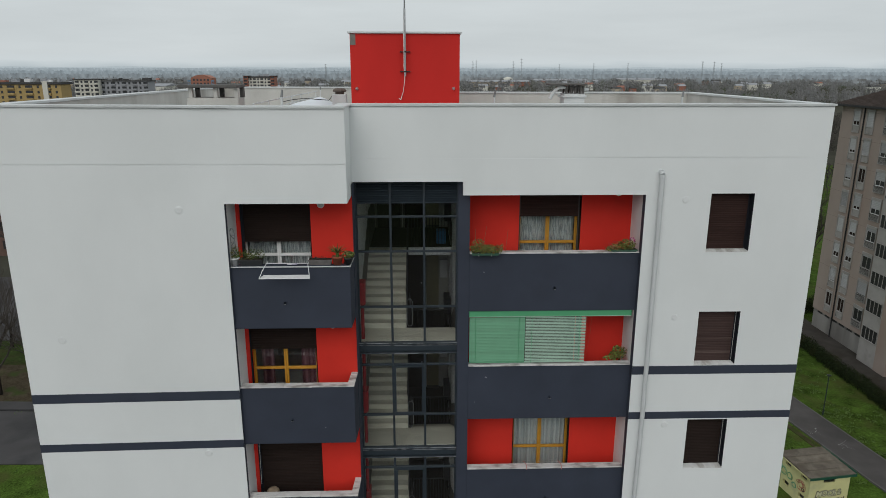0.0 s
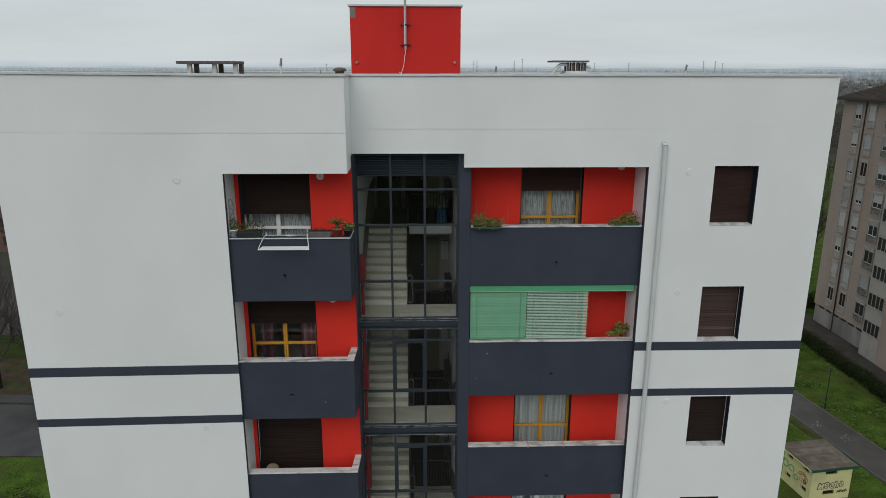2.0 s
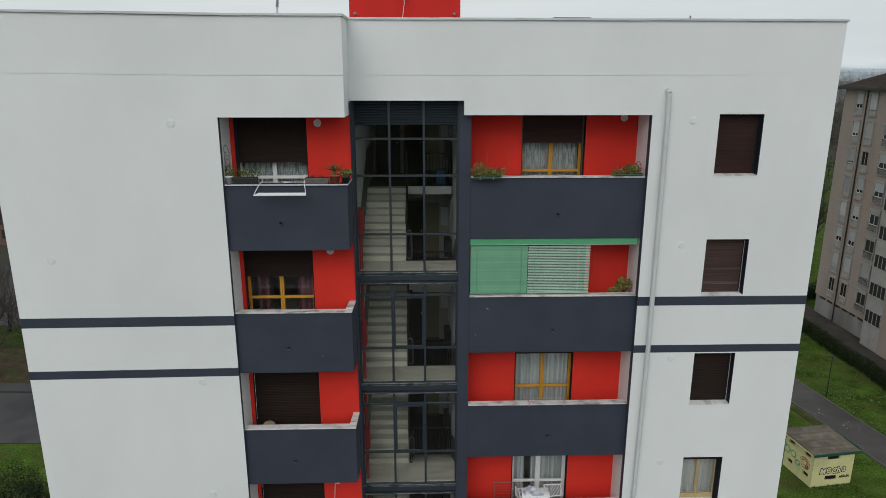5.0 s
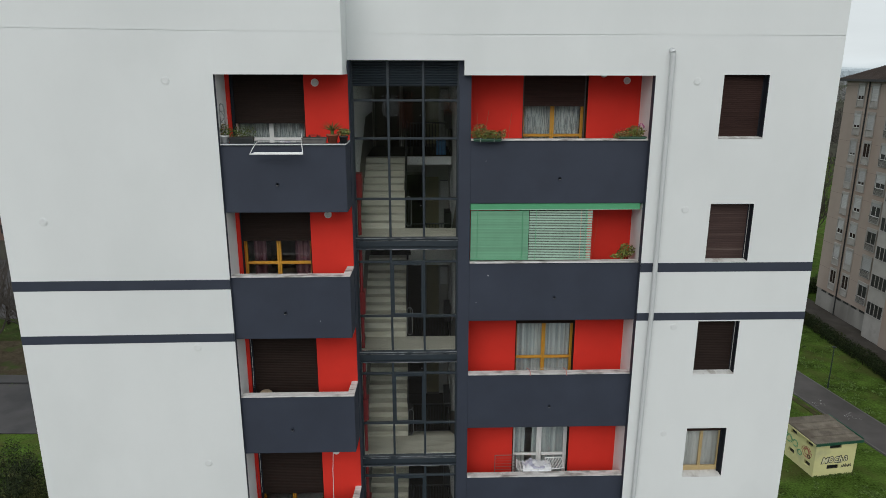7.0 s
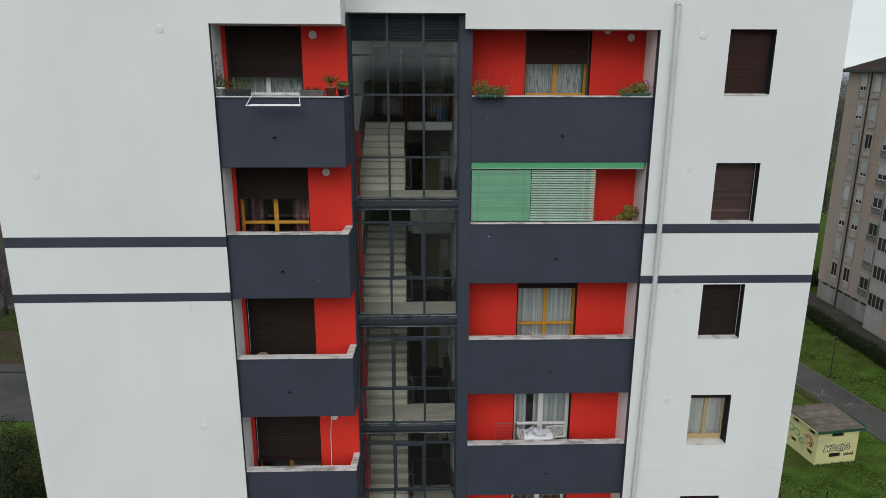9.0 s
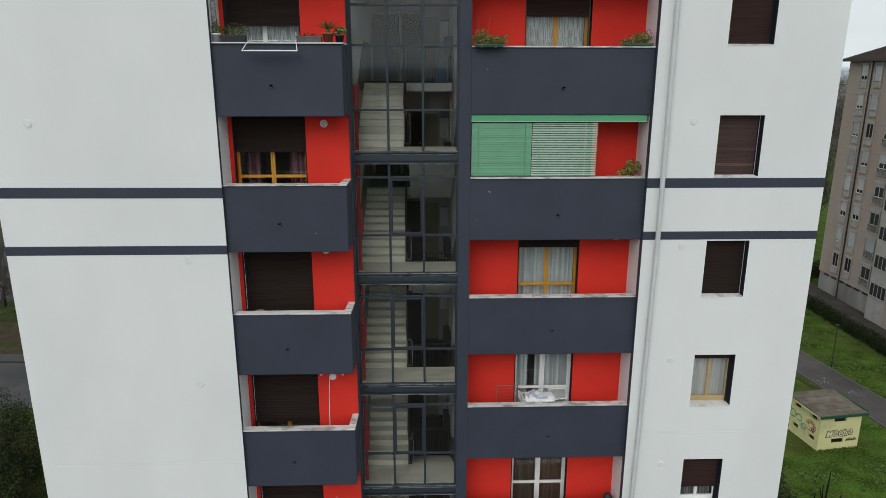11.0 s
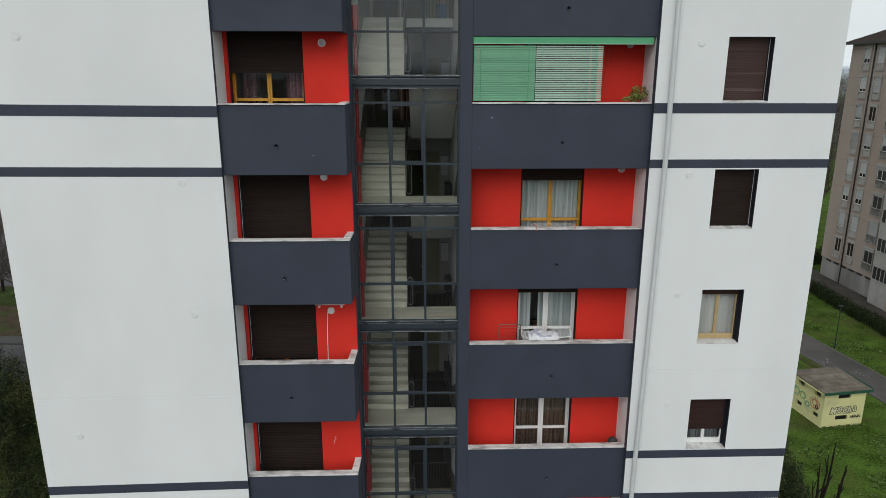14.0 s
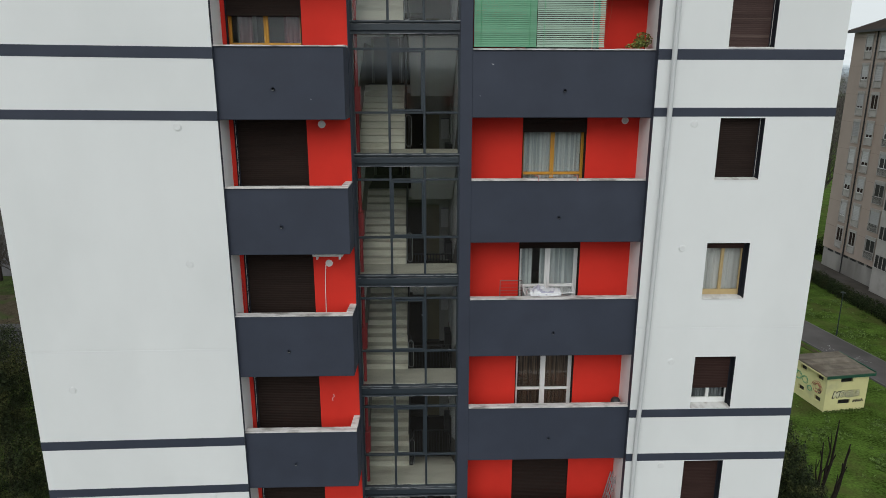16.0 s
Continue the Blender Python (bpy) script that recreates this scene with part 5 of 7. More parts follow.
cyl(bm, (-15.4, 22.0, 6), (-15.3, 22.0, 13), 0.2, 0.06, 8)
part("trunk", bm, M_BARK, ev)
blobs = [((-15.3, 22.0, 11.6), (1.3, 1.4, 2.2), 4200), ((-15.3, 21.8, 9.4), (2.1, 2.2, 2.9), 9000), ((-15.3, 21.8, 6.2), (2.4, 2.6, 3.0), 9000), ((-15.5, 22.0, 3.2), (2.7, 2.7, 2.6), 4000),
         ((-13.9, 20.8, 10.0), (0.9, 1.0, 1.7), 2600), ((-13.8, 20.9, 7.6), (1.0, 1.1, 1.9), 2600), ((-14.4, 20.6, 12.0), (0.8, 0.8, 1.4), 1800),
         ((-14.3, 21.2, 13.1), (1.0, 1.0, 1.5), 2800), ((-15.6, 22.2, 12.9), (1.2, 1.2, 1.6), 3200)]
leaf_part("crown", merge([leaf_cloud(rng, int(n * 2.2), c, r, 0.092) for c, r, n in blobs]), M_LEAF_D, ev, "dense dark green foliage")

# shrubs and lopped stems by the right-hand corner
sh = thing("evergreen_shrub", (18.2, 29.8, 0), "dark glossy evergreen shrub at the edge of the lawn", "shrub")
leaf_part("foliage", merge([leaf_cloud(rng, 13000, (18.1, 30.2, 3.0), (1.2, 1.5, 3.3), 0.14), leaf_cloud(rng, 9000, (19.0, 29.7, 2.1), (1.1, 1.4, 2.5), 0.14), leaf_cloud(rng, 5500, (19.8, 29.3, 1.2), (1.0, 1.3, 1.6), 0.14)]), M_LEAF_D, sh)
bm = bmesh.new()
for i in range(5):
    cyl(bm, (18.0 + 0.1 * i, 29.7 + 0.1 * i, -0.05), (17.5 + 0.3 * i, 29.5 + 0.3 * i, 2.2), 0.04, 0.02, 6)
part("stem", bm, M_BARK, sh)


def lopped_tree(x, y, seed, tips):
    t = thing("lopped_tree", (x, y, 0), "dark lopped tree with bare upright stems", "tree", "lopped trees")
    rng = random.Random(seed)
    bm = bmesh.new()
    cyl(bm, (x, y, -0.1), (x, y, 0.7), 0.2, 0.17, 10)
    part("trunk", bm, M_BARK, t)
    for dx, dy, h, r in tips:
        bm = bmesh.new()
        p = Vector((x + dx * 0.15, y + dy * 0.15, 0.55))
        for i in range(4):
            q = Vector((x + dx * (0.15 + 0.85 * (i + 1) / 4) + rng.uniform(-0.09, 0.09), y + dy * (i + 1) / 4, 0.55 + (h - 0.55) * (i + 1) / 4))
            cyl(bm, p, q, 1.05 * r * (1 - 0.2 * i), 1.05 * r * (0.8 - 0.2 * i), 8)
            if i in (1, 2):
                e = q + Vector((rng.uniform(-0.22, 0.22), rng.uniform(-0.2, 0.2), rng.uniform(0.3, 0.8)))
                cyl(bm, q, e, r * 0.4, r * 0.25, 6)
            p = q
        part("stem", bm, M_BARK, t)


lopped_tree(20.98, 30.0, 1, [(0.5, 0.0, 5.5, 0.11), (0.28, 0.1, 4.7, 0.09), (-0.1, 0.2, 4.1, 0.11), (-0.35, 0.1, 3.2, 0.07)])
lopped_tree(21.7, 30.1, 2, [(0.55, 0.0, 4.05, 0.13), (0.35, -0.1, 2.8, 0.08)])
lopped_tree(19.55, 29.9, 3, [(-0.1, 0.1, 4.2, 0.07), (0.25, -0.1, 2.7, 0.08), (-0.3, 0.1, 2.4, 0.08)])

# hedge between the lawn and the lane
hd = thing("hedge", (43.3, 66, 0), "dark untrimmed hedge between lawn and lane", "hedge")
rng = random.Random(21)
hv = [leaf_cloud(rng, 1500, (43.8 + rng.uniform(-0.15, 0.15), 96 - 1.5 * i, 0.55), (0.8, 1.3, 0.84 + rng.uniform(-0.16, 0.18)), 0.17) for i in range(44)]
leaf_part("foliage", merge(hv), M_HEDGE, hd)
bm = bmesh.new()
for i in range(30):
    y = 95 - 2.1 * i
    cyl(bm, (43.3, y, -0.05), (43.4, y + 0.2, 0.8), 0.03, 0.015, 5)
part("stem", bm, M_BARK, hd, kind="stuff")

# a taller hedge behind the brown block
hd = thing("hedge", (53.0, 82.0, 0), "tall dark hedge behind the brown apartment block", "hedge")
leaf_part("foliage", merge([leaf_cloud(rng, 1100, (47.9 + 1.2 * i, 80.6 + 0.35 * i + rng.uniform(-0.3, 0.3), 0.9), (1.1, 1.1, 1.15 + rng.uniform(-0.2, 0.35)), 0.2) for i in range(10)]), M_HEDGE, hd)
bm = bmesh.new()
for i in range(10):
    cyl(bm, (47.9 + 1.2 * i, 80.6 + 0.35 * i, -0.05), (48.0 + 1.2 * i, 80.7 + 0.35 * i, 1.0), 0.04, 0.02, 5)
part("stem", bm, M_BARK, hd, kind="stuff")

# weeds and tufts in the grass
rng = random.Random(33)
V, F = [], []


def tuft(x, y, r, n, size):
    v, f = leaf_cloud(rng, n, (x, y, 0.04), (r, r, 0.11), size, shell=0.1)
    o = len(V)
    V.extend(v)
    F.extend(tuple(i + o for i in q) for q in f)


def on_lawn(x, y):
    px = 34.08 + (57.5 - y) * 0.155
    return abs(x - px) > 2.1 and not (26.4 < x < 32.5 and 40 < y < 46)


for i in range(360):
    x, y = rng.uniform(24, 43), rng.uniform(30, 82)
    if on_lawn(x, y):
        tuft(x, y, rng.uniform(0.12, 0.4), 10, 0.15)
# broad-leaved weeds stand in loose patches
for i in range(64):
    x, y, r = rng.uniform(25, 43), rng.uniform(31, 76), rng.uniform(0.5, 1.7)
    for j in range(int(5 + 9 * r)):
        u, v = x + rng.gauss(0, r * 0.6), y + rng.gauss(0, r * 0.6)
        if on_lawn(u, v):
            tuft(u, v, rng.uniform(0.15, 0.38), 22, 0.19)
for i in range(26):
    u = 3.2 * i / 25
    tuft(27.66 + 0.99 * u, 40.62 + 0.13 * u, rng.uniform(0.12, 0.3), 16, 0.15)
for i in range(160):
    tuft(rng.uniform(-60, -14), rng.uniform(40, 75), rng.uniform(0.15, 0.5), 12, 0.2)
gv = [(a, b, max(c, 0.0)) for a, b, c in V]
M_WEED = mat("lawn_weeds", (0.092, 0.145, 0.036), 0.8, 0.2, 0.8, 20.0, 0.0, rand=0.5, island=True, spec=0.1)
tagged(new("lawn_weeds", raw("lawn_weeds", gv, F, M_WEED)), "clumps of bright green weeds in the lawn", "weeds", kind="stuff")

# street lamp
lp = thing("street_lamp", (36.9, 54.4, 0), "slim dark green lamp post with a small flat head", "street lamp")
M_LAMP = mat("dark_green_enamel", (0.012, 0.022, 0.02), 0.5, 0.1, 5.0, 40.0, 0.03)
bm = bmesh.new()
cyl(bm, (36.9, 54.4, -0.05), (36.9, 54.4, 3.95), 0.05, 0.04, 10)
cyl(bm, (36.9, 54.4, -0.05), (36.9, 54.4, 0.5), 0.075, 0.07, 10)
part("pole", bm, M_LAMP, lp)
bm = bmesh.new()
lathe(bm, (36.9, 54.4, 3.9), [(0.05, 0), (0.08, 0.05), (0.19, 0.10), (0.20, 0.14), (0.07, 0.2)], 16)
part("head", bm, M_LAMP, lp)

# ---- the small utility cabin ----
M_CABIN = mat("pale_yellow_plaster", (0.60, 0.575, 0.285), 0.9, 0.08, 1.0, 40.0, 0.15, tint=(0.42, 0.41, 0.24), tint_at=(0.58, 0.75))
M_GRAVEL = mat("brown_roof_felt", (0.175, 0.152, 0.125), 1.0, 0.35, 1.6, 14.0, 0.4, tint=(0.13, 0.11, 0.088), tint_at=(0.48, 0.68), spec=0.1, rand=0.12)
M_FASCIA = mat("green_fascia", (0.012, 0.075, 0.045), 0.5, 0.1, 4.0, 40.0, 0.03)
CX, CY, CA = 27.66, 40.78, 7.5
CT = Matrix.Translation((CX, CY, 0)) @ Matrix.Rotation(radians(CA), 4, "Z")
cab = thing("utility_cabin", (CX, CY, 0), "small pale yellow utility cabin with graffiti and green roof edge", "cabin")


def cpart(name, bm, material, parent, label="", bevel=0.0):
    bmesh.ops.transform(bm, matrix=CT, verts=bm.verts[:])
    return part(name, bm, material, parent, label, bevel)


CW, CD, CH = 3.2, 3.05, 2.62


def pierced(name, us, zs, holes, place):
    """A wall 0.15 thick on a grid of cuts, open where a cell is a hole; place(u, depth, z) sets it in the cabin."""
    bm = bmesh.new()
    vd = {}

    def vert(i, j, d):
        if (i, j, d) not in vd:
            vd[(i, j, d)] = bm.verts.new(place(us[i], 0.15 * d, zs[j]))
        return vd[(i, j, d)]
    cells = {(i, j) for i in range(len(us) - 1) for j in range(len(zs) - 1)} - set(holes)
    for i, j in cells:
        for d in (0, 1):
            bm.faces.new([vert(*q) for q in ((i, j, d), (i + 1, j, d), (i + 1, j + 1, d), (i, j + 1, d))])
        for di, dj, p, q in ((-1, 0, (i, j), (i, j + 1)), (1, 0, (i + 1, j), (i + 1, j + 1)), (0, -1, (i, j), (i + 1, j)), (0, 1, (i, j + 1), (i + 1, j + 1))):
            if (i + di, j + dj) not in cells:
                bm.faces.new((vert(*p, 0), vert(*q, 0), vert(*q, 1), vert(*p, 1)))
    bmesh.ops.recalc_face_normals(bm, faces=bm.faces[:])
    return cpart(name, bm, M_CABIN, cab)


pierced("wall", (0, 1.05, 1.98, 2.06, CW), (-0.1, 0.5, 0.84, 2.14, 2.46, CH), ((1, 1), (1, 3)), lambda u, d, z: (u, d, z))
pierced("wall", (0.15, 0.4, 1.0, 2.1, 2.7, CD), (-0.1, 0.5, 0.86, 2.1, 2.44, CH), ((1, 1), (3, 1), (1, 3), (3, 3)), lambda u, d, z: (d, u, z))
cpart("wall", box_bm(CW - 0.15, CW, 0.15, CD, -0.1, CH), M_CABIN, cab)
cpart("wall", box_bm(0.15, CW - 0.15, CD - 0.15, CD, -0.1, CH), M_CABIN, cab)
# black box behind the vents stands in for the unlit inside
cpart("lining", box_bm(0.16, CW - 0.16, 0.16, CD - 0.16, 0.02, CH - 0.02), M_BLACK, cab, "black box for the unlit inside")
for a, b, c, d in ((1.05, 1.98, 0.5, 0.84), (1.05, 1.98, 2.14, 2.46)):
    bm = bmesh.new()
    for i in range(5):
        bx(bm, a, b, 0.06, 0.09, c + (d - c) * (i + 0.2) / 5, c + (d - c) * (i + 0.55) / 5)
    cpart("grille", bm, M_BLACK, cab, "black louvred vent")
bm = bmesh.new()
v = [bm.verts.new(p) for p in ((-0.22, -0.22, CH), (CW + 0.22, -0.22, CH), (CW + 0.22, CD + 0.22, CH + 0.1), (-0.22, CD + 0.22, CH + 0.1), (-0.22, -0.22, CH + 0.13), (CW + 0.22, -0.22, CH + 0.13), (CW + 0.22, CD + 0.22, CH + 0.23), (-0.22, CD + 0.22, CH + 0.23))]
for f in ((3, 2, 1, 0), (4, 5, 6, 7), (0, 1, 5, 4), (1, 2, 6, 5), (2, 3, 7, 6), (3, 0, 4, 7)):
    bm.faces.new([v[i] for i in f])
croof = cpart("roof", bm, M_GRAVEL, cab, "weathered brown ribbed roof")
for c in range(4):
    y0, y1 = -0.24 + c * (CD + 0.48) / 4 - 0.04, -0.24 + (c + 1) * (CD + 0.48) / 4
    za, zb = CH + 0.155 + 0.1 * c / 4, CH + 0.155 + 0.1 * (c + 1) / 4 - 0.02
    bm = bmesh.new()
    ribs = 52
    line = []
    for i in range(ribs + 1):
        x, h = -0.23 + (CW + 0.45) * i / ribs, 0.065 * (i % 2)
        line.append((bm.verts.new((x, y0, za + h + 0.02)), bm.verts.new((x, y1, zb + h)), bm.verts.new((x, y0, za + h - 0.005))))
    for p, q in zip(line[:-1], line[1:]):
        bm.faces.new((p[0], q[0], q[1], p[1]))
        bm.faces.new((p[2], q[2], q[0], p[0]))
    cpart("roof_sheet", bm, M_GRAVEL, croof, "ribbed brown roof sheet")
bm = bmesh.new()
bx(bm, -0.26, CW + 0.27, -0.27, -0.225, CH - 0.03, CH + 0.2)
cpart("fascia", bm, M_FASCIA, cab, "green metal fascia")
bm = bmesh.new()
bx(bm, CW + 0.225, CW + 0.28, -0.22, CD + 0.25, CH + 0.02, CH + 0.29)
cpart("fascia", bm, M_FASCIA, cab, "green metal fascia")
bm = bmesh.new()
bx(bm, -0.27, -0.225, -0.22, CD + 0.25, CH - 0.02, CH + 0.06)
cpart("fascia", bm, M_CABIN, cab)
# graffiti: bold letters on the front, coloured scrawls on the side
M_PALE = mat("pale_spray", (0.62, 0.60, 0.40), 0.8, 0.1, 9.0, 60.0, 0.0)
M_INK = mat("black_spray", (0.012, 0.012, 0.014), 0.8, 0.2, 9.0, 60.0, 0.0)
M_SPRAYG = mat("green_spray", (0.10, 0.30, 0.16), 0.8, 0.2, 9.0, 60.0, 0.0)
M_SPRAYR = mat("brown_spray", (0.35, 0.12, 0.08), 0.8, 0.2, 9.0, 60.0, 0.0)


def lettering(text, size, m, material, parent, bold=0.0, name="graffiti"):
    cu = bpy.data.curves.new(name, "FONT")
    cu.body, cu.size, cu.extrude, cu.offset, cu.shear = text, size, 0.004, bold, 0.2
    cu.resolution_u = 3
    tmp = bpy.data.objects.new(name, cu)
    me = bpy.data.meshes.new_from_object(tmp)
    bpy.data.objects.remove(tmp)
    me.materials.clear()
    me.materials.append(material)
    me.transform(Matrix.Translation(-ORIGIN[parent]) @ m)
    ob = new(name, me)
    ob.parent = parent
    ORIGIN[ob] = ORIGIN[parent]
    return ob


UP = Matrix.Rotation(radians(90), 4, "X")
for i, ch in enumerate("MOCha"):
    x, z, tilt = 0.56 + (0.0, 0.53, 0.95, 1.33, 1.76)[i], 1.03 + (0.0, 0.03, 0.02, 0.0, 0.05)[i], (0, 4, -3, 2, 5)[i]
    wd, tall = (0.80, 0.62, 0.66, 0.80, 0.86)[i], (0.80, 0.78, 0.78, 0.84, 1.08)[i]
    ink, fill = (0.055, 0.002) if ch == "a" else (0.085, 0.018)
    for dy, off, mt in ((-0.006, ink, M_INK), (-0.013, fill, M_PALE)):
        lettering(ch, 0.76, CT @ Matrix.Translation((x, dy, z)) @ UP @ Matrix.Rotation(radians(tilt), 4, "Z") @ Matrix.Diagonal((wd, tall, 1, 1)), mt, cab, off)
bm = bmesh.new()
for i in range(6):
    a = 2.2 + 0.13 * i
    tube(bm, [(a, -0.004, 0.56 + 0.03 * (i % 2)), (a + 0.06, -0.004, 0.76 + 0.04 * (i % 3)), (a + 0.10, -0.004, 0.60), (a + 0.17, -0.004, 0.70)], 0.024, 4)
cpart("scrawl", bm, M_INK, cab, "small black scrawl")
rng = random.Random(8)
for cy, cz, r, mt in ((2.8, 1.5, 0.4, M_SPRAYG), (2.1, 1.45, 0.34, M_SPRAYG), (1.55, 1.05, 0.26, M_SPRAYG), (3.15, 1.7, 0.26, M_SPRAYG), (0.85, 1.45, 0.55, M_SPRAYR), (0.85, 1.5, 0.3, M_SPRAYR), (0.6, 1.25, 0.16, M_INK)):
    bm = bmesh.new()
    pts = [(-0.004, cy + r * (1 - 0.018 * i) * math.cos(i * 0.48), cz + (0.85 - 0.012 * i) * r * math.sin(i * 0.48) + 0.02 * math.sin(i * 2.1)) for i in range(25)]
    tube(bm, pts, 0.022, 4)
    cpart("scrawl", bm, mt, cab, "sprayed coloured scrawl")

# ---- brown apartment block across the lane ----
M_BROWN = mat("brown_plaster", (0.30, 0.244, 0.212), 0.9, 0.10, 0.4, 20.0, 0.15, stretch=(1, 1, 0.4), tint=(0.26, 0.195, 0.16), tint_at=(0.5, 0.75))
M_PANEL = mat("grey_panel", (0.30, 0.285, 0.27), 0.85, 0.10, 1.0, 30.0, 0.1, tint=(0.23, 0.215, 0.20), tint_at=(0.55, 0.75))
M_SHUT_G = mat("pale_grey_slats", (0.31, 0.31, 0.312), 0.7, 0.10, 1.0, 30.0, 0.05, rand=0.25)
M_SASH = mat("dull_white_sash", (0.50, 0.50, 0.49), 0.6, 0.1, 1.0, 30.0, 0.05)
M_JOINT = mat("dark_plaster_joint", (0.20, 0.155, 0.13), 0.9, 0.1, 1.0, 20.0, 0.1)
M_TILE = mat("brown_roof_tiles", (0.062, 0.045, 0.038), 0.9, 0.3, 0.8, 20.0, 0.3)
M_PLINTH = mat("stained_grey_plinth", (0.225, 0.215, 0.20), 0.9, 0.2, 0.6, 20.0, 0.2, stretch=(1, 1, 0.3), tint=(0.14, 0.13, 0.12), tint_at=(0.50, 0.70))
BX, BY0, BY1, EAVE = 48.5, 40.0, 76.9, 27.1
blk = thing("apartment_block", (BX, 70, 0), "tall brown apartment block with pale shutters and tiled hip roof", "apartment block")
part("wall", box_bm(BX, BX + 14, BY0, BY1, 2.35, EAVE), M_BROWN, blk)
part("plinth", box_bm(BX + 0.12, BX + 13.9, BY0 + 0.1, BY1 - 0.1, -0.1, 2.35), M_PLINTH, blk, "stained grey concrete plinth")
for i in range(20):
    y = BY1 - 1.0 - 1.45 * i
    if y > 67.0:
        part("vent_slot", box_bm(BX + 0.09, BX + 0.13, y - 0.95, y, 2.06, 2.3), M_BLACK, blk, "dark cellar vent")
bm = bmesh.new()
ov = 0.7
v = [bm.verts.new(p) for p in ((BX - ov, BY0 - ov, EAVE), (BX + 14 + ov, BY0 - ov, EAVE), (BX + 14 + ov, BY1 + ov, EAVE), (BX - ov, BY1 + ov, EAVE), (BX + 7, BY0 + 7, EAVE + 3.6), (BX + 7, BY1 - 7, EAVE + 3.6))]
for f in ((0, 1, 4), (1, 2, 5, 4), (2, 3, 5), (3, 0, 4, 5), (3, 2, 1, 0)):
    bm.faces.new([v[i] for i in f])
roof = part("roof", bm, M_TILE, blk, "brown tiled hip roof")
bm = bmesh.new()
for i in range(46):
    t = (i + 0.5) / 46.5
    x, z = BX - ov + (7 + ov) * t, EAVE + 3.6 * t - 0.045
    bx(bm, x - 0.05, x + 0.06, BY0 - ov + (7 + ov) * t, BY1 + ov - (7 + ov) * t, z, z + 0.09)
    bx(bm, BX - ov + (7 + ov) * t, BX + 14 + ov - (7 + ov) * t, BY0 - ov + (7 + ov) * t - 0.05, BY0 - ov + (7 + ov) * t + 0.06, z, z + 0.09)
part("tile_course", bm, M_TILE, roof, kind="stuff")
part("eaves_board", box_bm(BX - ov - 0.03, BX - ov + 0.03, BY0 - ov, BY1 + ov, EAVE - 0.22, EAVE + 0.03), M_BLACK, blk, "dark eaves gutter")
part("soffit", box_bm(BX - ov + 0.03, BX, BY0, BY1 + ov, EAVE - 0.06, EAVE - 0.01), M_CONC_D, blk)
bm = bmesh.new()
cyl(bm, (BX - 0.08, 72.75, 0), (BX - 0.08, 72.75, EAVE - 0.05), 0.075, 0.075, 8)
part("downpipe", bm, M_BLACK, blk, "dark rainwater pipe")
rng = random.Random(5)
HS = 3.05


def far_window(y, w, zt, hglass, hspan, bars, shut, sub=0.0):
    """A tall window unit: head box, jambs, recessed shutter and sash, sill, and a panel below."""
    x = BX - 0.02 - sub
    y0, y1, zb = y - w / 2, y + w / 2, zt - hglass
    bm = bmesh.new()
    bx(bm, x - 0.09, x, y0 - 0.07, y1 + 0.07, zt - 0.28, zt)
    for a in (y0 - 0.07, y1):
        bx(bm, x - 0.11, x, a, a + 0.07, zb - hspan, zt - 0.28)
    bx(bm, x - 0.11, x, y0, y1, zb - hspan, zb - hspan + 0.06)
    wnd = part("window", bm, M_PANEL, blk, "grey framed window with roller shutter")
    part("spandrel", box_bm(x - 0.05, x, y0 + 0.03, y1 - 0.03, zb - hspan + 0.08, zb - 0.08), M_PANEL, wnd)
    # dark backing paints in the shade of the gaps round the panel
    part("shadow_gap", box_bm(x - 0.012, x, y0, y1, zb - hspan + 0.06, zb - 0.05), M_CONC_D, wnd)
    part("window_sill", box_bm(x - 0.14, x, y0 - 0.03, y1 + 0.03, zb - 0.05, zb), M_PANEL, wnd)
    part("pane", box_bm(x - 0.012, x, y0, y1, zb, zt - 0.28), M_BLACK if bars else M_SHUT_D, wnd)
    zs = zt - 0.28 - (hglass - 0.28) * shut
    if shut > 0.02:
        bm = bmesh.new()
        n = max(2, int((zt - 0.28 - zs) / 0.16))
        h, line = (zt - 0.28 - zs) / n, []
        for i in range(n):
            for dz, dx in ((0.0, 0.014), (0.1, 0.034), (0.9, 0.034)):
                line.append([bm.verts.new((x - dx, q, zs + h * (i + dz))) for q in (y0 + 0.02, y1 - 0.02)])
        line.append([bm.verts.new((x - 0.014, q, zt - 0.28)) for q in (y0 + 0.02, y1 - 0.02)])
        for p, q in zip(line[:-1], line[1:]):
            bm.faces.new((p[1], p[0], q[0], q[1]))
        part("roller_shutter", bm, M_SHUT_G, wnd)
    if shut < 0.95:
        bm = bmesh.new()
        for q in (-0.5, -0.03, 0.44):
            bx(bm, x - 0.03, x - 0.012, y + w * q, y + w * q + 0.07, zb, zs)
        bx(bm, x - 0.03, x - 0.012, y0, y1, zb, zb + 0.08)
        part("sash", bm, M_SASH if shut > 0.2 else M_PANEL, wnd)
    if bars:
        bm = bmesh.new()
        for i in range(int(w / 0.12)):
            bx(bm, x - 0.2, x - 0.185, y0 + 0.12 * i, y0 + 0.12 * i + 0.02, zb - hspan + 0.1, zb)
        bx(bm, x - 0.2, x - 0.18, y0, y1, zb - 0.02, zb + 0.02)
        part("railing", bm, M_BLACK, wnd)


for r in range(8):
    part("floor_joint", box_bm(BX - 0.006, BX + 0.02, BY0 + 0.05, BY1 - 0.05, 26.35 - 3.03 * r, 26.38 - 3.03 * r), M_JOINT, blk)
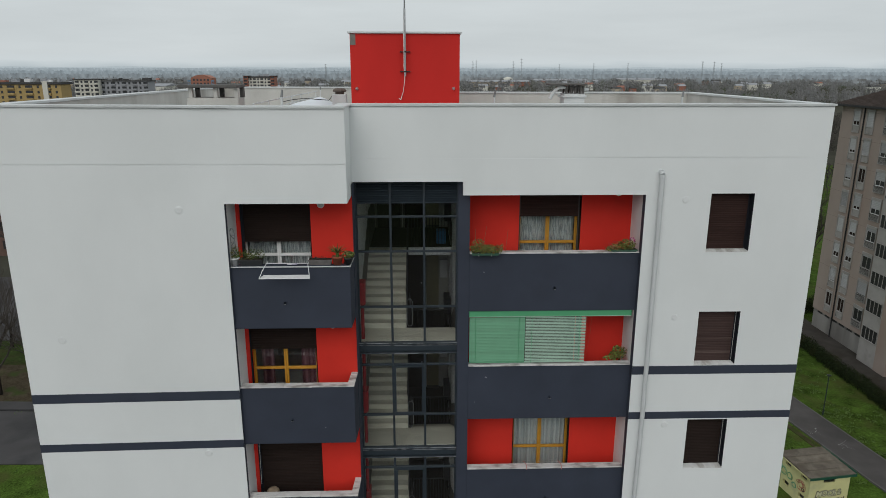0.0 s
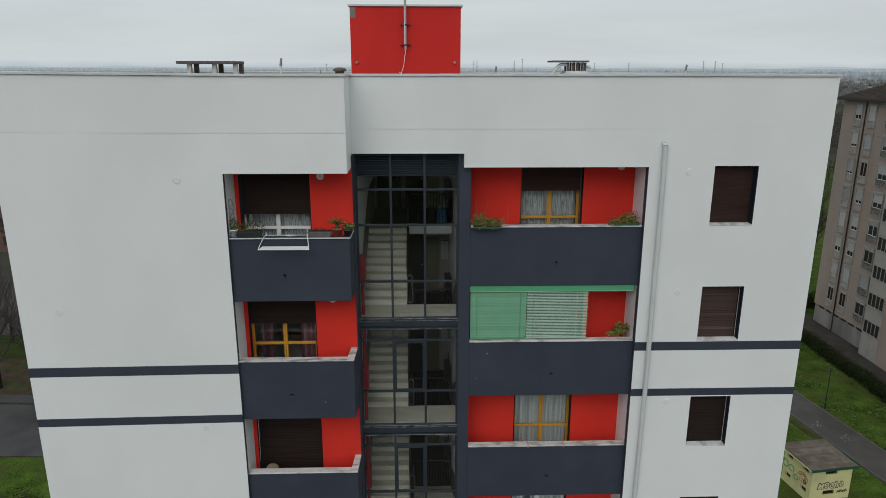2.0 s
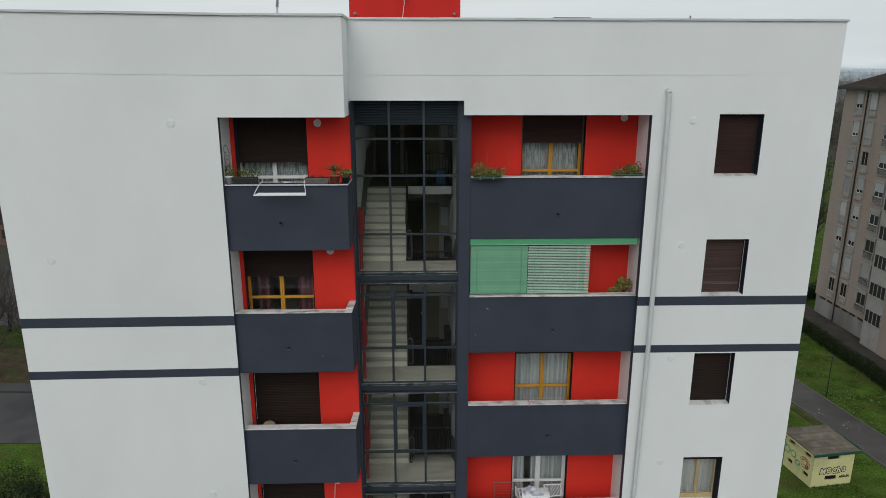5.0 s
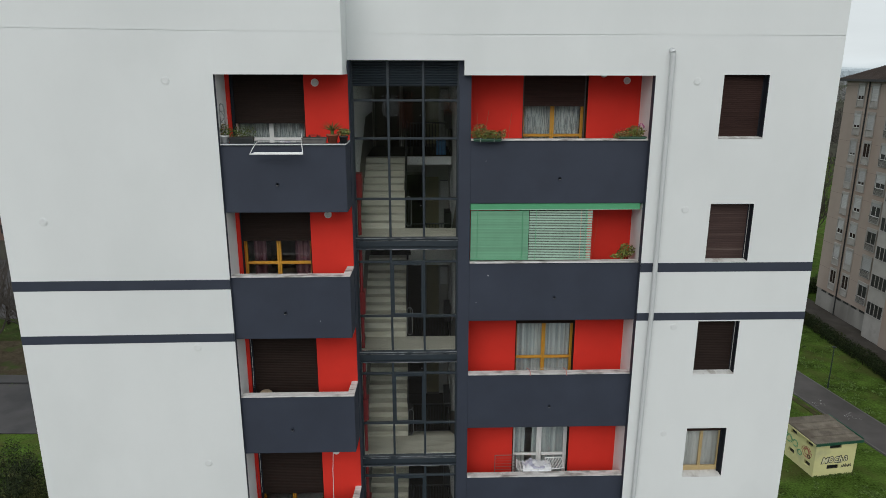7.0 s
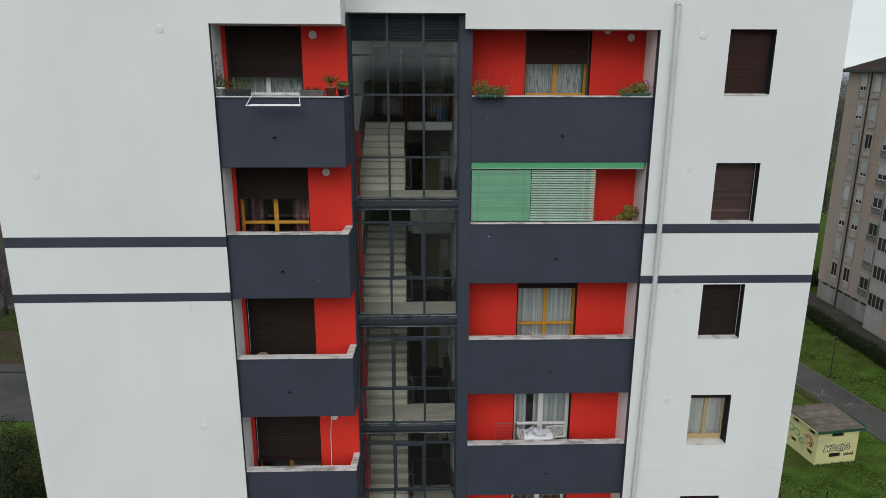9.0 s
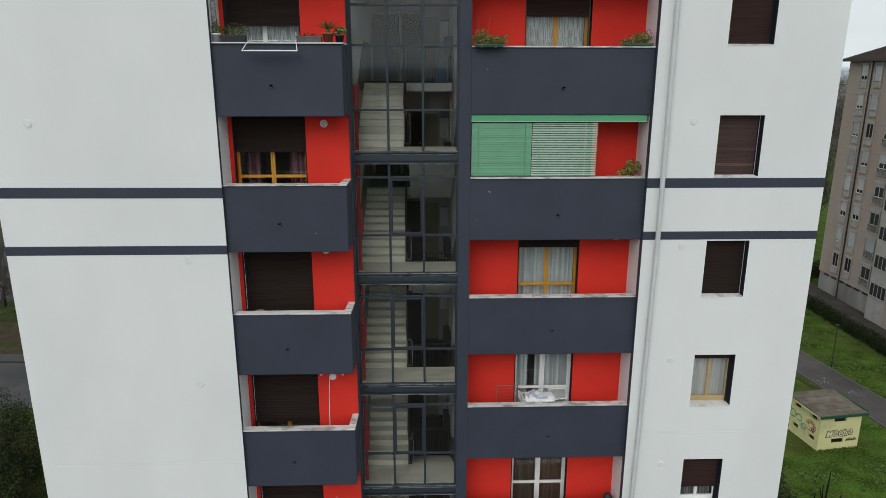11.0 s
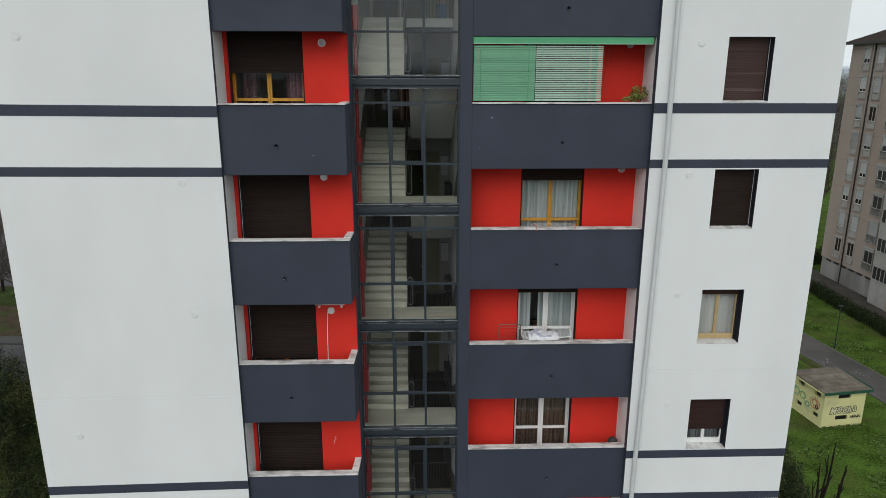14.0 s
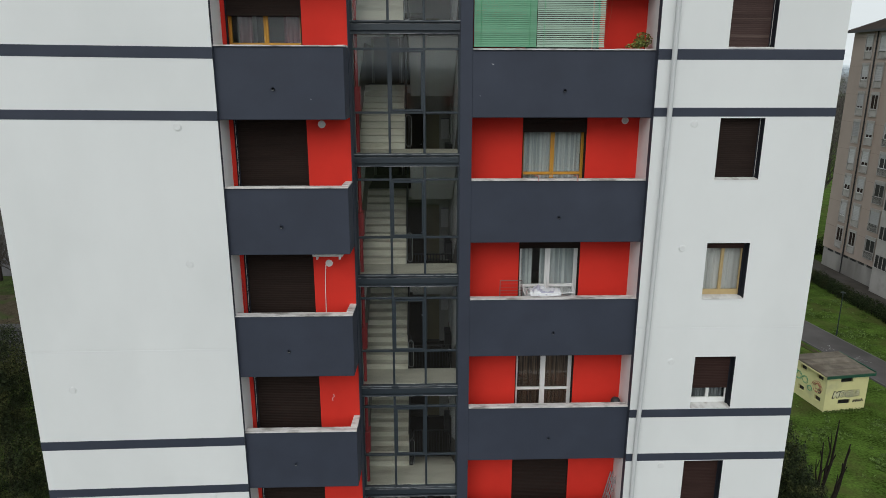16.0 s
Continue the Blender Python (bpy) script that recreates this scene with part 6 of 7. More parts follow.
for r in range(8):
    zt = 26.72 - 3.03 * r
    low = r == 7
    far_window(73.95, 1.1, zt, 1.85, 0.78, False, 0.0 if low else (0.7, 0.8, 0.85, 1.0, 1.0, 0.65, 0.92)[r])
    far_window(71.62, 1.16, zt, 1.85, 0.78, False, 0.0 if low else (1.0, 1.0, 0.05, 0.78, 0.75, 0.65, 1.0)[r])
    far_window(68.48, 1.55, zt, 1.75, 0.75, True, (0.6, 0.7, 0.6, 0.62, 0.28, 0.12, 0.95, 0.1)[r])
# projecting loggia column
part("loggia_wall", box_bm(BX - 0.75, BX - 0.004, 63.7, 66.5, -0.1, EAVE - 0.3), M_PANEL, blk, "pale grey projecting loggia column")
for r in range(8):
    z = 24.15 - HS * r
    bm = box_bm(BX - 0.77, BX - 0.755, 63.85, 66.35, z, z + 1.4)
    w = part("loggia_window", bm, M_BLACK, blk, "dark barred loggia window")
    bm = bmesh.new()
    for i in range(5):
        bx(bm, BX - 0.80, BX - 0.77, 63.85 + 0.61 * i, 63.85 + 0.61 * i + 0.06, z, z + 1.4)
    bx(bm, BX - 0.80, BX - 0.77, 63.85, 66.35, z + 1.34, z + 1.4)
    bx(bm, BX - 0.84, BX - 0.77, 63.8, 66.4, z - 0.06, z)
    part("bar", bm, M_PANEL, w)
part("pier", box_bm(BX - 0.8, BX - 0.004, 61.9, 63.68, -0.1, EAVE - 0.3), M_BROWN, blk, "brown plaster pier")
for r in range(8):
    far_window(59.5, 1.4, 26.73 - HS * r, 1.45, 0.9, False, rng.choice((1.0, 0.75, 0.9, 0.55)))

# ---- brick building, car park and bare trees on the other side ----
M_BRICKF = mat("red_brown_brick", (0.12, 0.07, 0.055), 0.9, 0.2, 0.8, 12.0, 0.2)
br = thing("brick_building", (-90, 120, 0), "low red-brown brick building beyond the car park", "building")
part("wall", box_bm(-125, -62, 112, 128, 0, 7.5), M_BRICKF, br)
part("roof", box_bm(-125.5, -61.5, 111.5, 128.5, 7.5, 8.0), M_CONC_D, br)
for i in range(14):
    for z in (1.2, 4.4):
        part("window", box_bm(-123 + 4 * i, -121.4 + 4 * i, 111.95, 111.99, z, z + 1.5), M_BLACK, br)
bare_tree(-41.3, 60.6, 9.5, 23, "bare winter tree beside the wet road", 5, 4)
bare_tree(-45.5, 66.0, 10.5, 24, "bare winter tree on the grass beside the road", 5, 4)
bare_tree(-36.0, 59.6, 10.0, 3, "bare winter tree beside the wet road", 5, 4)
bare_tree(-42.0, 61.0, 10.0, 4, "bare winter tree on the grass beside the road", 5, 4)
bare_tree(-52.0, 68.0, 9.0, 6, "bare winter tree on the grass beside the car park", 5, 3)
bare_tree(-60.0, 84.0, 11.0, 16, "bare winter tree on the edge of the car park", 5, 4)
bare_tree(-66.0, 95.0, 12.0, 17, "bare winter tree on the edge of the car park", 5, 4)
bare_tree(-57.0, 96.0, 12.0, 18, "bare winter tree on the edge of the car park", 5, 4)
bare_tree(-47.0, 72.5, 8.0, 19, "bare winter tree on the grass beside the car park", 5, 4)
bare_tree(52.5, 88.0, 13.0, 7, "bare winter tree behind the brown apartment block", 5, 4)
bare_tree(56.5, 95.0, 15.0, 8, "bare winter tree behind the brown apartment block", 5, 4)
bare_tree(62.0, 108.0, 14.0, 9, "bare winter tree behind the brown apartment block", 5, 3)

# ---- far buildings towards the horizon ----
M_BEIGE = mat("beige_far_plaster", (0.40, 0.34, 0.26), 0.9, 0.10, 0.05, 2.0, 0.0)
M_YELLOW = mat("yellow_plaster", (0.38, 0.275, 0.115), 0.9, 0.10, 0.05, 2.0, 0.0)
M_FGREY = mat("grey_far_plaster", (0.30, 0.31, 0.33), 0.9, 0.10, 0.05, 2.0, 0.0)
M_FWHITE = mat("cream_far_plaster", (0.60, 0.59, 0.53), 0.9, 0.10, 0.05, 2.0, 0.0)
M_FBRICK = mat("orange_far_brick", (0.30, 0.13, 0.09), 0.9, 0.12, 0.05, 2.0, 0.0)
M_FROOF = mat("dark_far_roof", (0.055, 0.055, 0.055), 0.9, 0.15, 0.05, 2.0, 0.0)
M_FWIN = mat("dark_far_window", (0.03, 0.033, 0.038), 0.4, 0.15, 0.1, 2.0, 0.0)


def far_block(x0, x1, y, z1, wall, label, bays, rows, sh=3.0, roof_extra=1.0, balcony_every=3, accent=None):
    b = thing("far_apartment_block", ((x0 + x1) / 2, y, 0), label, "apartment block", "far blocks")
    part("wall", box_bm(x0, x1, y, y + 13, -0.5, z1), wall, b)
    part("roof", box_bm(x0 - 0.8, x1 + 0.8, y - 0.9, y + 14, z1, z1 + roof_extra), M_FROOF, b, "dark roof storey")
    wv = (x1 - x0) / bays
    for i in range(bays):
        for r in range(rows):
            cx, zt = x0 + wv * (i + 0.5), z1 - 0.6 - sh * r
            if i % balcony_every == 0:
                part("balcony", box_bm(cx - wv * 0.42, cx + wv * 0.42, y - 1.1, y - 0.02, zt - 2.5, zt - 1.5), wall, b)
                part("window", box_bm(cx - wv * 0.4, cx + wv * 0.4, y - 0.08, y - 0.02, zt - 1.48, zt), M_FWIN, b)
            else:
                part("window", box_bm(cx - 0.7, cx + 0.7, y - 0.08, y - 0.02, zt - 1.7, zt), M_FWIN, b)
    if accent:
        for f in accent:
            part("pier", box_bm(x0 + (x1 - x0) * f - 1.6, x0 + (x1 - x0) * f + 1.6, y - 1.3, y - 0.1, 0, z1 + 2.0), M_FWHITE if wall is M_YELLOW else wall, b)
    return b


far_block(-300, -231, 450, 21.0, M_YELLOW, "yellow plastered apartment block with a dark roof storey", 12, 5, sh=3.3, roof_extra=1.4, accent=(0.865,), balcony_every=2)
far_block(-240.5, -204.5, 525, 21.8, M_FGREY, "long grey apartment block with dark balconies", 9, 6, sh=3.3, roof_extra=0.5, balcony_every=2)
far_block(-256.5, -239, 520, 22.8, M_FWHITE, "cream stair tower block beside the grey block", 5, 7, roof_extra=0.6, balcony_every=2)
gb = thing("far_gabled_house", (-195, 620, 0), "orange brick block with a curved gable in the distance", "building", "far blocks")
bm = bmesh.new()
pts = [(-204, 0), (-186, 0), (-186, 23), (-190, 25), (-195, 25.8), (-200, 25), (-204, 23)]
f0 = [bm.verts.new((x, 620, z)) for x, z in pts]
f1 = [bm.verts.new((x, 634, z)) for x, z in pts]
bm.faces.new(f0)
bm.faces.new(f1[::-1])
for i in range(7):
    bm.faces.new((f0[i], f1[i], f1[(i + 1) % 7], f0[(i + 1) % 7]))
bmesh.ops.recalc_face_normals(bm, faces=bm.faces[:])
part("wall", bm, M_FBRICK, gb)
for i in range(5):
    for r in range(3):
        part("window", box_bm(-202 + 3.1 * i, -200.4 + 3.1 * i, 619.9, 619.97, 20.5 - 3.2 * r, 22.2 - 3.2 * r), M_FWIN, gb)
M_SCAFF = mat("blue_far_netting", (0.10, 0.20, 0.30), 0.8, 0.1, 0.2, 3.0, 0.0)
for x in (-206.5, -185.8):
    sf = thing("scaffold", (x, 619, 0), "blue netted scaffold at the corner of the distant brick block", "scaffold", "far scaffolds")
    for dx in (0.0, 2.1):
        part("upright", box_bm(x + dx, x + dx + 0.25, 619.0, 619.3, 0, 21.5), M_SCAFF, sf)
    for j in range(7):
        part("deck", box_bm(x + 0.25, x + 2.1, 619.0, 619.6, 2.5 + 2.9 * j, 3.6 + 2.9 * j), M_SCAFF, sf)
far_block(-171, -143, 680, 22.6, M_FWHITE, "cream and red block with balconies in the distance", 8, 5, roof_extra=1.2, balcony_every=2)
# clutter on the far roofs
cr = random.Random(15)
M_DIAL = mat("white_far_metal", (0.66, 0.67, 0.68), 0.6, 0.05, 0.5, 5.0, 0.0)
for host, x0, x1, y, z, n in ((0, -292, -232, 453, 22.4, 16), (1, -241, -204, 528, 21.9, 11), (2, -168, -146, 684, 23.8, 6)):
    for i in range(n):
        x, w, h = cr.uniform(x0, x1), cr.uniform(1.0, 4.5), cr.uniform(0.8, 2.3)
        t = thing("roof_hut", (x, y, z), "small rooftop structure on a distant apartment block", "roof hut", "far roof huts")
        part("wall", box_bm(x, x + w, y + cr.uniform(0, 2), y + 4, z - 0.02, z + h), cr.choice((M_FROOF, M_FGREY, M_FBRICK, M_DIAL)) if host == 0 else (M_FROOF if host == 1 else M_FGREY), t)
rb = far_block(-172, -168, 676, 24.0, M_FBRICK, "red brick stair tower in the distance", 1, 4, roof_extra=0.5)
rb = far_block(-146, -142, 676, 24.0, M_FBRICK, "red brick stair tower in the distance", 1, 4, roof_extra=0.5)


def shed(x0, x1, y, h, wall, label):
    s = thing("far_warehouse", ((x0 + x1) / 2, y, 0), label, "warehouse", "far warehouses")
    part("wall", box_bm(x0, x1, y, y + 60, -0.5, h), wall, s)
    bm = bmesh.new()
    v = [bm.verts.new(p) for p in ((x0 - 1, y - 1, h), (x1 + 1, y - 1, h), (x1 + 1, y + 61, h), (x0 - 1, y + 61, h), (x0 - 1, y + 30, h + 3), (x1 + 1, y + 30, h + 3))]
    for f in ((0, 1, 5, 4), (4, 5, 2, 3), (0, 4, 3), (1, 2, 5), (3, 2, 1, 0)):
        bm.faces.new([v[i] for i in f])
    part("roof", bm, M_FGREY, s)


shed(84, 168, 1250, 9, M_BEIGE, "long beige warehouse in the distance")
shed(170, 206, 1300, 8, M_FBRICK, "low red warehouse in the distance")
shed(-150, -70, 1300, 8, M_FWHITE, "long pale warehouse in the distance")
shed(230, 340, 1400, 9, M_FGREY, "long grey warehouse in the distance")
shed(420, 500, 1450, 10, M_FWHITE, "pale warehouse in the distance")
shed(-420, -330, 900, 9, M_FWHITE, "pale warehouse in the distance")
dm = thing("far_dome", (176, 1400, 0), "pale domed hall in the distance", "hall")
bm = bmesh.new()
lathe(bm, (176, 1400, 0), [(10, 0), (10, 11), (9, 13), (6, 15), (3, 16), (0.6, 16.4)], 20)
part("dome", bm, M_FWHITE, dm)


# paler steel: the haze of the distance is in the base colour
M_PYLON = mat("hazed_pylon_steel", (0.28, 0.30, 0.31), 0.7, 0.1, 0.5, 5.0, 0.0, spec=0.1)


def pylon(x, y, h):
    p = thing("pylon", (x, y, 0), "steel lattice power pylon far away, haze put into its grey", "pylon", "pylons")
    bm = bmesh.new()
    w = h * 0.03
    for sx in (-1, 1):
        for sy in (-1, 1):
            cyl(bm, (x + sx * w, y + sy * w, 0), (x + sx * 0.5, y + sy * 0.5, h), 0.16, 0.12, 4)
    for i in range(9):
        t0, t1 = i / 9, (i + 1) / 9
        a, b = w * (1 - t0) + 0.5 * t0, w * (1 - t1) + 0.5 * t1
        cyl(bm, (x - a, y - a, h * t0), (x + b, y - b, h * t1), 0.09, 0.09, 3)
        cyl(bm, (x + a, y - a, h * t0), (x - b, y - b, h * t1), 0.09, 0.09, 3)
    part("tower", bm, M_PYLON, p)
    for t in (0.72, 0.84, 0.96):
        bm = bmesh.new()
        cyl(bm, (x - h * 0.06, y, h * t), (x + h * 0.06, y, h * t), 0.14, 0.14, 4)
        part("crossarm", bm, M_PYLON, p)


for x, y, h in ((112, 1500, 48), (124, 1560, 50), (200, 1500, 48), (232, 1600, 55), (300, 1500, 42), (400, 1600, 45), (-177, 1300, 40), (-78, 1400, 44), (480, 1600, 46), (640, 1500, 48), (655, 1600, 50), (700, 1600, 46)):
    pylon(x, y, h)

# scattered pale houses of the plain
hr = random.Random(91)
for i in range(110):
    x, y = hr.uniform(-760, 800), hr.uniform(900, 1540)
    w, d, hh = hr.uniform(6, 15), hr.uniform(8, 12), hr.uniform(5, 9)
    t = thing("far_house", (x, y, 0), "pale house among leafless trees in the distance", "house", "far houses")
    part("wall", box_bm(x, x + w, y, y + d, -0.3, hh), hr.choice((M_FWHITE, M_FWHITE, M_FGREY, M_FGREY, M_FBRICK, M_BEIGE)), t)
    bm = bmesh.new()
    v = [bm.verts.new(q) for q in ((x - 0.5, y - 0.5, hh), (x + w + 0.5, y - 0.5, hh), (x + w + 0.5, y + d + 0.5, hh), (x - 0.5, y + d + 0.5, hh), (x - 0.5, y + d / 2, hh + 2.6), (x + w + 0.5, y + d / 2, hh + 2.6))]
    for f in ((0, 1, 5, 4), (4, 5, 2, 3), (0, 4, 3), (1, 2, 5), (3, 2, 1, 0)):
        bm.faces.new([v[q] for q in f])
    part("roof", bm, hr.choice((M_FROOF, M_FBRICK, M_FGREY)), t)

# houses across the estate, on the near side, which the stair glazing mirrors
for i in range(16):
    x, y = -110 + 14.0 * i + hr.uniform(-4, 4), hr.uniform(-460, -300)
    w, d, hh = hr.uniform(6, 12), hr.uniform(9, 13), hr.uniform(10, 18)
    t = thing("far_house", (x, y, 0), "pale house across the estate beyond leafless trees", "house", "far houses")
    part("wall", box_bm(x, x + w, y - d, y, -0.3, hh), hr.choice((M_DIAL, M_DIAL, M_DIAL, M_FBRICK, M_FWHITE)), t)
    part("roof", box_bm(x - 0.4, x + w + 0.4, y - d - 0.4, y + 0.4, hh, hh + 0.7), M_FROOF, t)
    for j in range(3):
        part("window", box_bm(x + w * (0.12 + 0.3 * j), x + w * (0.12 + 0.3 * j) + 1.4, y + 0.01, y + 0.05, hh - 2.6, hh - 0.9), M_FWIN, t)

# ---- woods in belts towards the horizon ----
rng = np.random.default_rng(12)


def woods(name, n, xr, yr, hr, label, tris=60, material=M_WOODS_HAZE, fine=1.0):
    """Leafless trees as sprays of thin upright slivers."""
    x, y, h = rng.uniform(*xr, n), rng.uniform(*yr, n), rng.uniform(*hr, n)
    d = rng.normal(size=(n, tris, 3))
    d /= np.linalg.norm(d, axis=2, keepdims=True)
    rad = rng.uniform(0.2, 1.0, (n, tris, 1)) ** 0.6
    c = d * rad * np.stack([h * 0.36, h * 0.36, h * 0.46], 1)[:, None, :]
    c += np.stack([x, y, h * 0.5], 1)[:, None, :]
    V = np.zeros((n, tris, 3, 3))
    s = h[:, None, None]
    for k in range(3):
        V[:, :, k, :] = c + rng.normal(size=(n, tris, 3)) * s * np.array([0.05 * fine, 0.05 * fine, 0.10 * fine ** 0.5])
    V[..., 2] = np.maximum(V[..., 2], 0.0)
    flat = V.reshape(-1, 3)
    m = len(flat)
    me = bpy.data.meshes.new(name)
    me.vertices.add(m)
    me.vertices.foreach_set("co", flat.ravel())
    me.loops.add(m)
    me.loops.foreach_set("vertex_index", np.arange(m))
    me.polygons.add(m // 3)
    me.polygons.foreach_set("loop_start", np.arange(0, m, 3))
    me.update()
    me.validate()
    me.materials.append(material)
    tagged(new(name, me), label, "woods", kind="stuff")


woods("far_woods", 1300, (-750, 750), (560, 860), (7, 12), "leafless woods beyond the buildings, greyed for haze")
woods("far_woods", 2600, (-1300, 1300), (900, 1500), (8, 15), "leafless woods in the distance, greyed for haze")
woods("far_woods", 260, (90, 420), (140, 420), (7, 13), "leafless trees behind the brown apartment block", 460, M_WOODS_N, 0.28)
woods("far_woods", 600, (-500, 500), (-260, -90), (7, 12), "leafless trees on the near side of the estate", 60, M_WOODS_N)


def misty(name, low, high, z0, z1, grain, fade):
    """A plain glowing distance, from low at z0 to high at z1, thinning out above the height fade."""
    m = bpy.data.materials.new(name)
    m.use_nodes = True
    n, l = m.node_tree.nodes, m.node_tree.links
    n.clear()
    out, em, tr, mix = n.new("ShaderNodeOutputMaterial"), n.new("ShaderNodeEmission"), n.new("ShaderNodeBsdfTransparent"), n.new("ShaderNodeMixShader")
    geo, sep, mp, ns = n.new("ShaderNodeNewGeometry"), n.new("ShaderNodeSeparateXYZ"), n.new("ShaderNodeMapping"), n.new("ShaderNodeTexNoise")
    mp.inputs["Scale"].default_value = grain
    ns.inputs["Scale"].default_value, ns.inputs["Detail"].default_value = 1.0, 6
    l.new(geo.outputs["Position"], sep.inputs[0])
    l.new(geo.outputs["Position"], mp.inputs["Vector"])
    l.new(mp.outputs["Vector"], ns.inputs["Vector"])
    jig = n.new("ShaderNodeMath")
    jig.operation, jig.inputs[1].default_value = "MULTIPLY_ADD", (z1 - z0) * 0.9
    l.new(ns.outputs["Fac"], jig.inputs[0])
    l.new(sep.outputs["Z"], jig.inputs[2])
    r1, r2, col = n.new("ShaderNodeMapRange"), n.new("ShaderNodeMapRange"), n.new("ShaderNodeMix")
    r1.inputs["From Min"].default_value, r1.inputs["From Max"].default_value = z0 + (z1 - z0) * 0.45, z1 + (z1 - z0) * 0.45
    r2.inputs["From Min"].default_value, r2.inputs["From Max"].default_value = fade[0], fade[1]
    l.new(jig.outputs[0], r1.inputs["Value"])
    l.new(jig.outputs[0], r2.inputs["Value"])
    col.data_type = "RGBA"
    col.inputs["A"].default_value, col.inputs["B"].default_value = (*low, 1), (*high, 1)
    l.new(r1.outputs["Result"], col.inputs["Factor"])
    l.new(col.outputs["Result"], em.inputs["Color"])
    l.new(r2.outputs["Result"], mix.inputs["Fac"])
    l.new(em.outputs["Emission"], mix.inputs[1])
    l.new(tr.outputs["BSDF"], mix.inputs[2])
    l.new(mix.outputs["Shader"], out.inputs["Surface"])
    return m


# haze painted into glowing backdrops at the horizon: paler tree belts one behind another, then pale haze
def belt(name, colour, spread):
    # glowing tree colour that already holds the haze of its distance
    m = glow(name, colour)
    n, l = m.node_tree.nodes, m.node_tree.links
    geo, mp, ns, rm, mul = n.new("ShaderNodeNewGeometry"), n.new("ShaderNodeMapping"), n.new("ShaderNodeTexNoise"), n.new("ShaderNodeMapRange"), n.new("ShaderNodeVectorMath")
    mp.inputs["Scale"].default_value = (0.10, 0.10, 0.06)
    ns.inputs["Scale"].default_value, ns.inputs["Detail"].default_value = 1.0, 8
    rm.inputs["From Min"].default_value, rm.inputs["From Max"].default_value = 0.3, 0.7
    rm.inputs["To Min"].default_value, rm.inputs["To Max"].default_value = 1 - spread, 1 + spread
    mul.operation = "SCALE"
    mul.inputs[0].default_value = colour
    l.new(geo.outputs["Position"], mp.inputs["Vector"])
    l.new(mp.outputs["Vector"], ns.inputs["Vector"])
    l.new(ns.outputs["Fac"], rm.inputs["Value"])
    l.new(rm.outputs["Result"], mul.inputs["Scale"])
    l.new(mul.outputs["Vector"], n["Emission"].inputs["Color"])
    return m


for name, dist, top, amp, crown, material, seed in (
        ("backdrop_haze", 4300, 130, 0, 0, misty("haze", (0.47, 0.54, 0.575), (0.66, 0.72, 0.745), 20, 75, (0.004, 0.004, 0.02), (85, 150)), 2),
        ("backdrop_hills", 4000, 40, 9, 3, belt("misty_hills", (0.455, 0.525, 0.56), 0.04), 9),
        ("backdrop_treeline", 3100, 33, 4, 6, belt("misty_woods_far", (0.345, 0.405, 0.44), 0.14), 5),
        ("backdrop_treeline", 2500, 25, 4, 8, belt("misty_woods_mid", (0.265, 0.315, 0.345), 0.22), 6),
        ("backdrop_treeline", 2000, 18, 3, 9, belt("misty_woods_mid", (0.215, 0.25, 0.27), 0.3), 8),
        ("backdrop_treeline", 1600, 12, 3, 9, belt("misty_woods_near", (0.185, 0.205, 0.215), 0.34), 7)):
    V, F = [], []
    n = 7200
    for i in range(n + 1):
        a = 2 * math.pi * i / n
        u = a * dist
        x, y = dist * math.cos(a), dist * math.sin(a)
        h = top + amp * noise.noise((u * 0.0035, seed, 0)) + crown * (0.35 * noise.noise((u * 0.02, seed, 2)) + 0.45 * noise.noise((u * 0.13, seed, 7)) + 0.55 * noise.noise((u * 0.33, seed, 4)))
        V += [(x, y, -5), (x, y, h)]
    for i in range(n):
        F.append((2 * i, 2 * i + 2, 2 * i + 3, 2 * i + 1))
    tagged(new(name, raw(name, V, F, material)), "glowing backdrop of misty trees and haze on the horizon", "distance", kind="structure")

# ---- things on the balconies ----
# green slatted blinds
M_GREEN_S = mat("green_blind_slats", (0.118, 0.325, 0.19), 0.5, 0.06, 3.0, 40.0, 0.02, island=True, rand=0.08)
M_GREEN_O = mat("pale_green_slats", (0.35, 0.50, 0.40), 0.5, 0.12, 2.0, 40.0, 0.02, island=True, rand=0.12)
hb = thing("blind_headbox", (3.2, 15.6, 24.68), "long green metal headbox above the slatted blinds", "blind box")
part("box", box_bm(XM + 0.01, 5.345, 15.56, 15.70, 24.735, 24.895), M_GREEN, hb, bevel=0.008)
part("drip_edge", box_bm(XM + 0.01, 5.345, 15.552, 15.56, 24.733, 24.745), M_GREEN_P, hb)


